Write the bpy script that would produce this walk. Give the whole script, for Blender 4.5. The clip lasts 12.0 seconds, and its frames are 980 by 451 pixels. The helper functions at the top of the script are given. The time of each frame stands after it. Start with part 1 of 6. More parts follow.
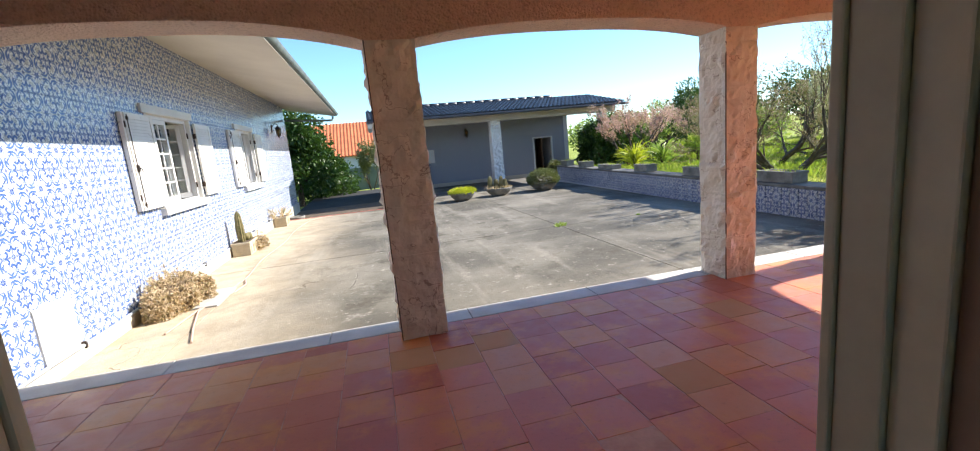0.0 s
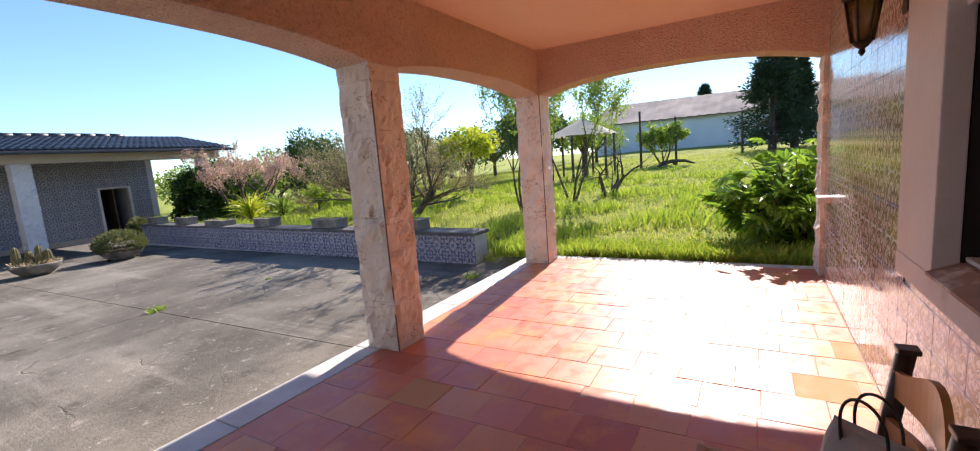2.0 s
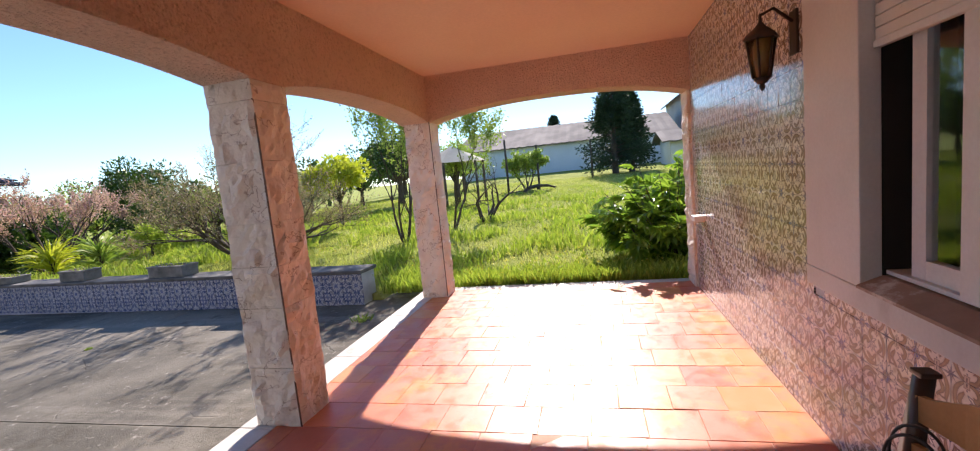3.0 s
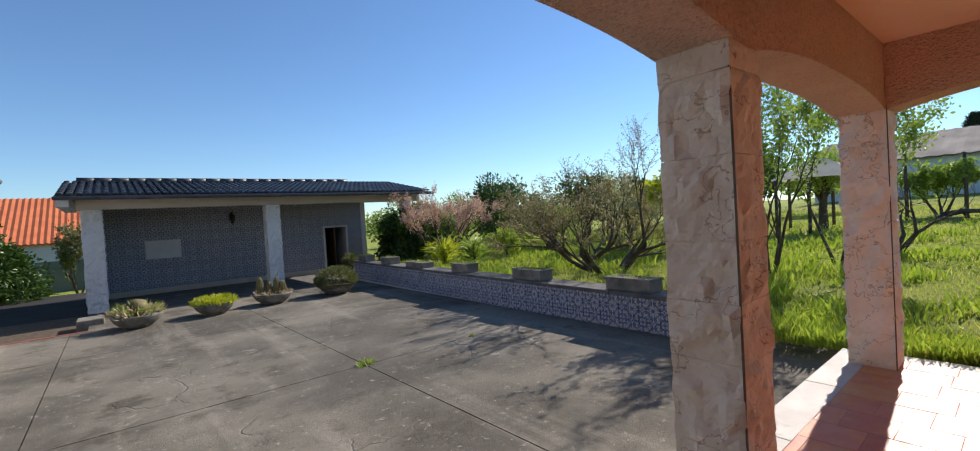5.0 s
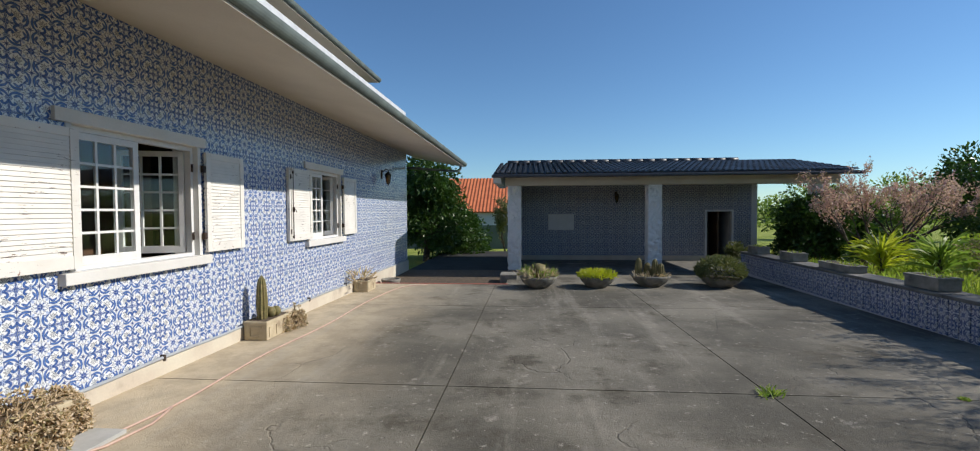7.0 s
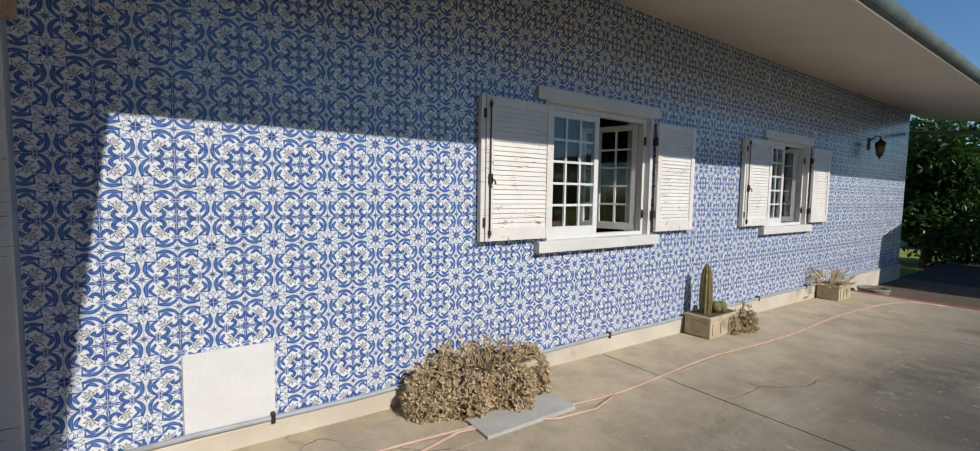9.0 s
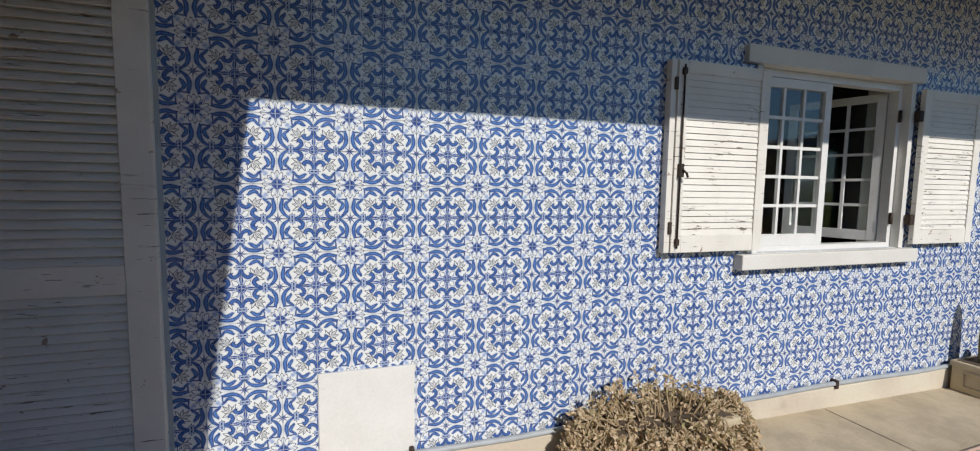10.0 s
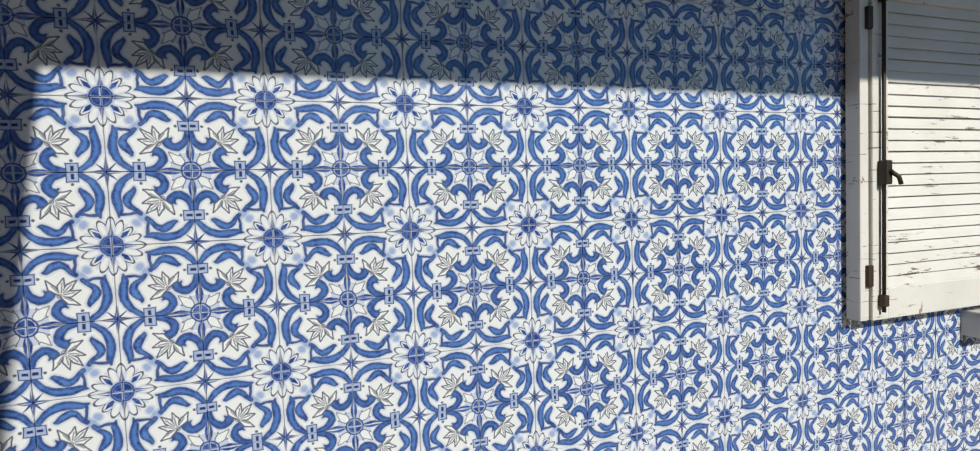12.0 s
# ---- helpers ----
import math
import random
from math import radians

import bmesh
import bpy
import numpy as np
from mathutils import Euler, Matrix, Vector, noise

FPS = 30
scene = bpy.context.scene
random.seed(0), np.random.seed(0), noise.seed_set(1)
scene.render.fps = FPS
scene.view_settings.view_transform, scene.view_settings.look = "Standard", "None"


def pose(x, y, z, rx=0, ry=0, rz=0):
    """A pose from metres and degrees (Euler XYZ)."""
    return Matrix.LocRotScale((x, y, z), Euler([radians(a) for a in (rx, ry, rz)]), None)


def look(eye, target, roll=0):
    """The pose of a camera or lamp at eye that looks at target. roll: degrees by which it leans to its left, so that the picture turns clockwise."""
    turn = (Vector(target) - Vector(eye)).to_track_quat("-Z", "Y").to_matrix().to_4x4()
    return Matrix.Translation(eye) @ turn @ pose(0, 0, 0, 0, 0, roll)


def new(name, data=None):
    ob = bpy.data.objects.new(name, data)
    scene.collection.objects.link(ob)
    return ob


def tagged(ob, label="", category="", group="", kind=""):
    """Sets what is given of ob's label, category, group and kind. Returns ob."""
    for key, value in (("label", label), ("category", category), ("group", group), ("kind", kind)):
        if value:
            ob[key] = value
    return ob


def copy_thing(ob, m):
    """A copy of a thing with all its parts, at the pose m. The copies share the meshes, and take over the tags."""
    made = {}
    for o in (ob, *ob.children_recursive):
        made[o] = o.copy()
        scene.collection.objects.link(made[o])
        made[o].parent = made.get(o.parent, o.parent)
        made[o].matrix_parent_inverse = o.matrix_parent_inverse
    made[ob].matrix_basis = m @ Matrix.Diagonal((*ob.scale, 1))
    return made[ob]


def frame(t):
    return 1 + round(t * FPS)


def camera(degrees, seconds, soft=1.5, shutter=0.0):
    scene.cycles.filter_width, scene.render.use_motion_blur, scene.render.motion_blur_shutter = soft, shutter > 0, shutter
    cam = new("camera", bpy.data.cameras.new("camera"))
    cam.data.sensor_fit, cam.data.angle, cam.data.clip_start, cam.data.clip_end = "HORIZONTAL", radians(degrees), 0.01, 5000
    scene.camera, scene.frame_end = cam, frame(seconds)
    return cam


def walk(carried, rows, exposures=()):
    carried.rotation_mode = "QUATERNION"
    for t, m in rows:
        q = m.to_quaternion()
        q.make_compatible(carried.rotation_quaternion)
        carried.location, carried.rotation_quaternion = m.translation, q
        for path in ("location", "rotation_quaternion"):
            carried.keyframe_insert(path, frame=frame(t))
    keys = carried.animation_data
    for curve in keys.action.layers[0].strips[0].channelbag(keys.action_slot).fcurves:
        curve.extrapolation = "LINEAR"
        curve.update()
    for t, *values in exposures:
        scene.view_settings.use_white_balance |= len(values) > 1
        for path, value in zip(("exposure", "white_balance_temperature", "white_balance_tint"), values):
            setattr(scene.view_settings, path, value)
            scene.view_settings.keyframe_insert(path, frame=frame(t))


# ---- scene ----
cam = camera(94.0, 12.0, soft=1.1)
PATH = [
    (0, (0.003, 0.062, 1.424), (0.463, 1.976, 1.069), -5.4),
    (0.5, (0.079, 0.36, 1.433), (0.79, 2.196, 1.081), -4.3),
    (1, (0.189, 0.68, 1.453), (1.338, 2.282, 1.117), -4.3),
    (1.5, (0.285, 0.857, 1.438), (1.742, 2.179, 1.081), -4.0),
    (2, (0.436, 1.058, 1.43), (2.145, 2.058, 1.145), -4.4),
    (2.5, (0.512, 1.258, 1.46), (2.413, 1.824, 1.202), -5.0),
    (2.7, (0.525, 1.344, 1.489), (2.464, 1.776, 1.255), -5.8),
    (4.3, (0.878, 2.345, 1.451), (2.594, 3.369, 1.37), -4.1),
    (4.5, (0.889, 2.413, 1.473), (2.522, 3.565, 1.394), -4.4),
    (5, (0.944, 2.632, 1.497), (2.222, 4.169, 1.456), -3.4),
    (5.5, (1.002, 2.886, 1.52), (1.929, 4.658, 1.497), -2.1),
    (6, (1.049, 3.158, 1.496), (1.8, 5.011, 1.479), -2.2),
    (6.5, (1.035, 3.396, 1.47), (1.431, 5.356, 1.424), -2.3),
    (7, (1.048, 3.609, 1.466), (0.88, 5.601, 1.404), -0.3),
    (7.5, (0.931, 3.825, 1.491), (0.289, 5.717, 1.398), 0.1),
    (7.7, (0.86, 3.909, 1.481), (0.062, 5.74, 1.387), 0.1),
    (9.3, (0.133, 4.426, 1.378), (-1.601, 5.412, 1.233), 0.7),
    (9.5, (-0.016, 4.454, 1.366), (-1.798, 5.351, 1.224), 0.5),
    (10, (-0.398, 4.519, 1.4), (-2.293, 5.132, 1.228), 0.9),
    (10.5, (-0.792, 4.527, 1.381), (-2.737, 4.962, 1.213), 1.8),
    (11, (-1.131, 4.507, 1.418), (-3.082, 4.923, 1.279), -0.0),
    (11.5, (-1.366, 4.606, 1.441), (-3.324, 5.003, 1.338), -2.2),
    (12, (-1.586, 4.763, 1.452), (-3.508, 5.307, 1.365), -2.2),
]
walk(cam, [(t, look(eye, target, roll)) for t, eye, target, roll in PATH],
     exposures=[(0.0, 1.45, 6450, 12), (0.6, 1.33, 6450, 14), (1.5, 1.15, 6650, 21), (2.7, 1.14, 6650, 21), (4.3, 0.78, 6700, 20), (5.0, 0.46, 6650, 15), (5.5, 0.36, 6550, 12),
                (6.5, 0.2, 6450, 10), (7.7, 0.06, 6400, 10), (9.3, -0.15, 6320, 11), (12.0, -0.12, 6350, 7)])

# ---- light ----
SUN_DIR = Vector((1.0, 0.095, 0.69)).normalized()
world = bpy.data.worlds.new("world")
scene.world = world
world.use_nodes = True
wn = world.node_tree.nodes
sky = wn.new("ShaderNodeTexSky")
sky.sky_type = "NISHITA"
sky.sun_disc = False
sky.sun_elevation = math.asin(SUN_DIR.z)
sky.sun_rotation = math.atan2(SUN_DIR.x, SUN_DIR.y)
sky.air_density, sky.dust_density, sky.ozone_density = 1.0, 0.0, 1.9
wn["Background"].inputs["Strength"].default_value = 0.098
tint = wn.new("ShaderNodeMix")
tint.data_type, tint.blend_type = "RGBA", "MULTIPLY"
tint.inputs[0].default_value = 1.0
tint.inputs[7].default_value = (0.69, 0.92, 1.11, 1)   # a clear, dry spring sky
world.node_tree.links.new(sky.outputs[0], tint.inputs[6])
world.node_tree.links.new(tint.outputs[2], wn["Background"].inputs["Color"])
sun_data = bpy.data.lights.new("sun", "SUN")
sun_data.energy, sun_data.angle, sun_data.color = 4.3, radians(0.55), (1.0, 0.94, 0.85)
sun = new("sun", sun_data)
sun.matrix_world = look((30, 3, 22), Vector((30, 3, 22)) - SUN_DIR)


# ---- node helpers ----
class Nodes:
    """Short way to wire a node tree."""

    def __init__(self, tree):
        self.t = tree

    def put(self, socket, value):
        if isinstance(value, bpy.types.NodeSocket):
            self.t.links.new(value, socket)
        elif isinstance(value, (tuple, list)) and len(value) == 3 and socket.type == "RGBA":
            socket.default_value = (*value, 1)
        else:
            socket.default_value = value

    def node(self, kind, out=0, op="", **inputs):
        n = self.t.nodes.new(kind)
        if op:
            n.operation = op
        for k, v in inputs.items():
            self.put(n.inputs[int(k[1:])] if k[0] == "i" and k[1:].isdigit() else n.inputs[k], v)
        return n.outputs[out]

    def m(self, op, a, b=0.0, c=0.0):
        return self.node("ShaderNodeMath", op=op, i0=a, i1=b, i2=c)

    def noise(self, vec, scale, detail=4.0, rough=0.55):
        return self.node("ShaderNodeTexNoise", Vector=vec, Scale=scale, Detail=detail, Roughness=rough)

    def ramp(self, fac, lo, hi, a=0.0, b=1.0):
        n = self.t.nodes.new("ShaderNodeMapRange")
        n.interpolation_type = "SMOOTHSTEP"
        for i, v in enumerate((fac, lo, hi, a, b)):
            self.put(n.inputs[i], v)
        return n.outputs[0]

    def mix(self, fac, a, b, blend="MIX"):
        n = self.t.nodes.new("ShaderNodeMix")
        n.data_type, n.blend_type = "RGBA", blend
        self.put(n.inputs[0], fac), self.put(n.inputs[6], a), self.put(n.inputs[7], b)
        return n.outputs[2]

    def pos(self):
        return self.node("ShaderNodeNewGeometry")

    def obj(self):
        return self.node("ShaderNodeTexCoord", 3)

    def rand(self):
        return self.node("ShaderNodeObjectInfo", 5)

    def island(self):
        return self.node("ShaderNodeNewGeometry", 8)

    def bump(self, height, strength, dist):
        return self.node("ShaderNodeBump", Strength=strength, Distance=dist, Height=height)


def blank(name):
    mt = bpy.data.materials.new(name)
    mt.use_nodes = True
    return mt, Nodes(mt.node_tree), mt.node_tree.nodes["Principled BSDF"]


def paint(name, a, b, scale=6.0, rough=0.6, grain=60.0, bump=0.2, depth=0.004, dirt=None, dirt_at=(0.55, 0.75), metal=0.0, local=False, spread=0.0, spec=0.5):
    """A surface that wavers between two colours, with fine relief, spots of dirt and a shade of its own for each piece."""
    mt, n, p = blank(name)
    vec = n.obj() if local else n.pos()
    big, fine = n.noise(vec, scale, 5), n.noise(vec, grain, 3)
    col = n.mix(n.ramp(big, 0.3, 0.7), a, b)
    col = n.mix(n.m("MULTIPLY", fine, 0.35), col, n.mix(1.0, col, (0.55, 0.55, 0.55), "MULTIPLY"))
    if dirt:
        col = n.mix(n.ramp(n.noise(vec, scale * 0.45, 8, 0.65), *dirt_at), col, dirt)
    if spread:
        r = n.rand()
        col = n.mix(1.0, col, n.node("ShaderNodeHueSaturation", Hue=0.5, Saturation=1.0, Value=n.m("MULTIPLY_ADD", r, 2 * spread, 1 - spread), Color=(0.9, 0.9, 0.9)), "MULTIPLY")
    n.put(p.inputs["Base Color"], col)
    n.put(p.inputs["Roughness"], n.m("MULTIPLY_ADD", big, 0.25, rough - 0.12))
    p.inputs["Metallic"].default_value = metal
    p.inputs["Specular IOR Level"].default_value = spec
    n.put(p.inputs["Normal"], n.bump(n.m("ADD", fine, n.m("MULTIPLY", big, 0.6)), bump, depth))
    return mt


# ---- mesh helpers ----
def box(bm, x0, x1, y0, y1, z0, z1, bevel=0.0):
    vs = [bm.verts.new((x, y, z)) for z in (z0, z1) for y in (y0, y1) for x in (x0, x1)]
    fs = [bm.faces.new([vs[i] for i in q]) for q in ((0, 2, 3, 1), (4, 5, 7, 6), (0, 1, 5, 4), (2, 6, 7, 3), (0, 4, 6, 2), (1, 3, 7, 5))]
    if bevel:
        es = list({e for f in fs for e in f.edges})
        bmesh.ops.bevel(bm, geom=es, offset=bevel, segments=2, profile=0.6, affect="EDGES")
    return bm


def boxes(*rows, bevel=0.0):
    bm = bmesh.new()
    for r in rows:
        box(bm, *r, bevel=bevel)
    return bm


def tube(bm, pts, radii, sides=8, cap=True):
    """A tapered round bar along points."""
    pts = [Vector(p) for p in pts]
    rings = []
    side = None
    for i, p in enumerate(pts):
        d = (pts[min(i + 1, len(pts) - 1)] - pts[max(i - 1, 0)]).normalized()
        if side is None:
            side = d.orthogonal().normalized()
        side = (side - d * side.dot(d)).normalized()
        up = d.cross(side)
        r = radii[i] if isinstance(radii, (list, tuple)) else radii
        rings.append([bm.verts.new(p + (side * math.cos(2 * math.pi * k / sides) + up * math.sin(2 * math.pi * k / sides)) * r) for k in range(sides)])
    for a, b in zip(rings, rings[1:]):
        for k in range(sides):
            f = bm.faces.new((a[k], a[(k + 1) % sides], b[(k + 1) % sides], b[k]))
            f.smooth = True
    if cap and sides > 2:
        bm.faces.new(rings[0][::-1])
        bm.faces.new(rings[-1])
    return bm


def lathe(bm, profile, sides=24, centre=(0, 0, 0)):
    """A turned body from (radius, height) pairs."""
    rings = []
    for r, z in profile:
        rings.append([bm.verts.new((centre[0] + r * math.cos(2 * math.pi * k / sides), centre[1] + r * math.sin(2 * math.pi * k / sides), centre[2] + z)) for k in range(sides)])
    for a, b in zip(rings, rings[1:]):
        for k in range(sides):
            bm.faces.new((a[k], a[(k + 1) % sides], b[(k + 1) % sides], b[k])).smooth = True
    bm.faces.new(rings[0][::-1])
    bm.faces.new(rings[-1])
    return bm


def mesh_of(name, bm, material):
    me = bpy.data.meshes.new(name)
    bm.normal_update()
    bm.to_mesh(me)
    bm.free()
    me.materials.append(material)
    return me


def part(name, bm, material, parent, label=""):
    ob = new(name, mesh_of(name, bm, material))
    ob.parent = parent
    return tagged(ob, label)


def solid(name, bm, material, label="", category="", kind="", group=""):
    return tagged(new(name, mesh_of(name, bm, material)), label, category, group, kind)


def holder(name, place, label, category, group="", kind=""):
    ob = new(name)
    ob.location = place
    return tagged(ob, label, category, group, kind)


# ---- materials ----
M_CONCRETE, n, p = blank("yard_concrete")
v = n.pos()
c = n.mix(n.ramp(n.noise(v, 0.42, 6, 0.62), 0.36, 0.62), (0.225, 0.205, 0.163), (0.108, 0.099, 0.079))
c = n.mix(n.ramp(n.noise(v, 1.3, 8, 0.72), 0.50, 0.66, 0, 0.85), c, (0.085, 0.075, 0.055))
c = n.mix(n.ramp(n.noise(v, 2.8, 7, 0.7), 0.60, 0.72, 0, 0.6), c, (0.42, 0.38, 0.32))
c = n.mix(n.ramp(n.noise(v, 13, 6, 0.72), 0.60, 0.68, 0, 0.6), c, (0.50, 0.46, 0.39))
c = n.mix(n.ramp(n.noise(v, 24, 6, 0.7), 0.60, 0.70, 0, 0.7), c, (0.05, 0.045, 0.04))
sx = n.node("ShaderNodeSeparateXYZ", Vector=v)
wx = n.m("ADD", sx, n.m("MULTIPLY", n.noise(v, 0.7, 5), 1.6))
c = n.mix(n.ramp(wx, -1.7, 0.6, 0.95, 0.0), c, n.mix(n.ramp(n.noise(v, 3, 7, 0.7), 0.35, 0.65), (0.57, 0.475, 0.335), (0.43, 0.355, 0.25)))
lane = n.node("ShaderNodeMapping", Vector=v, Rotation=(0.0, 0.0, 0.06), Scale=(1.9, 0.16, 1.0))
c = n.mix(n.m("MULTIPLY", n.ramp(n.noise(lane, 1.3, 5, 0.6), 0.55, 0.68), n.ramp(n.noise(v, 9, 5, 0.7), 0.3, 0.6, 0.08, 0.32)), c, (0.40, 0.365, 0.30))
bent = n.node("ShaderNodeVectorMath", op="ADD", i0=v, i1=n.node("ShaderNodeVectorMath", op="SCALE", i0=n.node("ShaderNodeTexNoise", 1, Vector=v, Scale=1.2, Detail=5.0), Scale=1.1))
vor = n.t.nodes.new("ShaderNodeTexVoronoi")
vor.feature = "DISTANCE_TO_EDGE"
n.put(vor.inputs["Vector"], bent)
vor.inputs["Scale"].default_value = 0.42
crack = n.m("MULTIPLY", n.ramp(vor.outputs[0], 0.0, 0.007, 1.0, 0.0), n.ramp(n.noise(v, 0.6, 3), 0.45, 0.6))
c = n.mix(n.m("MULTIPLY", crack, 0.28), c, (0.05, 0.04, 0.035))
n.put(p.inputs["Base Color"], c)
p.inputs["Roughness"].default_value = 0.92
p.inputs["Specular IOR Level"].default_value = 0.25
n.put(p.inputs["Normal"], n.bump(n.m("SUBTRACT", n.m("ADD", n.noise(v, 90, 4), n.m("MULTIPLY", n.noise(v, 12, 6, 0.7), 1.5)), n.m("MULTIPLY", crack, 1.5)), 0.6, 0.010))

M_STUCCO, n, p = blank("rough_salmon_stucco")
v = n.pos()
h = n.node("ShaderNodeTexVoronoi", Vector=v, Scale=55.0)
h2 = n.noise(v, 38, 5, 0.65)
c = n.mix(n.ramp(n.noise(v, 1.6, 5), 0.35, 0.65), (0.85, 0.63, 0.48), (0.78, 0.55, 0.41))
n.put(p.inputs["Base Color"], n.mix(n.ramp(h2, 0.35, 0.5, 0.5, 0.0), c, (0.54, 0.35, 0.25)))
p.inputs["Roughness"].default_value = 0.9
n.put(p.inputs["Normal"], n.bump(n.m("ADD", h2, n.m("MULTIPLY", h, 0.5)), 1.0, 0.035))

M_CEILING = paint("smooth_salmon_ceiling", (0.88, 0.66, 0.50), (0.85, 0.61, 0.46), 1.2, 0.85, 40, 0.1, 0.002)
M_SOFFIT = paint("cream_soffit_paint", (0.64, 0.57, 0.46), (0.57, 0.50, 0.40), 0.8, 0.7, 50, 0.1, 0.002, (0.45, 0.42, 0.36), (0.62, 0.8))
M_WHITE = paint("white_wall_paint", (0.80, 0.79, 0.75), (0.72, 0.70, 0.66), 1.0, 0.75, 40, 0.15, 0.002, (0.5, 0.47, 0.42), (0.62, 0.8))
M_SHUTTER, n, p = blank("old_white_shutter_paint")
v = n.pos()
c = n.mix(n.ramp(n.noise(v, 4, 5), 0.3, 0.7), (0.77, 0.74, 0.68), (0.70, 0.67, 0.61))
flat = n.node("ShaderNodeMapping", Vector=v, Scale=(8.0, 5.0, 70.0))
chip = n.m("MULTIPLY", n.ramp(n.noise(flat, 1.0, 5, 0.65), 0.62, 0.66), n.ramp(n.noise(v, 2.2, 3), 0.42, 0.55))
c = n.mix(n.m("MULTIPLY", chip, 0.9), c, (0.16, 0.11, 0.085))
c = n.mix(n.ramp(n.noise(v, 9, 6, 0.65), 0.655, 0.67), c, (0.36, 0.25, 0.20))
n.put(p.inputs["Base Color"], c)
p.inputs["Roughness"].default_value = 0.55
n.put(p.inputs["Normal"], n.bump(n.m("SUBTRACT", n.noise(v, 60, 4), n.m("MULTIPLY", chip, 1.5)), 0.3, 0.003))
M_SLAT, n, p = blank("flaking_white_slat_paint")
v = n.pos()
c = n.mix(n.ramp(n.noise(v, 4, 5), 0.3, 0.7), (0.78, 0.75, 0.69), (0.70, 0.67, 0.61))
thin = n.node("ShaderNodeMapping", Vector=v, Scale=(6.0, 7.0, 42.0))
flake = n.m("MULTIPLY", n.ramp(n.noise(thin, 1.0, 5, 0.7), 0.60, 0.625), n.ramp(n.noise(v, 2.6, 4), 0.46, 0.56))
n.put(p.inputs["Base Color"], n.mix(n.m("MULTIPLY", flake, 0.9), c, (0.17, 0.12, 0.09)))
p.inputs["Roughness"].default_value = 0.6
n.put(p.inputs["Normal"], n.bump(n.m("SUBTRACT", n.noise(v, 60, 4), n.m("MULTIPLY", flake, 1.5)), 0.3, 0.003))
M_FRAME = paint("white_window_paint", (0.80, 0.79, 0.77), (0.74, 0.73, 0.70), 4.0, 0.45, 60, 0.1, 0.001, (0.45, 0.40, 0.34), (0.68, 0.74))
M_TRIM = paint("white_stone_trim", (0.78, 0.76, 0.72), (0.70, 0.68, 0.63), 2.0, 0.6, 60, 0.2, 0.003, (0.48, 0.44, 0.38), (0.63, 0.75))
M_PLINTH = paint("cream_plinth", (0.66, 0.60, 0.48), (0.58, 0.50, 0.40), 2.0, 0.85, 50, 0.3, 0.004, (0.38, 0.32, 0.25), (0.58, 0.72))
M_KERB = paint("pale_limestone_kerb", (0.70, 0.68, 0.62), (0.58, 0.55, 0.50), 3.0, 0.7, 60, 0.25, 0.003, (0.36, 0.33, 0.28), (0.6, 0.72))
# near black that paints the shade of unlit rooms and gaps
M_SHADE = paint("painted_shade_black", (0.03, 0.025, 0.02), (0.02, 0.018, 0.015), 2.0, 0.9)
M_WOODDARK = paint("brown_inner_wood", (0.14, 0.075, 0.04), (0.09, 0.05, 0.028), 4.0, 0.5)
M_SLATE = paint("black_roof_tile", (0.060, 0.062, 0.070), (0.035, 0.036, 0.042), 3.0, 0.45, 60, 0.3, 0.004, (0.16, 0.15, 0.14), (0.62, 0.75))
M_GUTTER = paint("grey_green_gutter_metal", (0.17, 0.20, 0.18), (0.12, 0.14, 0.13), 3.0, 0.6, 40, 0.1, 0.001, spec=0.3)
M_ORANGE = paint("orange_clay_roof", (0.70, 0.20, 0.07), (0.58, 0.15, 0.055), 1.5, 0.8, 20, 0.2, 0.01)
M_COPING = paint("weathered_slab", (0.20, 0.19, 0.17), (0.12, 0.115, 0.105), 3.0, 0.9, 40, 0.4, 0.006, (0.34, 0.32, 0.28), (0.6, 0.68))
M_TROUGH = paint("mossy_concrete", (0.30, 0.28, 0.24), (0.18, 0.17, 0.14), 6.0, 0.95, 50, 0.6, 0.01, (0.10, 0.10, 0.08), (0.56, 0.68), local=True)
M_SHEDROOF = paint("grey_fibre_cement", (0.17, 0.155, 0.14), (0.12, 0.11, 0.10), 0.6, 0.9, 10, 0.2, 0.01)
M_SOIL = paint("dry_soil", (0.14, 0.10, 0.065), (0.08, 0.06, 0.04), 12.0, 1.0, 60, 0.8, 0.01)
M_BARK = paint("grey_brown_bark", (0.12, 0.09, 0.07), (0.065, 0.05, 0.04), 9.0, 0.95, 60, 0.7, 0.01, (0.27, 0.26, 0.22), (0.58, 0.68))

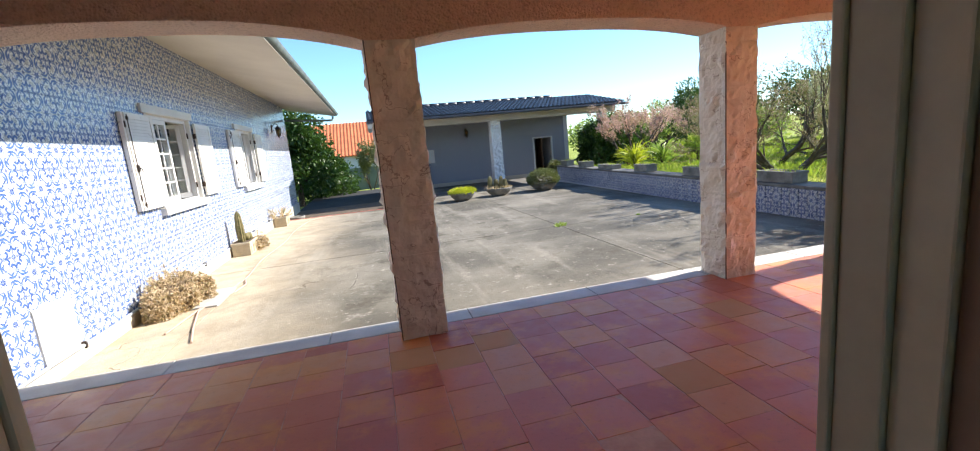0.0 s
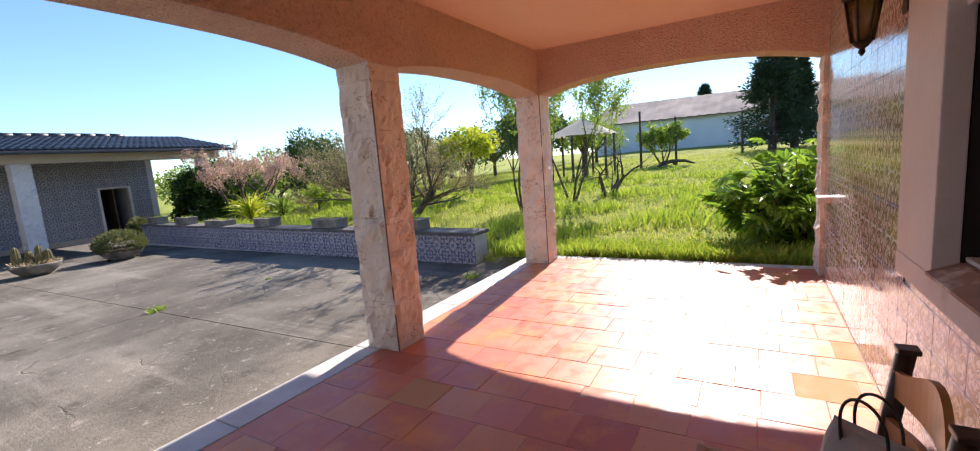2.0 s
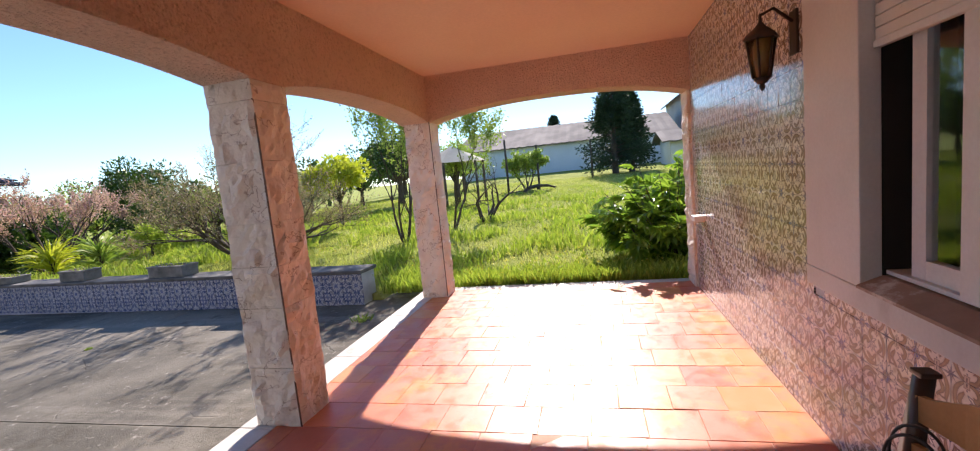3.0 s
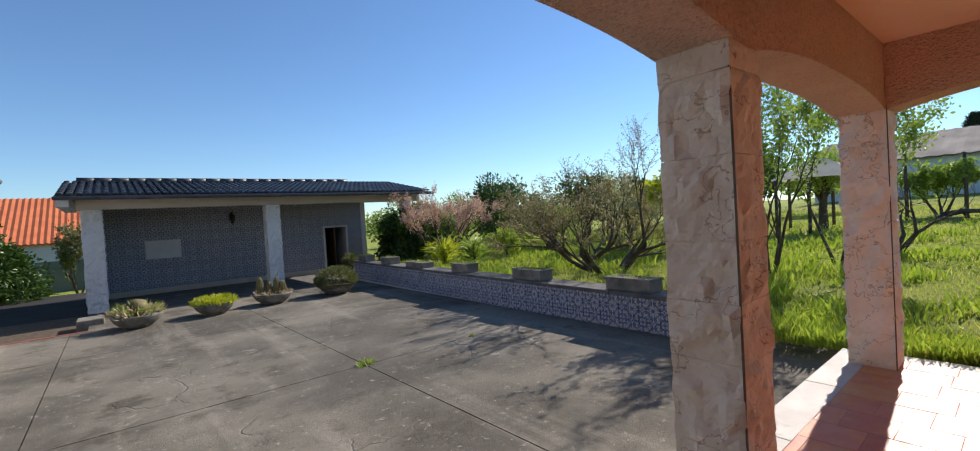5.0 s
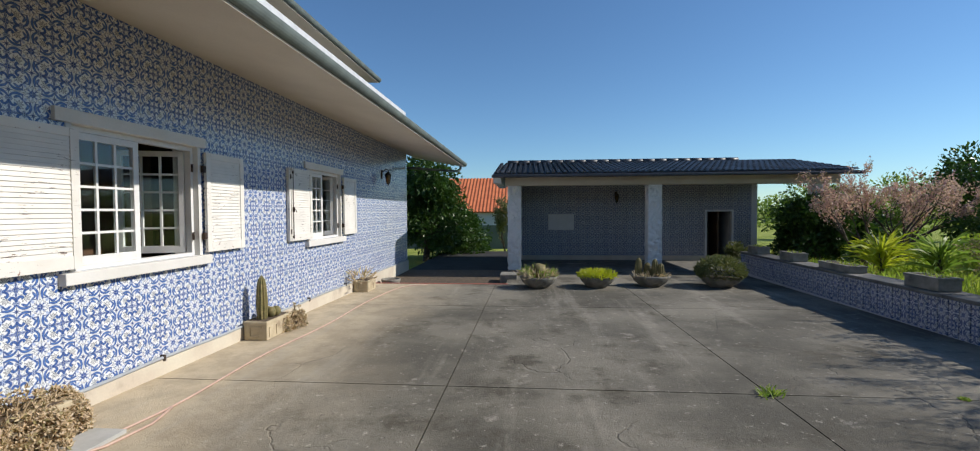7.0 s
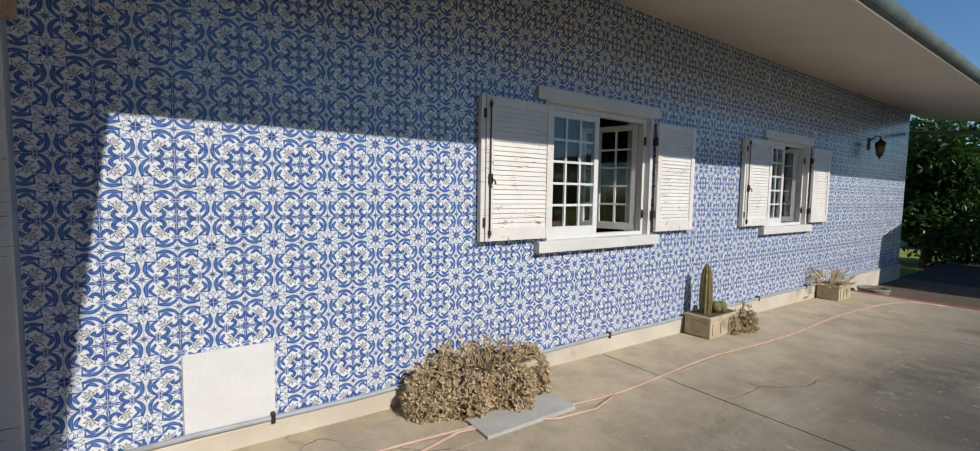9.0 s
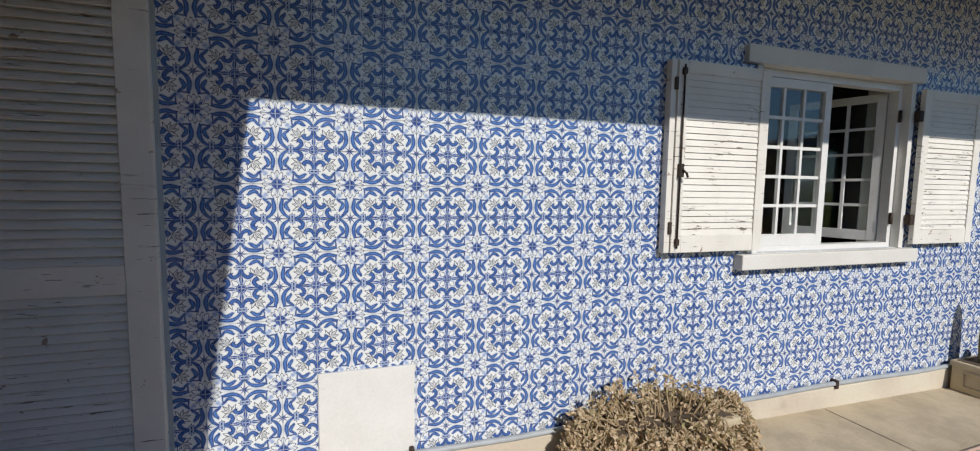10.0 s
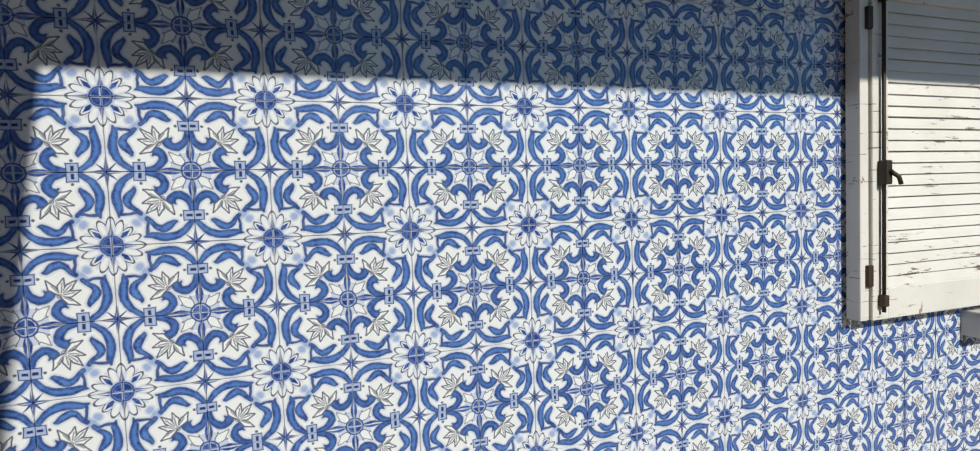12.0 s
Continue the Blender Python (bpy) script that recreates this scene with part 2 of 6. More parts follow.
M_STONE, n, p = blank("chiselled_veined_stone")
v = n.pos()
warp = n.node("ShaderNodeVectorMath", op="ADD", i0=v, i1=n.node("ShaderNodeTexNoise", 1, Vector=v, Scale=3.0, Detail=4.0))
vein = n.m("ABSOLUTE", n.m("SUBTRACT", n.noise(warp, 2.2, 4, 0.5), 0.5))
c = n.mix(n.ramp(n.noise(v, 4, 4), 0.3, 0.7), (0.86, 0.80, 0.70), (0.78, 0.70, 0.58))
c = n.mix(n.ramp(vein, 0.0, 0.010, 0.75, 0.0), c, (0.36, 0.25, 0.17))
c = n.mix(n.ramp(n.noise(v, 5, 6, 0.7), 0.60, 0.72, 0, 0.3), c, (0.52, 0.42, 0.31))
n.put(p.inputs["Base Color"], c)
p.inputs["Roughness"].default_value = 0.7
n.put(p.inputs["Normal"], n.bump(n.m("ADD", n.m("MULTIPLY", n.noise(v, 45, 4), 0.18), n.m("MULTIPLY", n.noise(v, 10, 3, 0.45), 1.6)), 0.7, 0.03))

M_TERRA, n, p = blank("glossy_terracotta")
v = n.pos()
r = n.rand()
c = n.mix(n.ramp(r, 0.0, 1.0), (0.57, 0.185, 0.115), (0.69, 0.25, 0.14))
c = n.mix(n.ramp(r, 0.80, 0.86), c, (0.66, 0.29, 0.12))
c = n.mix(n.ramp(r, 0.12, 0.08), c, (0.52, 0.15, 0.09))
c = n.mix(n.ramp(n.noise(v, 2.6, 6, 0.65), 0.47, 0.66, 0, 0.85), c, (0.72, 0.29, 0.085))
c = n.mix(n.ramp(n.noise(v, 30, 5, 0.7), 0.55, 0.75, 0, 0.35), c, (0.28, 0.09, 0.06))
n.put(p.inputs["Base Color"], c)
worn = n.ramp(n.m("FRACT", n.m("MULTIPLY", r, 7.0)), 0.968, 0.972)
c = n.mix(worn, c, (0.58, 0.31, 0.15))
n.put(p.inputs["Base Color"], c)
n.put(p.inputs["Roughness"], n.m("ADD", n.ramp(n.noise(v, 8, 5), 0.3, 0.7, 0.30, 0.52), n.m("MULTIPLY", worn, 0.4)))
p.inputs["Specular IOR Level"].default_value = 0.3
n.put(p.inputs["Normal"], n.bump(n.m("ADD", n.noise(v, 9, 3), n.m("MULTIPLY", n.noise(v, 80, 3), 0.15)), 0.25, 0.006))
M_GROUT = paint("dark_red_grout", (0.72, 0.46, 0.35), (0.60, 0.35, 0.26), 8.0, 0.9)

M_GLASS, n, p = blank("window_glass")
p.inputs["Base Color"].default_value = (0.9, 0.95, 0.95, 1)
p.inputs["Roughness"].default_value = 0.02
p.inputs["Transmission Weight"].default_value = 1.0
p.inputs["IOR"].default_value = 1.45


# ---- the painted tile: blue scrolls on white, one pattern of two by two tiles ----
REPEAT = 0.3344


def tile_paint(name, axis, origin_u, origin_v, white=(0.78, 0.80, 0.79), deep=(0.016, 0.042, 0.19), mid=(0.10, 0.215, 0.53), rough=0.16):
    mt, n, p = blank(name)
    pos = n.pos()
    sep = n.t.nodes.new("ShaderNodeSeparateXYZ")
    n.put(sep.inputs[0], n.node("ShaderNodeVectorMath", op="ADD", i0=pos, i1=n.node("ShaderNodeVectorMath", op="SCALE", i0=n.node("ShaderNodeTexNoise", 1, Vector=pos, Scale=40.0, Detail=2.0), Scale=0.005)))

    def folded(value, origin):
        a = n.m("DIVIDE", n.m("SUBTRACT", value, origin + 0.0025), REPEAT)
        return n.m("ABSOLUTE", n.m("SUBTRACT", a, n.m("ROUND", a)))

    X, Y = folded(sep.outputs[axis], origin_u), folded(sep.outputs[2], origin_v)
    lo, hi = n.m("MINIMUM", X, Y), n.m("MAXIMUM", X, Y)   # mirrored across the tile's diagonal
    P = n.node("ShaderNodeCombineXYZ", X=hi, Y=lo)

    def below(a, edge, soft=0.005):
        return n.ramp(a, n.m("SUBTRACT", edge, soft), n.m("ADD", edge, soft), 1.0, 0.0)

    def line(a, at, half, soft=0.004):
        return below(n.m("ABSOLUTE", n.m("SUBTRACT", a, at)), half, soft)

    def both(a, b):
        return n.m("MULTIPLY", a, b)

    def most(*a):
        out = a[0]
        for b in a[1:]:
            out = n.m("MAXIMUM", out, b)
        return out

    def inv(a):
        return n.m("SUBTRACT", 1.0, a)

    def stroke(*knots):
        """How far a point lies outside a rounded brush stroke through (along, across, half width)."""
        out = None
        if len(knots) > 3:
            k = [Vector(q) for q in knots]
            k = [k[0] * 2 - k[1]] + k + [k[-1] * 2 - k[-2]]
            fine = []
            for i in range(1, len(k) - 2):
                fine += [tuple(k[i]), tuple((k[i] + k[i + 1]) * 0.5625 - (k[i - 1] + k[i + 2]) * 0.0625)]
            knots = fine + [tuple(k[-2])]
        for (ax, ay, ar), (bx, by, br) in zip(knots, knots[1:]):
            d = Vector((bx - ax, by - ay, 0))
            rel = n.node("ShaderNodeVectorMath", op="SUBTRACT", i0=P, i1=Vector((ax, ay, 0)))
            t = n.node("ShaderNodeVectorMath", 1, op="DOT_PRODUCT", i0=rel, i1=d / d.length_squared)
            t = n.node("ShaderNodeClamp", Value=t)
            near = n.node("ShaderNodeVectorMath", op="SCALE", i0=d, Scale=t)
            gap = n.node("ShaderNodeVectorMath", 1, op="DISTANCE", i0=rel, i1=near)
            gap = n.m("SUBTRACT", gap, n.m("MULTIPLY_ADD", t, br - ar, ar))
            out = gap if out is None else n.m("MINIMUM", out, gap)
        return out

    def least(*a):
        out = a[0]
        for b in a[1:]:
            out = n.m("MINIMUM", out, b)
        return out

    def far_from(cx, cy):
        return n.node("ShaderNodeVectorMath", 1, op="DISTANCE", i0=P, i1=(cx, cy, 0))

    # the great hook from the clasp round to the flower, its inner leaf and the root of the leaf
    hook = stroke((0.486, 0.150, 0.014), (0.436, 0.086, 0.019), (0.365, 0.050, 0.025), (0.295, 0.048, 0.025), (0.238, 0.060, 0.019), (0.196, 0.052, 0.004))
    leaf = stroke((0.392, 0.150, 0.004), (0.374, 0.148, 0.014), (0.336, 0.118, 0.024), (0.300, 0.104, 0.023), (0.264, 0.122, 0.016), (0.240, 0.156, 0.012), (0.214, 0.178, 0.012))
    root = stroke((0.225, 0.165, 0.008), (0.212, 0.120, 0.005), (0.212, 0.070, 0.008))
    # the small hook that rolls up over the palmette
    roll = stroke((0.490, 0.235, 0.016), (0.472, 0.296, 0.021), (0.422, 0.335, 0.025), (0.380, 0.324, 0.024), (0.364, 0.300, 0.029))
    tail = stroke((0.372, 0.296, 0.012), (0.392, 0.272, 0.003))
    scroll = least(hook, leaf, root, roll, tail)
    clover = least(n.m("SUBTRACT", far_from(0.190, 0.188), 0.024), n.m("SUBTRACT", far_from(0.212, 0.165), 0.016), n.m("SUBTRACT", far_from(0.153, 0.150), 0.020))
    # palmette: three pointed petals and their mirror images
    petal = least(stroke((0.312, 0.300, 0.008), (0.352, 0.255, 0.020), (0.378, 0.204, 0.001)),
                  stroke((0.306, 0.300, 0.008), (0.300, 0.250, 0.021), (0.284, 0.196, 0.001)),
                  stroke((0.304, 0.304, 0.008), (0.254, 0.254, 0.019), (0.214, 0.214, 0.001)))
    vein = least(stroke((0.318, 0.288, 0.001), (0.350, 0.240, 0.001)), stroke((0.302, 0.288, 0.001), (0.292, 0.228, 0.001)), stroke((0.290, 0.290, 0.001), (0.240, 0.240, 0.001)))
    bud = far_from(0.311, 0.311)
    dot = far_from(0.420, 0.192)
    # flower at the corner
    rf, af = n.node("ShaderNodeVectorMath", 1, op="LENGTH", i0=P), n.m("ARCTAN2", Y, X)
    heart = both(below(rf, 0.060), inv(line(lo, 0.0, 0.006)))
    ring_f = line(rf, 0.066, 0.006)
    spoke = both(both(below(lo, n.m("MULTIPLY", n.m("SUBTRACT", 0.165, rf), 0.19)), inv(below(rf, 0.074))), inv(line(lo, 0.0, 0.0045)))
    slip = below(stroke((0.062, 0.062, 0.010), (0.078, 0.078, 0.016), (0.108, 0.108, 0.002)), 0.0)
    wave = n.m("ABSOLUTE", n.m("COSINE", n.m("MULTIPLY", af, 8.0)))
    rim = line(rf, n.m("MULTIPLY_ADD", wave, 0.050, n.m("MULTIPLY_ADD", n.m("COSINE", n.m("MULTIPLY", af, 4.0)), 0.012, 0.132)), 0.0075, 0.005)
    # cross in the middle of four tiles, with pale leaves between its arms
    over, along = n.m("SUBTRACT", 0.5, hi), n.m("SUBTRACT", 0.5, lo)
    rc = far_from(0.5, 0.5)
    u = n.m("DIVIDE", n.m("SUBTRACT", along, 0.128), 0.078)
    arm = both(below(over, n.m("MULTIPLY_ADD", n.m("MULTIPLY", u, u), -0.025, 0.025)), inv(line(over, 0.0, 0.005)))
    hub = both(below(rc, 0.050), inv(line(over, 0.0, 0.006)))
    ring_c = line(rc, 0.062, 0.006)
    pale = stroke((0.452, 0.452, 0.012), (0.432, 0.424, 0.024), (0.408, 0.398, 0.012), (0.372, 0.372, 0.001))
    wing = stroke((0.436, 0.420, 0.012), (0.440, 0.382, 0.001))
    # star, clasp, hair lines
    re = far_from(0.5, 0.0)
    ray_w = n.m("MINIMUM", lo, over)
    slant = n.m("ABSOLUTE", n.m("SUBTRACT", lo, over))
    star = most(both(both(below(re, 0.100), below(ray_w, n.m("MULTIPLY_ADD", re, -0.17, 0.019))), inv(below(ray_w, 0.003, 0.003))), both(below(re, 0.085), below(slant, n.m("MULTIPLY_ADD", re, -0.15, 0.015))))
    across = n.m("ABSOLUTE", n.m("SUBTRACT", lo, 0.19))
    clasp = n.m("MAXIMUM", n.m("SUBTRACT", across, 0.034), n.m("SUBTRACT", over, 0.062))
    hair = most(line(lo, 0.0075, 0.002, 0.003), line(over, 0.0075, 0.002, 0.003))

    brush = n.noise(pos, 70, 5, 0.65)
    ink = (0.018, 0.028, 0.085)
    body = n.mix(n.ramp(n.m("MULTIPLY_ADD", scroll, -16.0, n.m("MULTIPLY", brush, 1.1)), 0.42, 1.02), deep, mid)
    body = n.mix(n.ramp(n.m("ADD", brush, n.m("MULTIPLY", n.m("SUBTRACT", 0.045, lo), 5.0)), 0.40, 0.85, 0.0, 0.55), body, deep)
    body = n.mix(n.ramp(rc, 0.20, 0.36, 0.35, 0.0), body, deep)
    col = n.mix(n.ramp(n.noise(pos, 3, 4), 0.3, 0.7, 0.0, 0.3), white, (0.74, 0.73, 0.70))
    haze = most(0.10, both(both(below(rf, 0.175, 0.02), n.m("SUBTRACT", 1.0, wave)), 0.75), below(least(scroll, clover), 0.012, 0.018), below(clasp, 0.006, 0.010), both(below(rf, 0.085), 0.8), both(below(rc, 0.130), 0.7))
    col = n.mix(n.m("MULTIPLY", haze, 0.55), col, mid)
    col = n.mix(both(below(clover, 0.0, 0.008), 0.9), col, n.mix(0.30, mid, white))
    col = n.mix(below(scroll, 0.0), col, body)
    col = n.mix(both(line(scroll, 0.001, 0.0028, 0.003), 0.75), col, ink)
    keep = below(petal, 0.004)
    col = n.mix(both(keep, 0.9), col, white)
    col = n.mix(n.m("MULTIPLY", most(line(petal, 0.001, 0.0052), both(below(vein, 0.003), 0.9), line(bud, 0.013, 0.003), rim), 0.88), col, ink)
    col = n.mix(both(below(pale, 0.0), 0.85), col, white)
    col = n.mix(n.m("MULTIPLY", most(line(least(pale, wing), 0.001, 0.003), below(dot, 0.010)), 0.88), col, ink)
    col = n.mix(both(below(clasp, 0.0), inv(below(clasp, -0.014))), col, n.mix(0.35, mid, white))
    col = n.mix(most(line(clasp, 0.0, 0.0028, 0.003), both(below(across, 0.010), both(below(over, 0.046), inv(below(over, 0.009))))), col, n.mix(0.5, deep, ink))
    col = n.mix(most(heart, slip, arm, hub), col, n.mix(n.ramp(brush, 0.38, 0.68), deep, (0.075, 0.15, 0.43)))
    col = n.mix(most(spoke, ring_f, ring_c, star), col, n.mix(0.35, deep, (0.09, 0.15, 0.38)))
    col = n.mix(both(hair, 0.28), col, (0.20, 0.28, 0.52))
    col = n.mix(n.m("MULTIPLY", n.ramp(n.noise(pos, 0.9, 8, 0.7), 0.55, 0.8), 0.22), col, (0.45, 0.44, 0.42))
    n.put(p.inputs["Base Color"], col)
    n.put(p.inputs["Roughness"], n.ramp(n.noise(pos, 6, 5), 0.3, 0.75, rough, rough + 0.14))
    n.put(p.inputs["Normal"], n.bump(n.noise(pos, 14, 3), 0.12, 0.004))
    return mt


M_TILE_HOUSE = tile_paint("blue_painted_tile", 1, 4.221, 1.393)
# darker copy of the house tile, toned for the wall's side away from sun
M_TILE_GARDEN = tile_paint("shade_toned_tile_garden", 1, 4.30, 0.09, white=(0.60, 0.61, 0.61), deep=(0.025, 0.05, 0.18), mid=(0.09, 0.14, 0.29), rough=0.25)
# dulled copy of the house tile: shade under the garage roof coloured in
M_TILE_GARAGE = tile_paint("shade_toned_tile_garage", 0, 0.70, -0.30, white=(0.52, 0.525, 0.54), deep=(0.10, 0.11, 0.16), mid=(0.19, 0.21, 0.28), rough=0.35)
# brown copy of the blue tile: warm bounce from the floor coloured in
M_TILE_VERANDA = tile_paint("bounce_toned_tile", 0, 3.25, 0.88, white=(0.74, 0.70, 0.64), deep=(0.17, 0.12, 0.09), mid=(0.34, 0.27, 0.20), rough=0.07)

# ---- the plan ----
WALL_X = -2.81          # tiled house wall
BACK_Y = 0.45           # veranda's back wall
EDGE_Y = 3.64           # end of the terracotta floor
TILE = 0.1672           # side of a wall tile


def yard_z(x, y):
    """The concrete falls gently away from the veranda."""
    return -0.19 - 0.010 * max(0.0, min(y, 20) - 4.0)


def garden_z(x, y):
    z = -0.03 + 0.036 * max(0.0, x - 8.0) * (1.0 if y < 10 else max(0.0, 1 - (y - 10) / 25))
    z -= 0.028 * max(0.0, y - 12.0) * min(1.0, max(0.0, (x - 6.0) / 3.0))
    if y > 4.9:
        z += 0.16 * max(0.0, 1 - abs(x - 8.0) / 6.0)
    return max(z, -1.6) + 0.05 * noise.noise((x * 0.4, y * 0.4, 0.0))


# ground: one sheet to the horizon, hollow under the built floors
def ground_sheet():
    bm = bmesh.new()
    xs = [-3000, -600, -150, -60, -30, -15, -6, 0, 4] + [6.30 + 0.1 * i for i in range(0, 15)] + [7.70 + 0.7 * i for i in range(1, 41)] + [38, 42, 48, 60, 90, 200, 700, 3000]
    ys = [-3000, -600, -150, -60, -30, -15] + [-10 + 0.8 * i for i in range(0, 60)] + [40, 46, 55, 70, 100, 200, 700, 3000]
    grid = {}
    for i, x in enumerate(xs):
        for j, y in enumerate(ys):
            if x > 6.35:
                z = garden_z(x, y)
                if y > 4.7 and x < 6.42 + 0.0465 * (y - 4.86) + 0.22:
                    z = -0.85
                elif 3.8 < y <= 4.7 and x < 7.5:
                    z = -0.35
                if y > 17.0 and x < 10.5:
                    z = min(z, -0.45)
            else:
                z = -0.75 - 0.01 * max(0, min(y, 60) - 20)
            far = math.hypot(x, y)
            if far > 60:
                z = min(z, 1.5) - min(3.0, (far - 60) * 0.004)
            grid[i, j] = bm.verts.new((x, y, z))
    for i in range(len(xs) - 1):
        for j in range(len(ys) - 1):
            bm.faces.new((grid[i, j], grid[i + 1, j], grid[i + 1, j + 1], grid[i, j + 1])).smooth = True
    return bm


M_EARTH, n, p = blank("grassy_earth")
v = n.pos()
c = n.mix(n.ramp(n.noise(v, 0.35, 6, 0.6), 0.35, 0.65), (0.24, 0.30, 0.05), (0.34, 0.37, 0.09))
c = n.mix(n.ramp(n.noise(v, 2.5, 6, 0.7), 0.5, 0.7), c, (0.15, 0.21, 0.04))
c = n.mix(n.ramp(n.noise(v, 25, 5, 0.7), 0.5, 0.72, 0, 0.7), c, (0.42, 0.40, 0.15))
n.put(p.inputs["Base Color"], c)
p.inputs["Roughness"].default_value = 1.0
p.inputs["Specular IOR Level"].default_value = 0.1
n.put(p.inputs["Normal"], n.bump(n.noise(v, 40, 5, 0.7), 1.0, 0.05))
ground = solid("ground", ground_sheet(), M_EARTH, "green meadow ground of the garden", "ground", "structure")

# concrete yard in cast slabs with open joints
JX = [-2.95, -2.05, 0.25, 3.25, 6.9]
JY = [3.90, 7.95, 11.9, 14.55]


def slab(bm, x0, x1, y0, y1, drop=0.0):
    nx, ny = max(2, int((x1 - x0) / 0.5)), max(2, int((y1 - y0) / 0.5))
    top = [[bm.verts.new((x0 + (x1 - x0) * i / nx, y0 + (y1 - y0) * j / ny, yard_z(x0 + (x1 - x0) * i / nx, y0 + (y1 - y0) * j / ny) - drop)) for j in range(ny + 1)] for i in range(nx + 1)]
    for i in range(nx):
        for j in range(ny):
            bm.faces.new((top[i][j], top[i + 1][j], top[i + 1][j + 1], top[i][j + 1]))
    ring = [top[i][0] for i in range(nx + 1)] + [top[nx][j] for j in range(1, ny + 1)] + [top[i][ny] for i in range(nx - 1, -1, -1)] + [top[0][j] for j in range(ny - 1, 0, -1)]
    low = [bm.verts.new((q.co.x, q.co.y, q.co.z - 0.12)) for q in ring]
    for k in range(len(ring)):
        bm.faces.new((ring[k], low[k], low[(k + 1) % len(ring)], ring[(k + 1) % len(ring)]))


yard = holder("pavement", (0, 0, 0), "weathered grey concrete yard with open joints", "pavement", kind="structure")
for i in range(4):
    for j in range(3):
        bm = bmesh.new()
        g = 0.006
        x1 = JX[i + 1] - g
        slab(bm, JX[i] + g, x1, JY[j] + g, JY[j + 1] - g)
        part("slab", bm, M_CONCRETE, yard)
bm = bmesh.new()
slab(bm, 0.5, 7.1, JY[3] + 0.006, 17.5)
part("slab", bm, M_CONCRETE, yard)
bm = bmesh.new()
slab(bm, 6.906, 7.45, 3.906, 4.80)
part("slab", bm, M_CONCRETE, yard)
bm = boxes((-8, 9, 3.5, 18, -0.70, -0.40))
part("joint_bed", bm, M_SOIL, yard)
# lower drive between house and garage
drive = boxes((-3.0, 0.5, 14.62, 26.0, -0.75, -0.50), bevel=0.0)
# the shade over the drive is put into this near-black colour
M_DRIVE = paint("shade_painted_drive_concrete", (0.030, 0.028, 0.026), (0.020, 0.019, 0.018), 1.5, 0.95, 40, 0.4, 0.006)
solid("road", drive, M_DRIVE, "sunken concrete drive beside the house, shade painted in near black", "drive", "structure")
M_REDEDGE = paint("red_painted_edge", (0.42, 0.12, 0.08), (0.34, 0.10, 0.07), 4, 0.8)
solid("kerb", boxes((-2.75, 0.55, 14.55, 14.63, -0.72, -0.285), bevel=0.01), M_REDEDGE, "red painted concrete edge of the yard", "kerb", "structure")

# veranda floor: bed, pale kerb; the tiles come last in the file
solid("floor_bed", boxes((WALL_X, 6.28, -3.5, EDGE_Y, -0.6, -0.003)), M_GROUT, "dark red mortar bed under the tiles", "floor", "structure")
kerb = holder("floor_kerb", (0, 0, 0), "pale limestone edging of the veranda floor", "kerb", kind="structure")
x = WALL_X
while x < 6.3:
    w = min(1.15, 6.42 - x)
    part("kerb_stone", boxes((x + 0.003, x + w - 0.003, EDGE_Y, 3.89, -0.6, 0.004), bevel=0.008), M_KERB, kerb)
    x += w
y = BACK_Y
while y < 3.6:
    w = min(0.9, EDGE_Y - y)
    part("kerb_stone", boxes((6.285, 6.44, y + 0.003, y + w - 0.003, -0.6, 0.0), bevel=0.008), M_KERB, kerb)
    y += w


# pillars of chiselled stone courses
def rough_block(ax, ay, z, hgt, seed, rough=0.034):
    """One course of a square stone shaft with chiselled, uneven faces."""
    bm = bmesh.new()
    nz = max(2, int(hgt / 0.034))
    seg = 9
    rings = []
    for k in range(nz + 1):
        zz = z + 0.002 + (hgt - 0.004) * k / nz
        ring = []
        for s in range(4):
            for q in range(seg):
                f = -1 + 2 * q / seg
                px, py = ((f, -1), (1, f), (-f, 1), (-1, -f))[s]
                qx, qy = px * ax, py * ay
                amp = rough if (0 < q and 0 < k < nz) else 0.3 * rough
                d = amp * (noise.noise((qx * 9 + seed * 7, qy * 9, zz * 8)) + 0.6 * noise.noise((qx * 20, qy * 20 + seed, zz * 18)))
                nx_, ny_ = ((0, -1), (1, 0), (0, 1), (-1, 0))[s]
                if q == 0:
                    nx_, ny_ = px * 0.7, py * 0.7
                ring.append(bm.verts.new((qx + nx_ * d, qy + ny_ * d, zz)))
        rings.append(ring)
    for a, b in zip(rings, rings[1:]):
        for q in range(len(a)):
            bm.faces.new((a[q], a[(q + 1) % len(a)], b[(q + 1) % len(a)], b[q]))
    bm.faces.new(rings[0][::-1])
    bm.faces.new(rings[-1])
    return bm


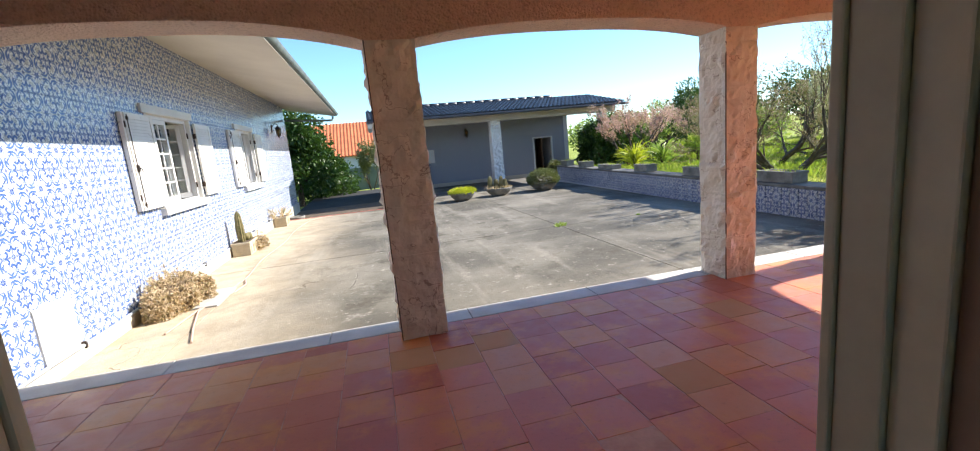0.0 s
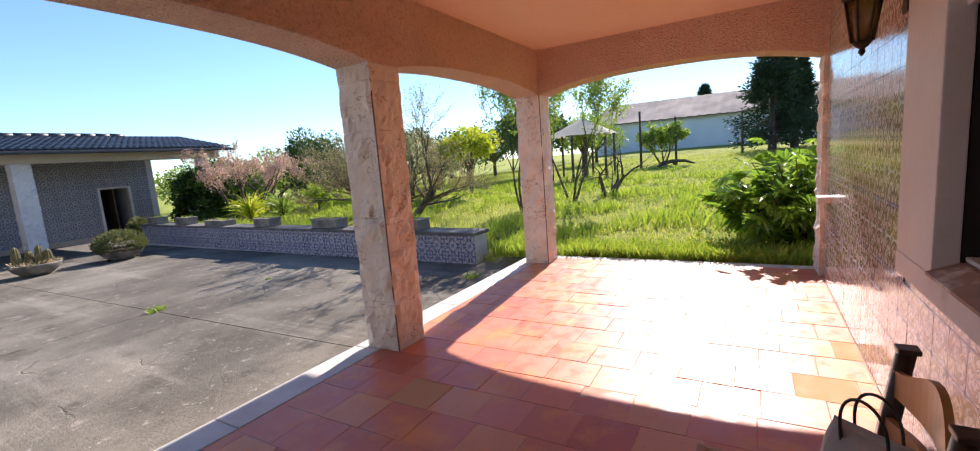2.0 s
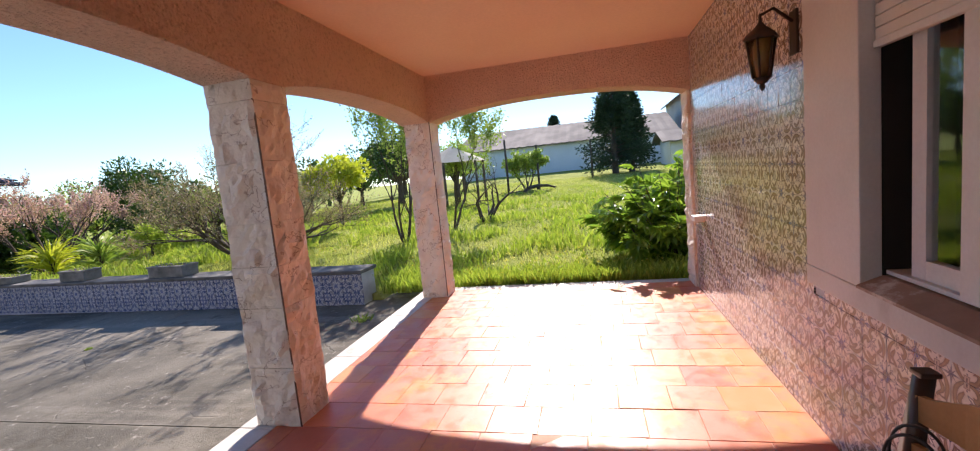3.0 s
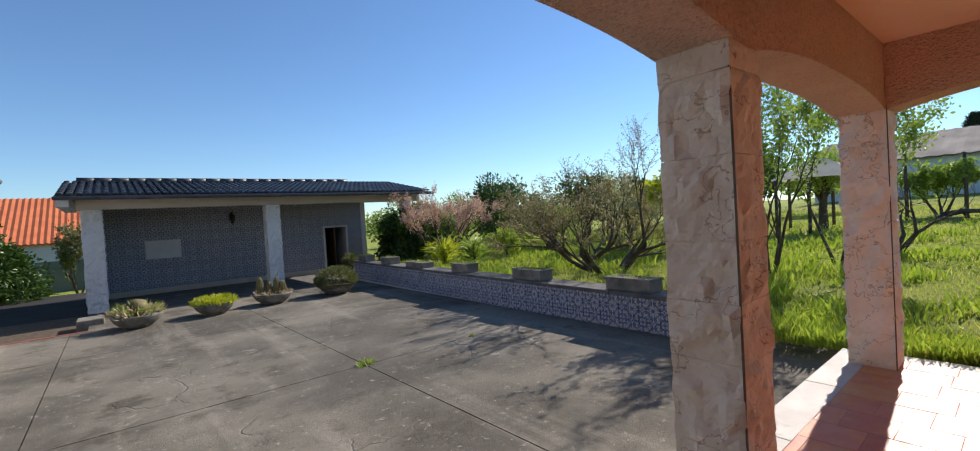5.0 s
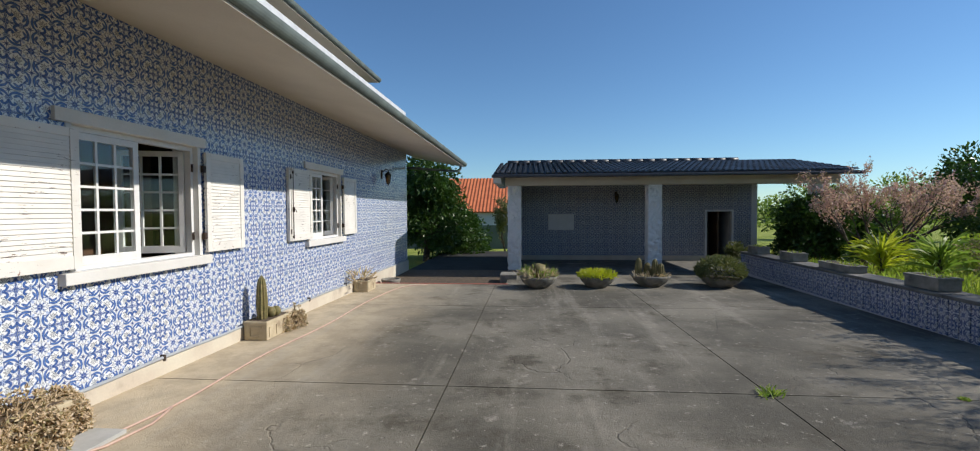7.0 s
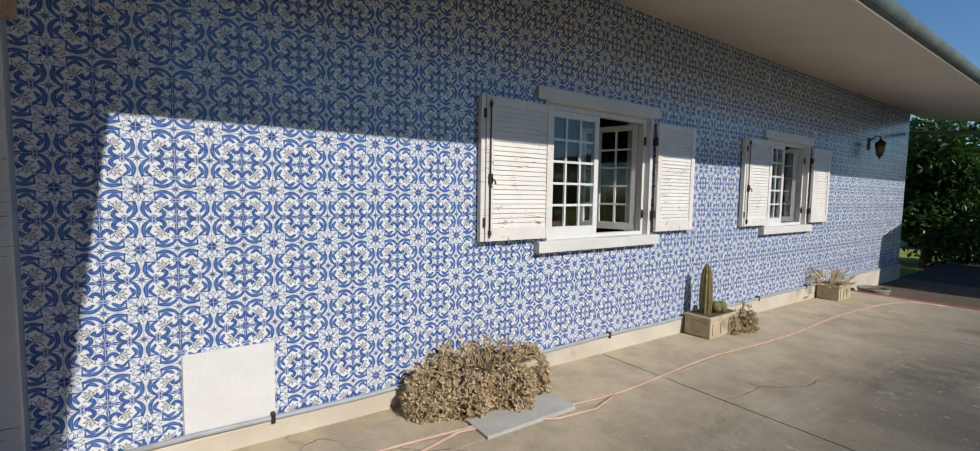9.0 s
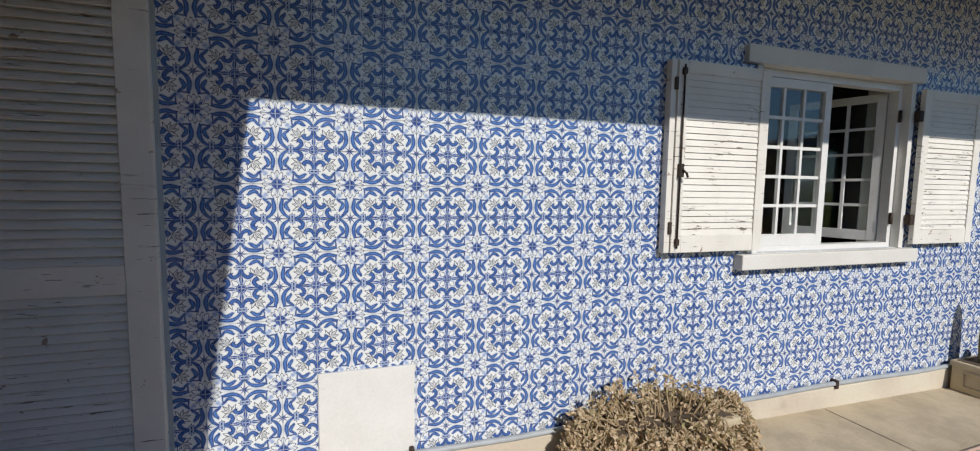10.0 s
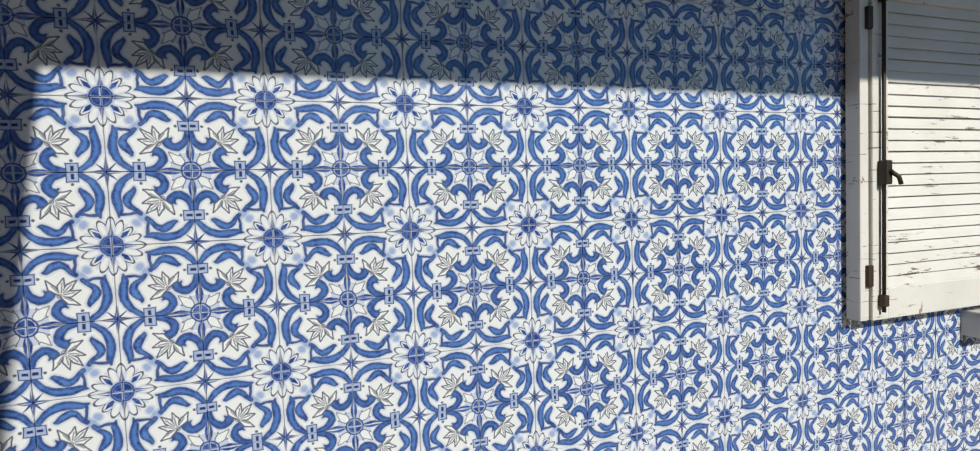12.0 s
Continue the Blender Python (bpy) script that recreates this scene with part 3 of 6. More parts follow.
def pillar(name, x0, x1, y0, y1, top, seed):
    rnd = random.Random(seed)
    pl = holder(name, ((x0 + x1) / 2, (y0 + y1) / 2, 0), "square veranda pillar clad in chiselled veined stone", "pillar", "veranda pillars", "structure")
    ax, ay = (x1 - x0) / 2, (y1 - y0) / 2
    part("core", boxes((0.012 - ax, ax - 0.012, 0.012 - ay, ay - 0.012, 0.0, top)), M_STONE, pl)
    z = 0.0
    while z < top - 0.02:
        hgt = min(rnd.uniform(0.26, 0.40), top - z)
        if top - z - hgt < 0.12:
            hgt = top - z
        part("stone", rough_block(ax, ay, z, hgt, seed), M_STONE, pl)
        z += hgt
    part("corner_seam", boxes((-ax - 0.003, -ax + 0.005, -ay - 0.003, -ay + 0.005, 0.0, top)), M_WOODDARK, pl, "dark seam between two stone faces")
    return pl


pillar("pillar", 0.05, 0.40, 3.44, 3.77, 2.19, 1)
pillar("pillar", 2.98, 3.30, 3.45, 3.78, 2.19, 2)
pillar("pillar", 5.94, 6.26, 3.42, 3.75, 2.19, 3)
pillar("pillar", 6.02, 6.36, 0.16, 0.48, 2.19, 4)


# beams with flat arches
def arch_beam(name, a0, a1, spans, fixed0, fixed1, along):
    """A beam from a0 to a1 with an arched underside over each span."""
    bm = bmesh.new()
    cuts = []
    for s0, s1, crown in spans:
        m = 28
        for k in range(m + 1):
            f = -1 + 2 * k / m
            cuts.append((s0 + (s1 - s0) * k / m, 2.185 + (crown - 2.185) * (1 - abs(f) ** 2.6)))
    cuts = [(a0, 2.185)] + cuts + [(a1, 2.185)]
    prev = None
    for a, z in cuts:
        col = []
        for b, zz in ((fixed0, z), (fixed1, z), (fixed1, 2.98), (fixed0, 2.98)):
            col.append(bm.verts.new((a, b, zz) if along == "x" else (b, a, zz)))
        if prev:
            for q in range(4):
                bm.faces.new((prev[q], prev[(q + 1) % 4], col[(q + 1) % 4], col[q]))
        else:
            bm.faces.new(col)
        prev = col
    bm.faces.new(prev[::-1])
    bmesh.ops.recalc_face_normals(bm, faces=bm.faces)
    return solid(name, bm, M_STUCCO, "salmon rough stucco beam with flat arches", "beam", "structure")


arch_beam("beam_north", WALL_X, 6.28, ((-2.80, 0.06, 2.345), (0.39, 2.99, 2.28), (3.29, 5.95, 2.28)), 3.43, 3.79, "x")
arch_beam("beam_east", 0.14, 3.427, ((0.47, 3.425, 2.34),), 5.95, 6.30, "y")
solid("ceiling", boxes((WALL_X - 0.3, 5.948, -3.8, 3.428, 2.73, 2.82)), M_CEILING, "smooth salmon plaster veranda ceiling", "ceiling", "structure")
solid("veranda_roof", boxes((WALL_X + 0.02, 6.75, -4.0, 4.28, 2.985, 3.10)), M_SOFFIT, "thin roof slab over the veranda", "roof", "structure")


# walls with openings
def wall_pieces(rows_open, u0, u1, z0, z1):
    """Boxes (u0, u1, z0, z1) of a wall round its openings."""
    out, us = [], sorted({u0, u1, *[a for o in rows_open for a in o[:2]]})
    for a, b in zip(us, us[1:]):
        hole = [o for o in rows_open if o[0] <= a and b <= o[1]]
        if hole:
            out += [(a, b, z0, hole[0][2]), (a, b, hole[0][3], z1)]
        else:
            out.append((a, b, z0, z1))
    return [o for o in out if o[3] - o[2] > 0.01]


W1 = (7.18, 8.66, 0.97, 2.24)
W2 = (11.36, 12.72, 0.97, 2.24)
SD = (2.62, 3.66, 0.0, 2.42)
HOLES = (SD, W1, W2)
bm = bmesh.new()
for a, b, c0, d0 in wall_pieces(HOLES, -3.8, 17.9, -0.9, 4.6):
    box(bm, WALL_X - 0.30, WALL_X - 0.009, a, b, c0, d0)
M_MORTAR = paint("bluish_grey_grout", (0.66, 0.67, 0.68), (0.55, 0.56, 0.58), 5, 0.9)
wall_house = solid("wall_west", bm, M_MORTAR, "house wall clad in blue and white patterned tiles", "wall", "structure")
solid("plinth", boxes((WALL_X - 0.1, WALL_X + 0.035, 3.90, 17.93, -0.75, -0.075), bevel=0.01), M_PLINTH, "cream plastered plinth of the house wall", "plinth", "structure")
# house body behind
solid("wall_far", boxes((-11, WALL_X - 0.3, 17.6, 17.9, -0.9, 4.0)), M_WHITE, "white end wall of the house", "wall", "structure")
# room surfaces get the gloom of the interior as base colour
solid("wall_inner", boxes((-8.0, -7.8, -3.8, 17.6, -0.6, 3.5)), M_SHADE, "inner house wall coloured near black as room shade", "wall", "structure")
solid("floor_inner", boxes((-7.8, WALL_X - 0.3, -3.8, 17.6, -0.2, 0.0)), M_SHADE, "inner house floor coloured near black as room shade", "floor", "structure")
solid("ceiling_inner", boxes((-7.8, WALL_X - 0.3, -3.8, 17.6, 2.6, 2.7)), M_SHADE, "inner house ceiling coloured near black as room shade", "ceiling", "structure")

# veranda's back wall, with the doorway walked through and a wide window
RD = (-0.36, 0.535, 0.0, 2.19)
RW = (0.95, 2.80, 0.87, 2.02)
bm = bmesh.new()
for a, b, c0, d0 in wall_pieces((RD, RW), WALL_X, 6.02, -0.3, 2.98):
    box(bm, a, b, 0.14, BACK_Y - 0.009, c0, d0)
wall_south = solid("wall_south", bm, M_MORTAR, "veranda wall with glossy patterned tiles", "wall", "structure")
solid("wall_room_east", boxes((3.5, 3.7, -3.6, 0.14, 0, 2.73)), M_WHITE, "white side wall of the room", "wall", "structure")
# unseen wall; its opening is added to let daylight onto the door jambs
bm = bmesh.new()
for a, b, c0, d0 in wall_pieces(((-1.6, 1.4, 0.85, 2.15),), WALL_X, 3.7, 0, 2.73):
    box(bm, a, b, -3.8, -3.6, c0, d0)
solid("wall_room_south", bm, M_WHITE, "white end wall of the room, unseen, with an opening added for skylight", "wall", "structure")

# eaves of the house: soffit, gutter, upper roof
def eave(name, x_in, x_out, y0, y1, z_in, z_out):
    ev = holder(name, (x_out, y0, z_out), "cream boarded eave with grey metal gutter", "eave", "house eaves", "structure")
    bm = bmesh.new()
    L = y1 - y0
    dx = x_in - x_out
    pr = [(dx, z_in - z_out), (0.06, 0.0), (0.06, 0.13), (dx, 0.75)]
    a = [bm.verts.new((px, 0, pz)) for px, pz in pr]
    b = [bm.verts.new((px, L, pz)) for px, pz in pr]
    for q in range(4):
        bm.faces.new((a[q], a[(q + 1) % 4], b[(q + 1) % 4], b[q]))
    bm.faces.new(a[::-1]), bm.faces.new(b)
    bmesh.ops.recalc_face_normals(bm, faces=bm.faces)
    part("soffit", bm, M_SOFFIT, ev)
    bm = bmesh.new()
    ring0, ring1 = [], []
    for k in range(13):
        t = math.pi * k / 12
        ring0.append((0.065 + 0.075 * math.cos(t), 0.12 - 0.10 * math.sin(t)))
    ring0 += [(px * 0.93 + 0.0045, pz + 0.008) for px, pz in ring0[::-1]]
    a = [bm.verts.new((px, -0.02, pz)) for px, pz in ring0]
    b = [bm.verts.new((px, L + 0.05, pz)) for px, pz in ring0]
    for q in range(len(a)):
        bm.faces.new((a[q], a[(q + 1) % len(a)], b[(q + 1) % len(a)], b[q]))
    bmesh.ops.recalc_face_normals(bm, faces=bm.faces)
    part("gutter", bm, M_GUTTER, ev, "grey-green metal gutter")
    return ev


eave("eave", WALL_X - 0.02, -1.16, 3.95, 19.0, 3.30, 2.965)
eave("eave_upper", -4.2, -3.45, 3.95, 17.0, 5.35, 5.30)
solid("wall_upper", boxes((-4.4, -4.1, 3.95, 16.3, 4.0, 5.5)), M_WHITE, "white upper storey wall of the house", "wall", "structure")
bm = bmesh.new()
q = [bm.verts.new(c) for c in ((-1.10, 3.95, 3.12), (-1.10, 19.0, 3.12), (-4.2, 19.0, 4.2), (-4.2, 3.95, 4.2))]
bm.faces.new(q)
bmesh.ops.solidify(bm, geom=bm.faces[:], thickness=0.06)
solid("roof_lower", bm, M_SLATE, "dark tiled roof slope of the house", "roof", "structure")
solid("roof_upper", boxes((-12, -3.5, 3.95, 17.0, 5.45, 5.6)), M_SLATE, "dark upper roof of the house", "roof", "structure")

# ---- garage ----
GF, GB = 17.62, 20.6     # front of the columns, face of the back wall
GZ = -0.33
garage = holder("garage", (0, 0, 0), "open garage clad in blue tiles under a black tiled roof", "garage")
part("platform", boxes((0.42, 9.3, 17.35, 23.5, -0.8, GZ), bevel=0.015), M_COPING, garage)
part("step", boxes((0.30, 0.75, 15.4, 16.0, -0.6, -0.18), bevel=0.02), M_TROUGH, garage, "pale stone block")
GD = (7.42, 8.28, GZ, 1.42)
bm = bmesh.new()
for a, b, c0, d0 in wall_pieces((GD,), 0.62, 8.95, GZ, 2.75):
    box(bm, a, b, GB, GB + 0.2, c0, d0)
g_back = part("back_wall", bm, M_TILE_GARAGE, garage, "blue patterned tile wall, dulled in colour for the roof's shade")
part("skirting", boxes((0.63, 8.94, GB - 0.03, GB - 0.001, GZ, GZ + 0.16), bevel=0.006), M_PLINTH, garage, "pale plastered skirting")
part("side_wall", boxes((0.42, 0.62, GF + 0.45, 23.5, GZ, 2.75)), M_WHITE, garage)
part("side_wall", boxes((8.95, 9.15, GB, 23.5, GZ, 2.75)), M_WHITE, garage)
# near-black colour stands in for shade behind the garage door
part("inner_wall", boxes((0.62, 8.95, 23.3, 23.5, GZ, 2.75)), M_SHADE, garage)
part("ceiling_panel", boxes((0.30, 10.0, GF - 0.05, 23.5, 2.52, 2.60)), M_SOFFIT, garage)
part("front_beam", boxes((0.34, 10.0, GF - 0.03, GF + 0.33, 2.24, 2.52), bevel=0.01), M_SOFFIT, garage, "cream front beam")
for x0, x1 in ((0.42, 0.82), (4.62, 5.02), (9.35, 9.6)):
    col = part("column", rough_block((x1 - x0) / 2, 0.2, GZ, 2.24 - GZ, int(x0 * 10), 0.045), M_WHITE, garage, "white rough-hewn column")
    col.location = ((x0 + x1) / 2, GF + 0.2, 0)
gd = part("door_frame", boxes((7.36, 7.43, GB - 0.03, GB + 0.15, GZ, 1.48), (8.27, 8.34, GB - 0.03, GB + 0.15, GZ, 1.48), (7.43, 8.27, GB - 0.03, GB + 0.15, 1.42, 1.48)), M_FRAME, garage)
part("door_leaf", boxes((7.85, 7.9, GB + 0.16, GB + 0.9, GZ + 0.01, 1.41)), M_WOODDARK, garage, "dark open door leaf")


# black roof of rolled tiles, falling to the front
def roll_roof(bm, x0, x1, y0, y1, z0, z1, pitch, radius, courses):
    n_roll = int((x1 - x0) / pitch)
    for i in range(n_roll):
        xc = x0 + (i + 0.5) * pitch
        for cc in range(courses):
            f0, f1 = cc / courses, (cc + 1.12) / courses
            ya, yb = y0 + (y1 - y0) * f0, y0 + (y1 - y0) * min(f1, 1.0)
            za, zb = z0 + (z1 - z0) * f0 + 0.022, z0 + (z1 - z0) * min(f1, 1.0)
            rows = []
            for y, z, r in ((ya, za, radius), (yb, zb, radius * 0.86)):
                rows.append([bm.verts.new((xc - r * math.cos(math.pi * k / 4), y, z + r * 0.75 * math.sin(math.pi * k / 4))) for k in range(5)])
            for k in range(4):
                bm.faces.new((rows[0][k], rows[0][k + 1], rows[1][k + 1], rows[1][k])).smooth = True
            bm.faces.new(rows[0])


bm = bmesh.new()
GE = 17.0
q = [bm.verts.new(c) for c in ((0.0, GE, 2.53), (10.2, GE, 2.53), (10.2, 20.3, 3.16), (0.0, 20.3, 3.16), (10.2, 23.8, 2.55), (0.0, 23.8, 2.55))]
bm.faces.new((q[0], q[1], q[2], q[3])), bm.faces.new((q[3], q[2], q[4], q[5]))
bmesh.ops.solidify(bm, geom=bm.faces[:], thickness=0.05)
roof = part("roof", bm, M_SLATE, garage, "black clay roof")
bm = bmesh.new()
roll_roof(bm, 0.02, 10.18, GE - 0.04, 20.3, 2.555, 3.185, 0.168, 0.064, 9)
part("roof_tiles", bm, M_SLATE, roof)
x = 0.3
while x < 8.3:
    bm = bmesh.new()
    tube(bm, [(x, 20.28, 3.19), (x + 0.42, 20.28, 3.205)], [0.12, 0.10], 10)
    part("ridge_tile", bm, M_SLATE, roof)
    x += 0.40
part("gutter", boxes((-0.02, 10.2, GE - 0.14, GE - 0.03, 2.44, 2.53), bevel=0.03), M_SLATE, garage, "dark gutter")
part("verge_wall", boxes((0.02, 0.25, GE + 0.1, 20.3, 2.3, 2.53)), M_WHITE, garage)

# ---- garden wall ----
GW0, GW1 = Vector((6.42, 4.86, 0)), Vector((6.98, 16.9, 0))
gw_dir = (GW1 - GW0).normalized()
gw_out = Vector((gw_dir.y, -gw_dir.x, 0))
GW_LEN = (GW1 - GW0).length
GW_M = Matrix(((gw_out.x, gw_dir.x, 0, GW0.x), (gw_out.y, gw_dir.y, 0, GW0.y), (0, 0, 1, 0), (0, 0, 0, 1)))
garden_wall = new("garden_wall")
garden_wall.matrix_world = GW_M
tagged(garden_wall, "low garden wall with blue and white patterned tiles", "wall", kind="structure")
part("core", boxes((0.009, 0.36, 0.009, GW_LEN, -0.75, 0.26)), M_MORTAR, garden_wall)
y = -0.03
rnd = random.Random(5)
while y < GW_LEN:
    w = min(rnd.uniform(0.7, 1.0), GW_LEN - y + 0.02)
    part("coping_slab", boxes((-0.05, 0.40, y + 0.004, y + w - 0.004, 0.262, 0.315 + rnd.uniform(-0.004, 0.004)), bevel=0.01), M_COPING, garden_wall)
    y += w

# ---- windows and shutters of the house ----
M_IRON = paint("dark_iron", (0.05, 0.04, 0.035), (0.09, 0.06, 0.045), 8, 0.6, metal=0.6)
M_PIPE = paint("grey_blue_pipe", (0.42, 0.45, 0.47), (0.34, 0.36, 0.38), 5, 0.5)


def slat_mesh(length, name="slat", deep=False):
    """A sloping louvre, 42 mm deep, along y."""
    bm = bmesh.new()
    pr = ((0.014, 0.0195), (0.019, 0.0205), (0.028, -0.0185), (0.023, -0.0195))
    if deep:
        pr = ((0.000, 0.016), (0.004, 0.020), (0.030, -0.016), (0.026, -0.020))
    a = [bm.verts.new((px, 0, pz)) for px, pz in pr]
    b = [bm.verts.new((px, length, pz)) for px, pz in pr]
    for q in range(4):
        bm.faces.new((a[q], b[q], b[(q + 1) % 4], a[(q + 1) % 4]))
    bm.faces.new(a), bm.faces.new(b[::-1])
    return mesh_of(name, bm, M_SHUTTER if deep else M_SLAT)


def shutter(name, y0, y1, z0, z1, x, label, rod, stile=0.075, mid=(), group="window shutters"):
    """A louvred leaf lying flat against the wall; rod: y of its bolt rod."""
    sh = holder(name, (x, y0, z0), label, "shutter", group)
    w, h, d = y1 - y0, z1 - z0, 0.036
    part("stile", boxes((0, d, 0, stile, 0, h), bevel=0.004), M_SHUTTER, sh)
    part("stile", boxes((0, d, w - stile, w, 0, h), bevel=0.004), M_SHUTTER, sh)
    rails = [(0.0, 0.11), *mid, (h - 0.075, h)]
    for a, b in rails:
        part("rail", boxes((0.001, d - 0.001, stile + 0.001, w - stile - 0.001, a, b), bevel=0.004), M_SHUTTER, sh)
    part("backing", boxes((0.0, 0.004, stile, w - stile, 0.05, h - 0.05)), M_SHUTTER, sh)
    me = slat_mesh(w - 2 * stile - 0.004, deep=bool(mid))
    for (a0, a), (b, b1) in zip(rails, rails[1:]):
        count = max(1, round((b - a) / 0.0405))
        for k in range(count):
            s = new("slat", me)
            s.parent = sh
            s.location = (0.004, stile + 0.002, a + (k + 0.5) * (b - a) / count)
            s.rotation_euler = (0, radians(random.uniform(-3, 3)), 0)
    if rod is not None:
        bm = bmesh.new()
        tube(bm, [(d + 0.012, rod, 0.03), (d + 0.012, rod, h - 0.03)], 0.006, 6)
        part("bolt_rod", bm, M_IRON, sh, "dark iron bolt rod")
        bm = bmesh.new()
        box(bm, d, d + 0.03, rod - 0.014, rod + 0.014, h * 0.40, h * 0.47, bevel=0.004)
        tube(bm, [(d + 0.03, rod, h * 0.44), (d + 0.045, rod + 0.02, h * 0.42), (d + 0.045, rod + 0.03, h * 0.40)], 0.007, 6)
        part("latch", bm, M_IRON, sh, "rusty iron latch")
        for zz in (0.05, h - 0.09):
            part("bolt_guide", boxes((d, d + 0.022, rod - 0.012, rod + 0.012, zz, zz + 0.04), bevel=0.003), M_IRON, sh)
    return sh


def casement(name, w, h, cols, rows, label):
    """A small-paned sash in the plane y-z, hinged at y = 0, its face to +x."""
    cs = holder(name, (0, 0, 0), label, "window", "window sashes")
    f, d = 0.06, 0.045
    part("sash_frame", boxes((0, d, 0, f, 0, h), (0, d, w - f, w, 0, h), (0.001, d - 0.001, f, w - f, 0, f + 0.02), (0.001, d - 0.001, f, w - f, h - f, h)), M_FRAME, cs)
    for k in range(1, cols):
        yy = f + (w - 2 * f) * k / cols
        part("glazing_bar", boxes((0.010, d - 0.010, yy - 0.011, yy + 0.011, f, h - f)), M_FRAME, cs)
    for k in range(1, rows):
        zz = f + 0.02 + (h - 2 * f - 0.02) * k / rows
        part("glazing_bar", boxes((0.012, d - 0.012, f, w - f, zz - 0.011, zz + 0.011)), M_FRAME, cs)
    for i in range(cols):
        for k in range(rows):
            ya, yb = f + (w - 2 * f) * i / cols, f + (w - 2 * f) * (i + 1) / cols
            za, zb = f + 0.02 + (h - 2 * f - 0.02) * k / rows, f + 0.02 + (h - 2 * f - 0.02) * (k + 1) / rows
            pane = part("pane", boxes((0.020, 0.024, ya, yb, za, zb)), M_GLASS, cs)
            pane.visible_shadow = False
    return cs


def house_window(name, y0, y1, z0, z1, shut_l, shut_r):
    win = holder(name, (WALL_X, y0, z0), "white framed window with stone lintel and sill", "window", kind="structure")
    w, h = y1 - y0, z1 - z0
    part("lintel", boxes((-0.25, 0.035, -0.15, w + 0.11, h - 0.01, h + 0.105), bevel=0.006), M_TRIM, win)
    part("window_sill", boxes((-0.30, 0.075, -0.14, w + 0.13, -0.105, -0.002), bevel=0.008), M_TRIM, win)
    part("jamb", boxes((-0.29, 0.012, -0.045, 0.002, 0, h - 0.012)), M_TRIM, win)
    part("jamb", boxes((-0.29, 0.012, w - 0.002, w + 0.045, 0, h - 0.012)), M_TRIM, win)
    part("window_frame", boxes((-0.12, -0.05, 0.003, 0.045, 0, h - 0.012), (-0.12, -0.05, w - 0.045, w - 0.003, 0, h - 0.012), (-0.121, -0.049, 0.045, w - 0.045, h - 0.06, h - 0.013), (-0.121, -0.049, 0.045, w - 0.045, 0.0, 0.035)), M_FRAME, win)
    sw, sh = w / 2 - 0.05, h - 0.10
    a = casement("window_sash", sw, sh, 3, 5, "white small-paned window sash standing closed")
    a.matrix_world = pose(WALL_X - 0.10, y0 + 0.046, z0 + 0.036)
    b = copy_thing(a, pose(WALL_X - 0.125, y1 - 0.05, z0 + 0.036, 0, 0, 180 - 72))
    tagged(b, "white small-paned window sash opened inwards")
    for zz in (0.18, h - 0.3):
        bm = bmesh.new()
        tube(bm, [(-0.035, w - 0.035, zz), (-0.035, w - 0.035, zz + 0.09)], 0.012, 8)
        part("hinge", bm, M_IRON, win, "black iron hinge")
        part("hinge", boxes((0.02, 0.06, w + 0.03, w + 0.075, zz, zz + 0.08), bevel=0.004), M_IRON, win, "black iron hinge")
    shutter("shutter", shut_l[0], shut_l[1], z0 + 0.03, z0 + 1.21, WALL_X + 0.035, "white peeling louvred shutter folded back on the tiled wall", 0.035)
    shutter("shutter", shut_r[0], shut_r[1], z0 + 0.03, z0 + 1.21, WALL_X + 0.03, "white louvred shutter opened against the tiled wall", None)
    edge = holder("shutter_strip", (WALL_X + 0.012, shut_l[0] - 0.045, z0 + 0.03), "narrow white folded shutter leaf against the wall", "shutter", "window shutters")
    part("leaf", boxes((0, 0.05, 0, 0.04, 0, 1.18), bevel=0.004), M_SHUTTER, edge)
    for zz in (0.12, 1.0):
        part("hinge", boxes((0.045, 0.062, 0.022, 0.046, zz, zz + 0.075), bevel=0.003), M_IRON, edge, "dark iron hinge")
    return win


house_window("window_1", *W1, (6.46, 7.19), (8.73, 9.44))
house_window("window_2", *W2, (10.66, 11.37), (12.79, 13.45))
solid("curtain", boxes((-3.9, -3.86, 6.9, 9.2, 0.3, 2.5)), M_WOODDARK, "brown curtain hanging in the dark room", "curtain")

# louvred door leaf under the veranda
shutter("shutter_door", 2.66, 3.735, 0.03, 2.235, WALL_X + 0.012, "tall white louvred shutter door with chipped paint", None, 0.125, ((0.87, 1.0),), "")
solid("door_frame", boxes((WALL_X - 0.28, WALL_X + 0.01, 2.60, 2.66, 0, 2.42), (WALL_X - 0.28, WALL_X + 0.01, 2.66, 3.75, 2.26, 2.42)), M_TRIM, "white frame of the louvred door", "door frame", "structure")

# white plate, conduit
solid("hatch_panel", boxes((WALL_X - 0.006, WALL_X + 0.014, 4.392, 4.88, -0.065, 0.432), bevel=0.002), M_FRAME, "plain white square hatch panel on the wall", "panel")
pipe = holder("conduit", (WALL_X + 0.03, 3.95, -0.058), "grey-blue pipe running along the plinth top", "pipe")
bm = bmesh.new()
tube(bm, [(0, 0.5 * k, 0.008 * math.sin(k * 1.7)) for k in range(28)], 0.018, 8)
part("pipe", bm, M_PIPE, pipe)
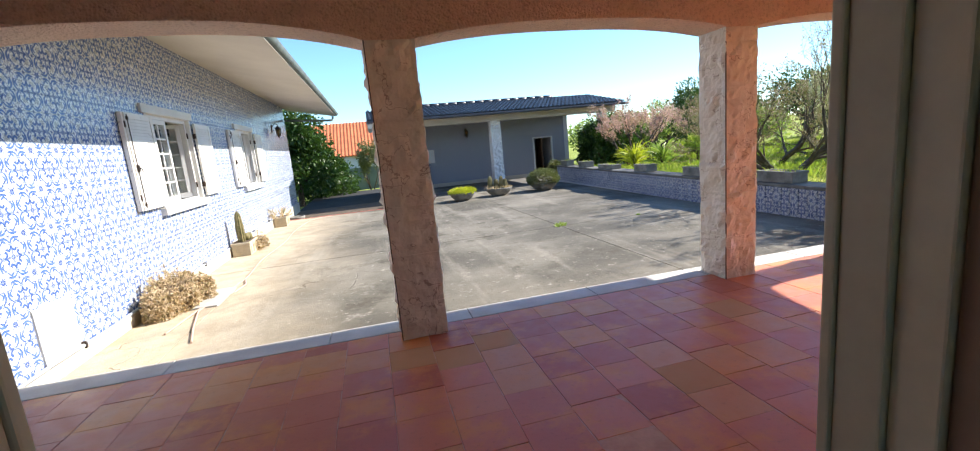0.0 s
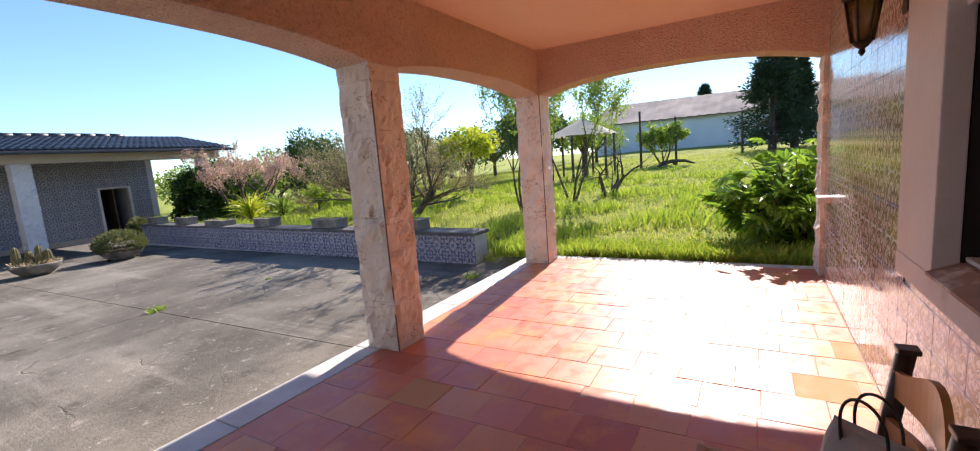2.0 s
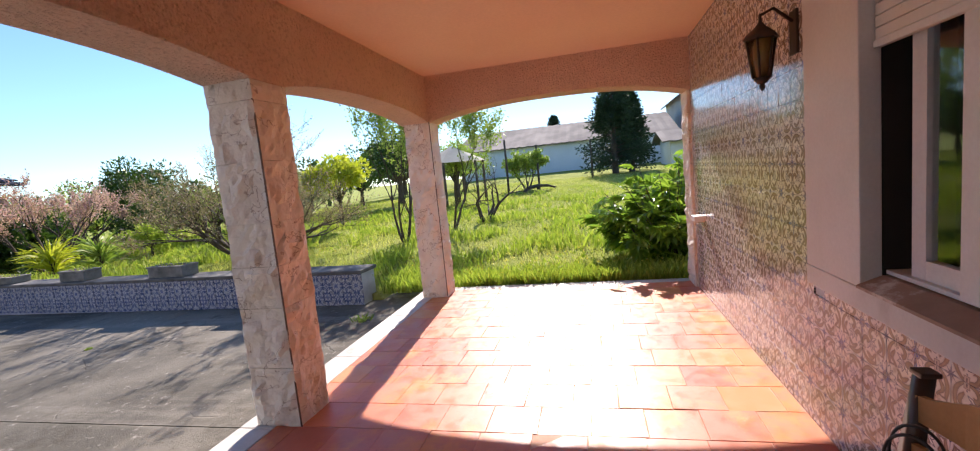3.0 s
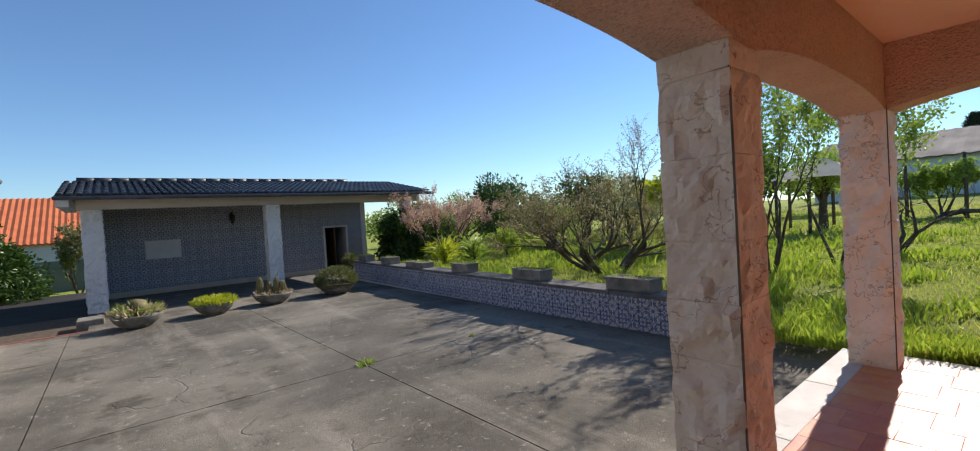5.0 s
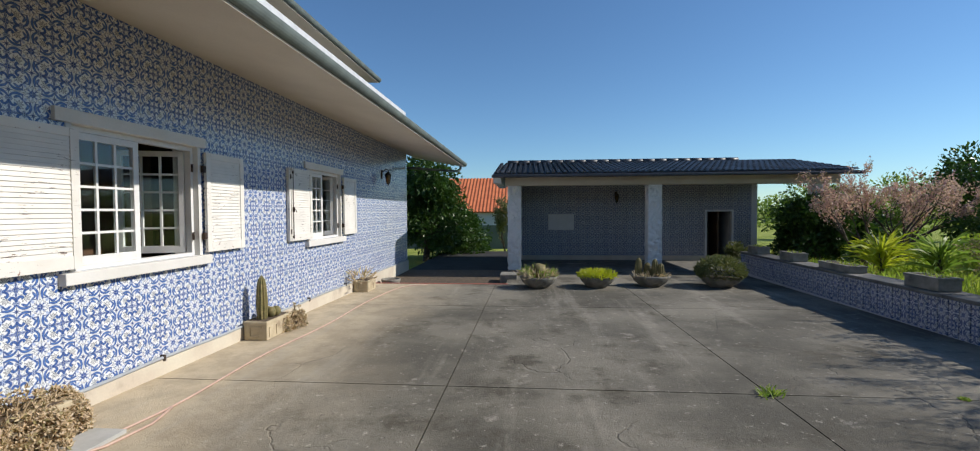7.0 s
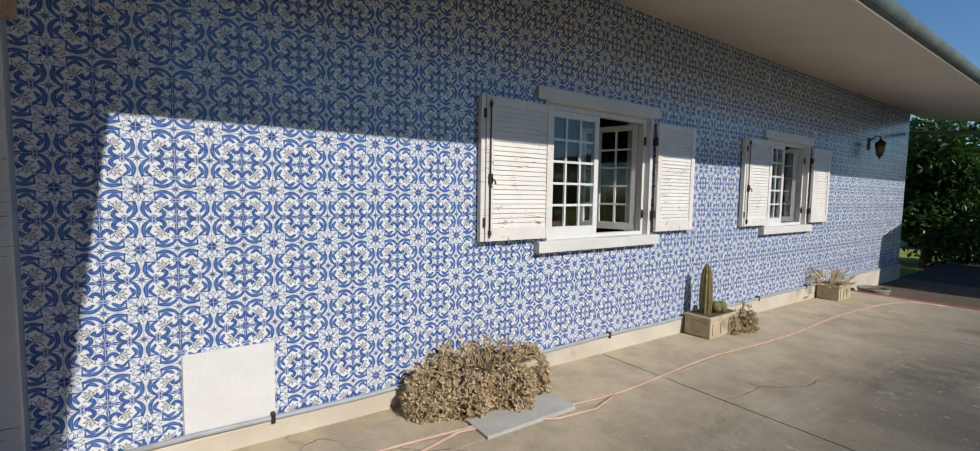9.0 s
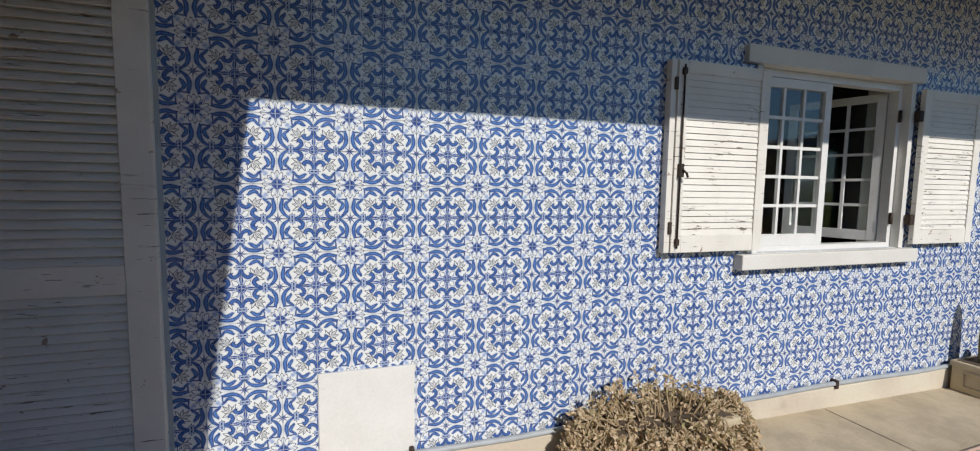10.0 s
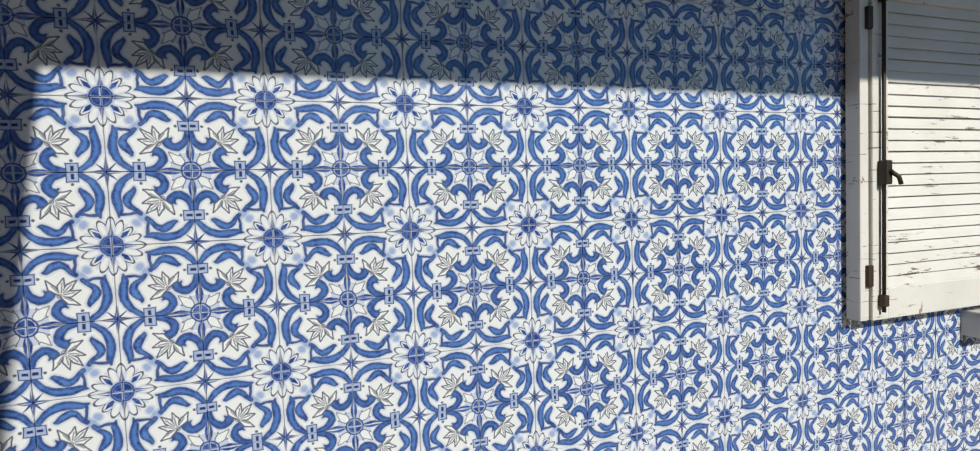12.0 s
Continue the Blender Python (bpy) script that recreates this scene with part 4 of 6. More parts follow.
for k in range(7):
    part("clip", boxes((-0.03, 0.022, 0.9 + 1.6 * k, 0.925 + 1.6 * k, -0.03, 0.035), bevel=0.003), M_IRON, pipe)

# wall lantern of the house and the downpipe at the corner
def wall_lantern(name, place, scale, rot, label):
    ln = holder(name, place, label, "lantern", "wall lanterns")
    ln.rotation_euler = (0, 0, radians(rot))
    ln.scale = (scale,) * 3
    bm = bmesh.new()
    box(bm, -0.02, 0.0, -0.05, 0.05, 0.05, 0.30, bevel=0.006)
    tube(bm, [(0, 0, 0.24), (0.10, 0, 0.33), (0.17, 0, 0.30), (0.17, 0, 0.25)], 0.010, 8)
    part("bracket", bm, M_IRON, ln)
    bm = bmesh.new()
    lathe(bm, [(0.012, 0.26), (0.03, 0.235), (0.085, 0.19), (0.10, 0.165), (0.095, 0.16)], 6, (0.17, 0, 0))
    part("cap", bm, M_IRON, ln)
    bm = bmesh.new()
    lathe(bm, [(0.045, -0.06), (0.078, 0.155)], 6, (0.17, 0, 0))
    part("glass_body", bm, M_AMBER, ln, "amber lantern glass")
    for k in range(6):
        a = 2 * math.pi * k / 6
        bm = bmesh.new()
        tube(bm, [(0.17 + 0.048 * math.cos(a), 0.048 * math.sin(a), -0.065), (0.17 + 0.082 * math.cos(a), 0.082 * math.sin(a), 0.165)], 0.007, 5)
        part("rib", bm, M_IRON, ln)
    bm = bmesh.new()
    lathe(bm, [(0.05, -0.062), (0.03, -0.09), (0.012, -0.10), (0.018, -0.12), (0.004, -0.14)], 10, (0.17, 0, 0))
    part("finial", bm, M_IRON, ln)
    return ln


M_AMBER, n, p = blank("amber_glass")
p.inputs["Base Color"].default_value = (0.30, 0.19, 0.07, 1)
p.inputs["Roughness"].default_value = 0.25
p.inputs["Transmission Weight"].default_value = 0.5
wall_lantern("wall_lantern", (WALL_X + 0.02, 15.4, 2.28), 0.95, 0, "dark iron lantern on the tiled house wall")
bm = bmesh.new()
tube(bm, [(WALL_X + 0.05, 17.8, 2.85), (-1.6, 18.6, 2.82), (-1.28, 18.85, 2.82), (-1.23, 18.9, 2.90), (-1.23, 18.9, 3.06)], 0.04, 8)
solid("downpipe", bm, M_GUTTER, "dark metal downpipe from the gutter to the wall", "pipe")

# ---- veranda: window, doorway, lantern, chair, bag ----
rw = holder("window_3", (0, BACK_Y, 0), "wide white sliding window with a roller shutter", "window", kind="structure")
part("surround", boxes((2.70, 3.185, -0.05, 0.03, 0.875, 2.72), bevel=0.006), M_TRIM, rw)
part("surround", boxes((0.80, 0.95, -0.28, 0.03, 0.875, 2.72), bevel=0.006), M_TRIM, rw)
# black box stands in for the shaded gap between reveal and sash
part("shutter_guide", boxes((2.702, 2.798, -0.30, -0.053, 0.88, 2.0)), M_SHADE, rw, "near-black box painting the shade of the window gap")
part("apron", boxes((0.80, 3.185, -0.01, 0.032, 0.775, 0.874), bevel=0.006), M_TRIM, rw)
M_SILL = paint("worn_brown_sill_paint", (0.42, 0.28, 0.20), (0.33, 0.22, 0.16), 4, 0.7, 50, 0.3, 0.003, (0.62, 0.56, 0.48), (0.60, 0.66))
bm = bmesh.new()
sill_a = [bm.verts.new((0.952, py_, pz_)) for py_, pz_ in ((0.045, 0.876), (0.045, 0.888), (-0.05, 0.925), (-0.20, 0.930), (-0.20, 0.876))]
sill_b = [bm.verts.new((2.699, q.co.y, q.co.z)) for q in sill_a]
for q in range(5):
    bm.faces.new((sill_a[q], sill_a[(q + 1) % 5], sill_b[(q + 1) % 5], sill_b[q]))
bm.faces.new(sill_a[::-1]), bm.faces.new(sill_b)
bmesh.ops.recalc_face_normals(bm, faces=bm.faces)
part("window_sill", bm, M_SILL, rw, "worn brown painted sill")
for zz in np.arange(1.855, 2.30, 0.045):
    part("shutter_slat", boxes((0.955, 2.697, -0.045, -0.025, zz, zz + 0.042), bevel=0.004), M_SHUTTER, rw)
part("shutter_end_rail", boxes((0.955, 2.697, -0.05, -0.018, 1.825, 1.853), bevel=0.004), M_FRAME, rw)
part("head_frame", boxes((0.952, 2.700, -0.28, -0.055, 1.96, 2.03)), M_FRAME, rw)
part("track", boxes((0.952, 2.699, -0.15, -0.062, 0.931, 0.948), bevel=0.003), M_FRAME, rw)
for x0, x1, yy in ((0.96, 2.27, -0.075), (1.35, 2.585, -0.125)):
    ls = part("sliding_sash", boxes((x0, x0 + 0.075, yy, yy + 0.04, 0.948, 1.97), (x1 - 0.075, x1, yy, yy + 0.04, 0.948, 1.97), (x0 + 0.075, x1 - 0.075, yy + 0.001, yy + 0.039, 0.948, 1.02), (x0 + 0.075, x1 - 0.075, yy + 0.001, yy + 0.039, 1.90, 1.97)), M_FRAME, rw)
    pn = part("pane", boxes((x0 + 0.07, x1 - 0.07, yy + 0.018, yy + 0.023, 1.015, 1.905)), M_GLASS, ls)
    pn.visible_shadow = False
# added black sheet: paints the room's darkness so the panes show reflections
solid("inner_curtain", boxes((0.6, 3.2, -0.10, -0.07, 0.002, 2.6)), M_SHADE, "near-black sheet added behind the window as room shade", "curtain")
M_DOORGREY = paint("weathered_grey_door_paint", (0.70, 0.63, 0.47), (0.60, 0.53, 0.39), 3, 0.5, 40, 0.2, 0.002, (0.12, 0.11, 0.10), (0.6, 0.7))
M_JAMBWOOD = paint("pale_beige_frame_paint", (0.86, 0.77, 0.58), (0.78, 0.68, 0.50), 3, 0.5, 40, 0.2, 0.002, (0.25, 0.20, 0.15), (0.62, 0.7))
door1 = holder("door_1", (0, BACK_Y, 0), "grey and beige painted frame of the open veranda door", "door frame", kind="structure")
for sx_, edge_x in ((1, 0.470), (-1, -0.268)):
    def jamb(a, b, y0, y1, z1, mat, name, e=edge_x, sg=sx_):
        xs_ = sorted((e + sg * a, e + sg * b))
        part(name, boxes((xs_[0], xs_[1], y0, y1, 0.0, z1), bevel=0.003), mat, door1)
    jamb(0.0, 0.07, -0.014, 0.0, 2.12, M_DOORGREY, "weather_strip")
    jamb(0.004, 0.06, -0.066, -0.015, 2.12, M_DOORGREY, "outer_jamb")
    jamb(0.012, 0.06, -0.112, -0.067, 2.12, M_JAMBWOOD, "inner_jamb")
    jamb(0.020, 0.06, -0.30, -0.113, 2.12, M_SILL, "reveal")
part("head", boxes((-0.34, 0.53, -0.30, 0.02, 2.122, 2.19), bevel=0.003), M_DOORGREY, door1)
leaf = holder("door_leaf", (0.40, 0.09, 0), "grey painted door leaf standing open inwards", "door")
part("panel", boxes((0.0, 0.045, -0.75, 0.0, 0.02, 2.10), bevel=0.005), M_DOORGREY, leaf)
bm = bmesh.new()
tube(bm, [(0.0, -0.68, 1.02), (-0.05, -0.68, 1.02), (-0.06, -0.60, 1.02)], 0.009, 8)
part("door_handle", bm, M_IRON, leaf)
part("cap_strip", boxes((-0.008, 0.0, -0.06, -0.02, 0.05, 2.05)), M_FRAME, leaf)
wall_lantern("wall_lantern", (3.34, BACK_Y + 0.012, 1.91), 0.88, 90, "black iron wall lantern with amber glass")
bm = bmesh.new()
tube(bm, [(1.5, 3.25, 2.73), (1.5, 3.25, 2.62)], 0.006, 6)
lathe(bm, [(0.035, 0.0), (0.05, 0.02), (0.02, 0.05)], 10, (1.5, 3.25, 2.585))
solid("ceiling_hook", bm, M_IRON, "small dark hook hanging from the ceiling", "hook")
solid("tap_ledge", boxes((5.55, 5.72, BACK_Y, BACK_Y + 0.10, 0.80, 0.86), bevel=0.01), M_FRAME, "small white ledge on the veranda wall", "ledge")

M_CHAIR = paint("honey_stained_wood", (0.56, 0.29, 0.10), (0.42, 0.20, 0.065), 5, 0.35, 80, 0.2, 0.002, (0.18, 0.07, 0.03), (0.6, 0.72))
M_CHAIRDARK = paint("dark_stained_wood", (0.10, 0.045, 0.022), (0.06, 0.028, 0.016), 6, 0.35, 80, 0.2, 0.002)
M_RUSH = paint("woven_rush", (0.50, 0.34, 0.17), (0.38, 0.25, 0.12), 30, 0.8, 150, 0.6, 0.004)
chair = holder("chair", (1.50, 0.745, 0), "dark wooden ladder-back chair with honey coloured rails", "chair")
cw, cd = 0.44, 0.42
for xx in (0.02, cw - 0.02):
    bm = bmesh.new()
    tube(bm, [(xx, 0.03, 0), (xx, 0.02, 0.45), (xx, -0.005, 0.68), (xx, -0.03, 0.86)], [0.024, 0.028, 0.027, 0.024], 4)
    box(bm, xx - 0.024, xx + 0.024, -0.056, -0.008, 0.858, 0.872, bevel=0.004)
    part("back_post", bm, M_CHAIRDARK, chair)
    bm = bmesh.new()
    tube(bm, [(xx, cd - 0.01, 0), (xx, cd - 0.01, 0.44)], [0.017, 0.022], 8)
    part("front_leg", bm, M_CHAIRDARK, chair)
for zz, rise in ((0.775, 0.055), (0.645, 0.02), (0.545, 0.015)):
    bm = bmesh.new()
    cols = []
    for k in range(13):
        f = k / 12
        yy = -0.022 + (0.86 - zz) * 0.12 - 0.03 * math.sin(math.pi * f)
        top = zz + 0.035 + rise * math.sin(math.pi * f) ** 2
        xx = 0.03 + (cw - 0.06) * f
        cols.append([bm.verts.new(c) for c in ((xx, yy - 0.008, zz - 0.035), (xx, yy + 0.008, zz - 0.035), (xx, yy + 0.008, top), (xx, yy - 0.008, top))])
    for a, b in zip(cols, cols[1:]):
        for q in range(4):
            bm.faces.new((a[q], a[(q + 1) % 4], b[(q + 1) % 4], b[q]))
    bm.faces.new(cols[0]), bm.faces.new(cols[-1][::-1])
    bmesh.ops.recalc_face_normals(bm, faces=bm.faces)
    part("back_rail", bm, M_CHAIR, chair, "honey coloured curved rail")
part("seat", boxes((0.0, cw, 0.02, cd + 0.02, 0.43, 0.46), bevel=0.012), M_RUSH, chair, "woven seat")
part("seat_frame", boxes((0.0, cw, cd + 0.021, cd + 0.05, 0.40, 0.462), bevel=0.008), M_CHAIR, chair)
for zz in (0.16, 0.27):
    bm = bmesh.new()
    tube(bm, [(0.02, cd - 0.01, zz), (cw - 0.02, cd - 0.01, zz)], 0.011, 8)
    part("stretcher", bm, M_CHAIRDARK, chair)
    for xx in (0.02, cw - 0.02):
        bm = bmesh.new()
        tube(bm, [(xx, 0.025, zz + 0.03), (xx, cd - 0.01, zz + 0.03)], 0.011, 8)
        part("stretcher", bm, M_CHAIRDARK, chair)

M_BAG = paint("taupe_leather", (0.46, 0.40, 0.35), (0.38, 0.33, 0.28), 8, 0.5, 120, 0.3, 0.003, local=True)
M_STRAP = paint("dark_leather", (0.06, 0.05, 0.045), (0.04, 0.033, 0.03), 8, 0.45)
bag = holder("handbag", (1.82, 0.79, 0.462), "slouching taupe leather handbag with dark straps on the chair", "handbag")
bag.rotation_euler = (0, 0, radians(50))
bag.scale = (0.82, 0.82, 0.88)
bm = bmesh.new()
rings = []
for k in range(9):
    f = k / 8
    hw, hd = 0.15 - 0.05 * f ** 2, 0.085 * (1 - f) ** 0.6 + 0.012
    rings.append([bm.verts.new(((hw + 0.012 * math.sin(7 * a + 3 * f)) * math.copysign(abs(math.cos(a)) ** 0.6, math.cos(a)), hd * math.copysign(abs(math.sin(a)) ** 0.7, math.sin(a)) + 0.02 * f, 0.24 * f + 0.012 * math.sin(2 * a + 1) * f)) for a in [2 * math.pi * q / 28 for q in range(28)]])
for a, b in zip(rings, rings[1:]):
    for q in range(28):
        bm.faces.new((a[q], a[(q + 1) % 28], b[(q + 1) % 28], b[q])).smooth = True
bm.faces.new(rings[0][::-1]), bm.faces.new(rings[-1])
part("body", bm, M_BAG, bag)
for yy in (-0.02, 0.05):
    bm = bmesh.new()
    arc = [(-0.065 * math.cos(math.pi * k / 16) * (1 + 0.25 * math.sin(math.pi * k / 16)), yy + 0.02 * math.sin(math.pi * k / 16), 0.19 + 0.165 * math.sin(math.pi * k / 16) ** 0.8) for k in range(17)]
    tube(bm, arc, 0.0048, 8)
    part("strap", bm, M_STRAP, bag, "dark leather strap")

# ---- plants ----
def leaf_material(name, a, b, c, rough=0.5, thin=0.45, patch=None):
    mt, n, p = blank(name)
    r = n.island()
    col = n.mix(n.ramp(r, 0.0, 0.6), a, b)
    col = n.mix(n.ramp(r, 0.7, 1.0), col, c)
    if patch:
        col = n.mix(n.ramp(n.noise(n.pos(), 0.55, 5, 0.62), 0.42, 0.64, 0.0, 0.75), col, patch)
    n.put(p.inputs["Base Color"], col)
    p.inputs["Roughness"].default_value = rough
    p.inputs["Specular IOR Level"].default_value = 0.4
    tr = n.t.nodes.new("ShaderNodeBsdfTranslucent")
    n.put(tr.inputs[0], n.mix(1.0, col, (1.0, 1.08, 0.65), "MULTIPLY"))
    mixer = n.t.nodes.new("ShaderNodeMixShader")
    mixer.inputs[0].default_value = thin
    n.t.links.new(p.outputs[0], mixer.inputs[1])
    n.t.links.new(tr.outputs[0], mixer.inputs[2])
    n.t.links.new(mixer.outputs[0], n.t.nodes["Material Output"].inputs[0])
    return mt


L_GREEN = leaf_material("fresh_green_leaf", (0.19, 0.29, 0.055), (0.29, 0.39, 0.085), (0.42, 0.49, 0.14))
L_DARK = leaf_material("dark_green_leaf", (0.03, 0.07, 0.015), (0.055, 0.11, 0.022), (0.10, 0.17, 0.035), 0.35, 0.3)
L_CONIFER = leaf_material("conifer_needles", (0.018, 0.042, 0.02), (0.03, 0.06, 0.028), (0.05, 0.085, 0.035), 0.6, 0.15)
L_YELLOW = leaf_material("yellow_green_leaf", (0.40, 0.45, 0.03), (0.52, 0.54, 0.05), (0.62, 0.60, 0.10))
L_PINK = leaf_material("pink_blossom", (0.55, 0.30, 0.34), (0.66, 0.44, 0.46), (0.34, 0.30, 0.16))
L_BUD = leaf_material("buds_and_small_leaves", (0.34, 0.22, 0.18), (0.18, 0.20, 0.07), (0.52, 0.40, 0.38))
L_WHITE = leaf_material("white_blossom", (0.62, 0.58, 0.52), (0.40, 0.42, 0.26), (0.70, 0.66, 0.62))
L_GRASS = leaf_material("meadow_grass", (0.42, 0.46, 0.11), (0.54, 0.54, 0.16), (0.72, 0.64, 0.32), 0.6, 0.45, (0.30, 0.39, 0.07))
L_WEED = leaf_material("broad_weeds", (0.24, 0.34, 0.05), (0.36, 0.45, 0.07), (0.52, 0.56, 0.12), 0.6, 0.45)
L_FIG = leaf_material("glossy_lobed_leaf", (0.13, 0.23, 0.04), (0.22, 0.34, 0.055), (0.38, 0.50, 0.08), 0.20, 0.55)
L_OLIVE = leaf_material("muted_olive_leaf", (0.10, 0.125, 0.05), (0.16, 0.18, 0.07), (0.27, 0.25, 0.10), 0.6, 0.3)
L_DRY = leaf_material("dry_succulent", (0.54, 0.41, 0.27), (0.68, 0.54, 0.38), (0.36, 0.31, 0.15), 0.7, 0.2)
L_CACTUS = paint("cactus_skin", (0.20, 0.165, 0.06), (0.13, 0.12, 0.04), 30, 0.7, 120, 0.6, 0.004, (0.24, 0.19, 0.08), (0.5, 0.62), local=True)


class Cloud:
    """Collects many small leaf faces for one mesh."""

    def __init__(self, seed):
        self.r = random.Random(seed)
        self.v, self.f = [], []

    def way(self):
        while True:
            d = Vector((self.r.uniform(-1, 1), self.r.uniform(-1, 1), self.r.uniform(-1, 1)))
            if 0.05 < d.length < 1:
                return d.normalized()

    def leaf(self, c, length, width, d=None, fold=0.25):
        d = (d or self.way()).normalized()
        s = d.cross(self.way())
        s = s.normalized() if s.length > 1e-3 else d.orthogonal().normalized()
        up = s.cross(d) * length * fold
        i = len(self.v)
        c = Vector(c)
        self.v += [c, c + d * length * 0.5 + s * width * 0.5 + up * 0.5, c + d * length, c + d * length * 0.5 - s * width * 0.5 + up * 0.5]
        self.f.append((i, i + 1, i + 2, i + 3))

    def blade(self, c, tip, width):
        c, tip = Vector(c), Vector(tip)
        s = (tip - c).cross(self.way()).normalized() * width * 0.5
        i = len(self.v)
        mid = c.lerp(tip, 0.55) + Vector((0, 0, 0.12 * (tip - c).length))
        self.v += [c - s, c + s, mid + s * 0.8, mid - s * 0.8, tip]
        self.f += [(i, i + 1, i + 2, i + 3), (i + 3, i + 2, i + 4)]

    def mesh(self, name, material):
        me = bpy.data.meshes.new(name)
        me.from_pydata([tuple(q) for q in self.v], [], self.f)
        me.materials.append(material)
        return me


def cloud_part(name, cloud, material, parent, label=""):
    ob = new(name, cloud.mesh(name, material))
    ob.parent = parent
    return tagged(ob, label)


def grow(bm, r, p, d, length, radius, depth, spread, up, tips, shrink=0.74, wig=0.16, kids=(2, 3)):
    """A limb that bends, tapers and forks; the ends and twigs go into tips."""
    pts, rad = [Vector(p)], [radius]
    steps = 4
    d = d.normalized()
    for k in range(steps):
        d = (d + Vector((r.uniform(-wig, wig), r.uniform(-wig, wig), r.uniform(-wig, wig) + up * 0.12))).normalized()
        pts.append(pts[-1] + d * length / steps)
        rad.append(radius * (1 - 0.42 * (k + 1) / steps))
    tube(bm, pts, rad, 7 if radius > 0.03 else (5 if radius > 0.012 else 3), cap=False)
    if depth <= 2:
        for q in pts[1:]:
            tips.append((q, d))
    if depth == 0:
        return
    for k in range(r.randint(*kids)):
        q = r.choice(pts[2:]) if k else pts[-1]
        nd = (d + Vector((r.uniform(-1, 1), r.uniform(-1, 1), r.uniform(-0.5, 0.9))) * spread).normalized()
        nd.z += up * 0.25
        grow(bm, r, q, nd, length * shrink * r.uniform(0.8, 1.15), max(rad[-1] * (0.85 if depth > 4 else 0.78), 0.0028), depth - 1, spread, up, tips, shrink, wig, kids)


def tree(name, place, seed, label, leaf, trunk=0.09, stems=1, lean=0.5, first=0.9, depth=5, spread=0.75, up=0.25, per_tip=3, size=(0.05, 0.025), jitter=0.10, kids=(2, 3), bark=None, shrink=0.74, group="garden trees"):
    r = random.Random(seed)
    place = Vector(place)
    tr = holder(name, place, label, "tree", group)
    tips, bm = [], bmesh.new()
    for k in range(stems):
        a = 2 * math.pi * (k + r.uniform(-0.25, 0.25)) / max(stems, 1)
        d = Vector((math.cos(a) * lean, math.sin(a) * lean, 1.0))
        grow(bm, r, (0.03 * math.cos(a), 0.03 * math.sin(a), -0.12), d, first, trunk, depth, spread, up, tips, shrink, 0.16, kids)
    part("trunk", bm, bark or M_BARK, tr, "forked bark-covered limbs")
    cl = Cloud(seed + 1)
    for q, d in tips:
        for k in range(per_tip):
            s = r.uniform(0.6, 1.3)
            cl.leaf(q + cl.way() * r.uniform(0, jitter), size[0] * s, size[1] * s)
    cloud_part("crown", cl, leaf, tr)
    return tr


def bushy(name, place, seed, label, leaf, radii, height, lobes, leaves, size, trunk=0.12, bark=None, group="garden trees", category="tree", hollow=0.55):
    """A dense crown: many lobes of leaves on a trunk, with an uneven rim."""
    r = random.Random(seed)
    tr = holder(name, place, label, category, group)
    bm, cl = bmesh.new(), Cloud(seed)
    cents = []
    for k in range(lobes):
        d = cl.way()
        d.z = abs(d.z) * 1.2 - 0.35
        f = r.uniform(0.45, 0.95)
        cents.append((Vector((d.x * radii[0] * f, d.y * radii[1] * f, height + d.z * radii[2] * f)), r.uniform(0.28, 0.5) * min(radii)))
    base = Vector((0, 0, -0.15))
    tube(bm, [base, (0.05, 0.02, height * 0.4), (0.02, -0.05, height * 0.8)], [trunk, trunk * 0.8, trunk * 0.6], 8, cap=False)
    for c, rr in cents:
        tube(bm, [(0.02, 0, max(0.1, height * 0.5)), Vector((0.02, 0, height * 0.55)).lerp(c, 0.5) + Vector((0, 0, 0.1)), c], [trunk * 0.4, trunk * 0.2, 0.01], 5, cap=False)
    part("trunk", bm, bark or M_BARK, tr)
    for k in range(leaves):
        c, rr = r.choice(cents)
        d = cl.way()
        q = c + d * rr * r.uniform(hollow, 1.15)
        if q.z < 0.02:
            q.z = r.uniform(0.02, 0.2)
        s = r.uniform(0.6, 1.35)
        cl.leaf(q, size[0] * s, size[1] * s, (d + cl.way() * 0.9))
    cloud_part("crown", cl, leaf, tr)
    return tr


def gz(x, y, dz=0.0):
    return (x, y, garden_z(x, y) + dz)


# fruit trees behind the garden wall
tree("peach_tree", gz(9.1, 8.45), 11, "almost bare peach tree with buds and first blossom", L_BUD, 0.080, 4, 1.7, 0.95, 5, 0.72, 0.04, 2, (0.036, 0.022), 0.05, (3, 3), None, 0.76)
tree("peach_tree", gz(10.4, 10.12), 23, "spreading peach tree with sparse young leaves", L_BUD, 0.080, 4, 1.5, 1.0, 5, 0.72, 0.06, 3, (0.042, 0.026), 0.06, (3, 3), None, 0.76)
tree("blossom_tree", gz(9.6, 15.6), 31, "small fruit tree in pink blossom", L_PINK, 0.06, 4, 0.8, 0.95, 5, 0.62, 0.30, 3, (0.045, 0.035), 0.08, (2, 3))
tree("blossom_tree", gz(11.6, 17.5), 37, "fruit tree in pale pink blossom", L_PINK, 0.06, 4, 0.9, 1.0, 5, 0.62, 0.30, 3, (0.05, 0.04), 0.08, (2, 3))
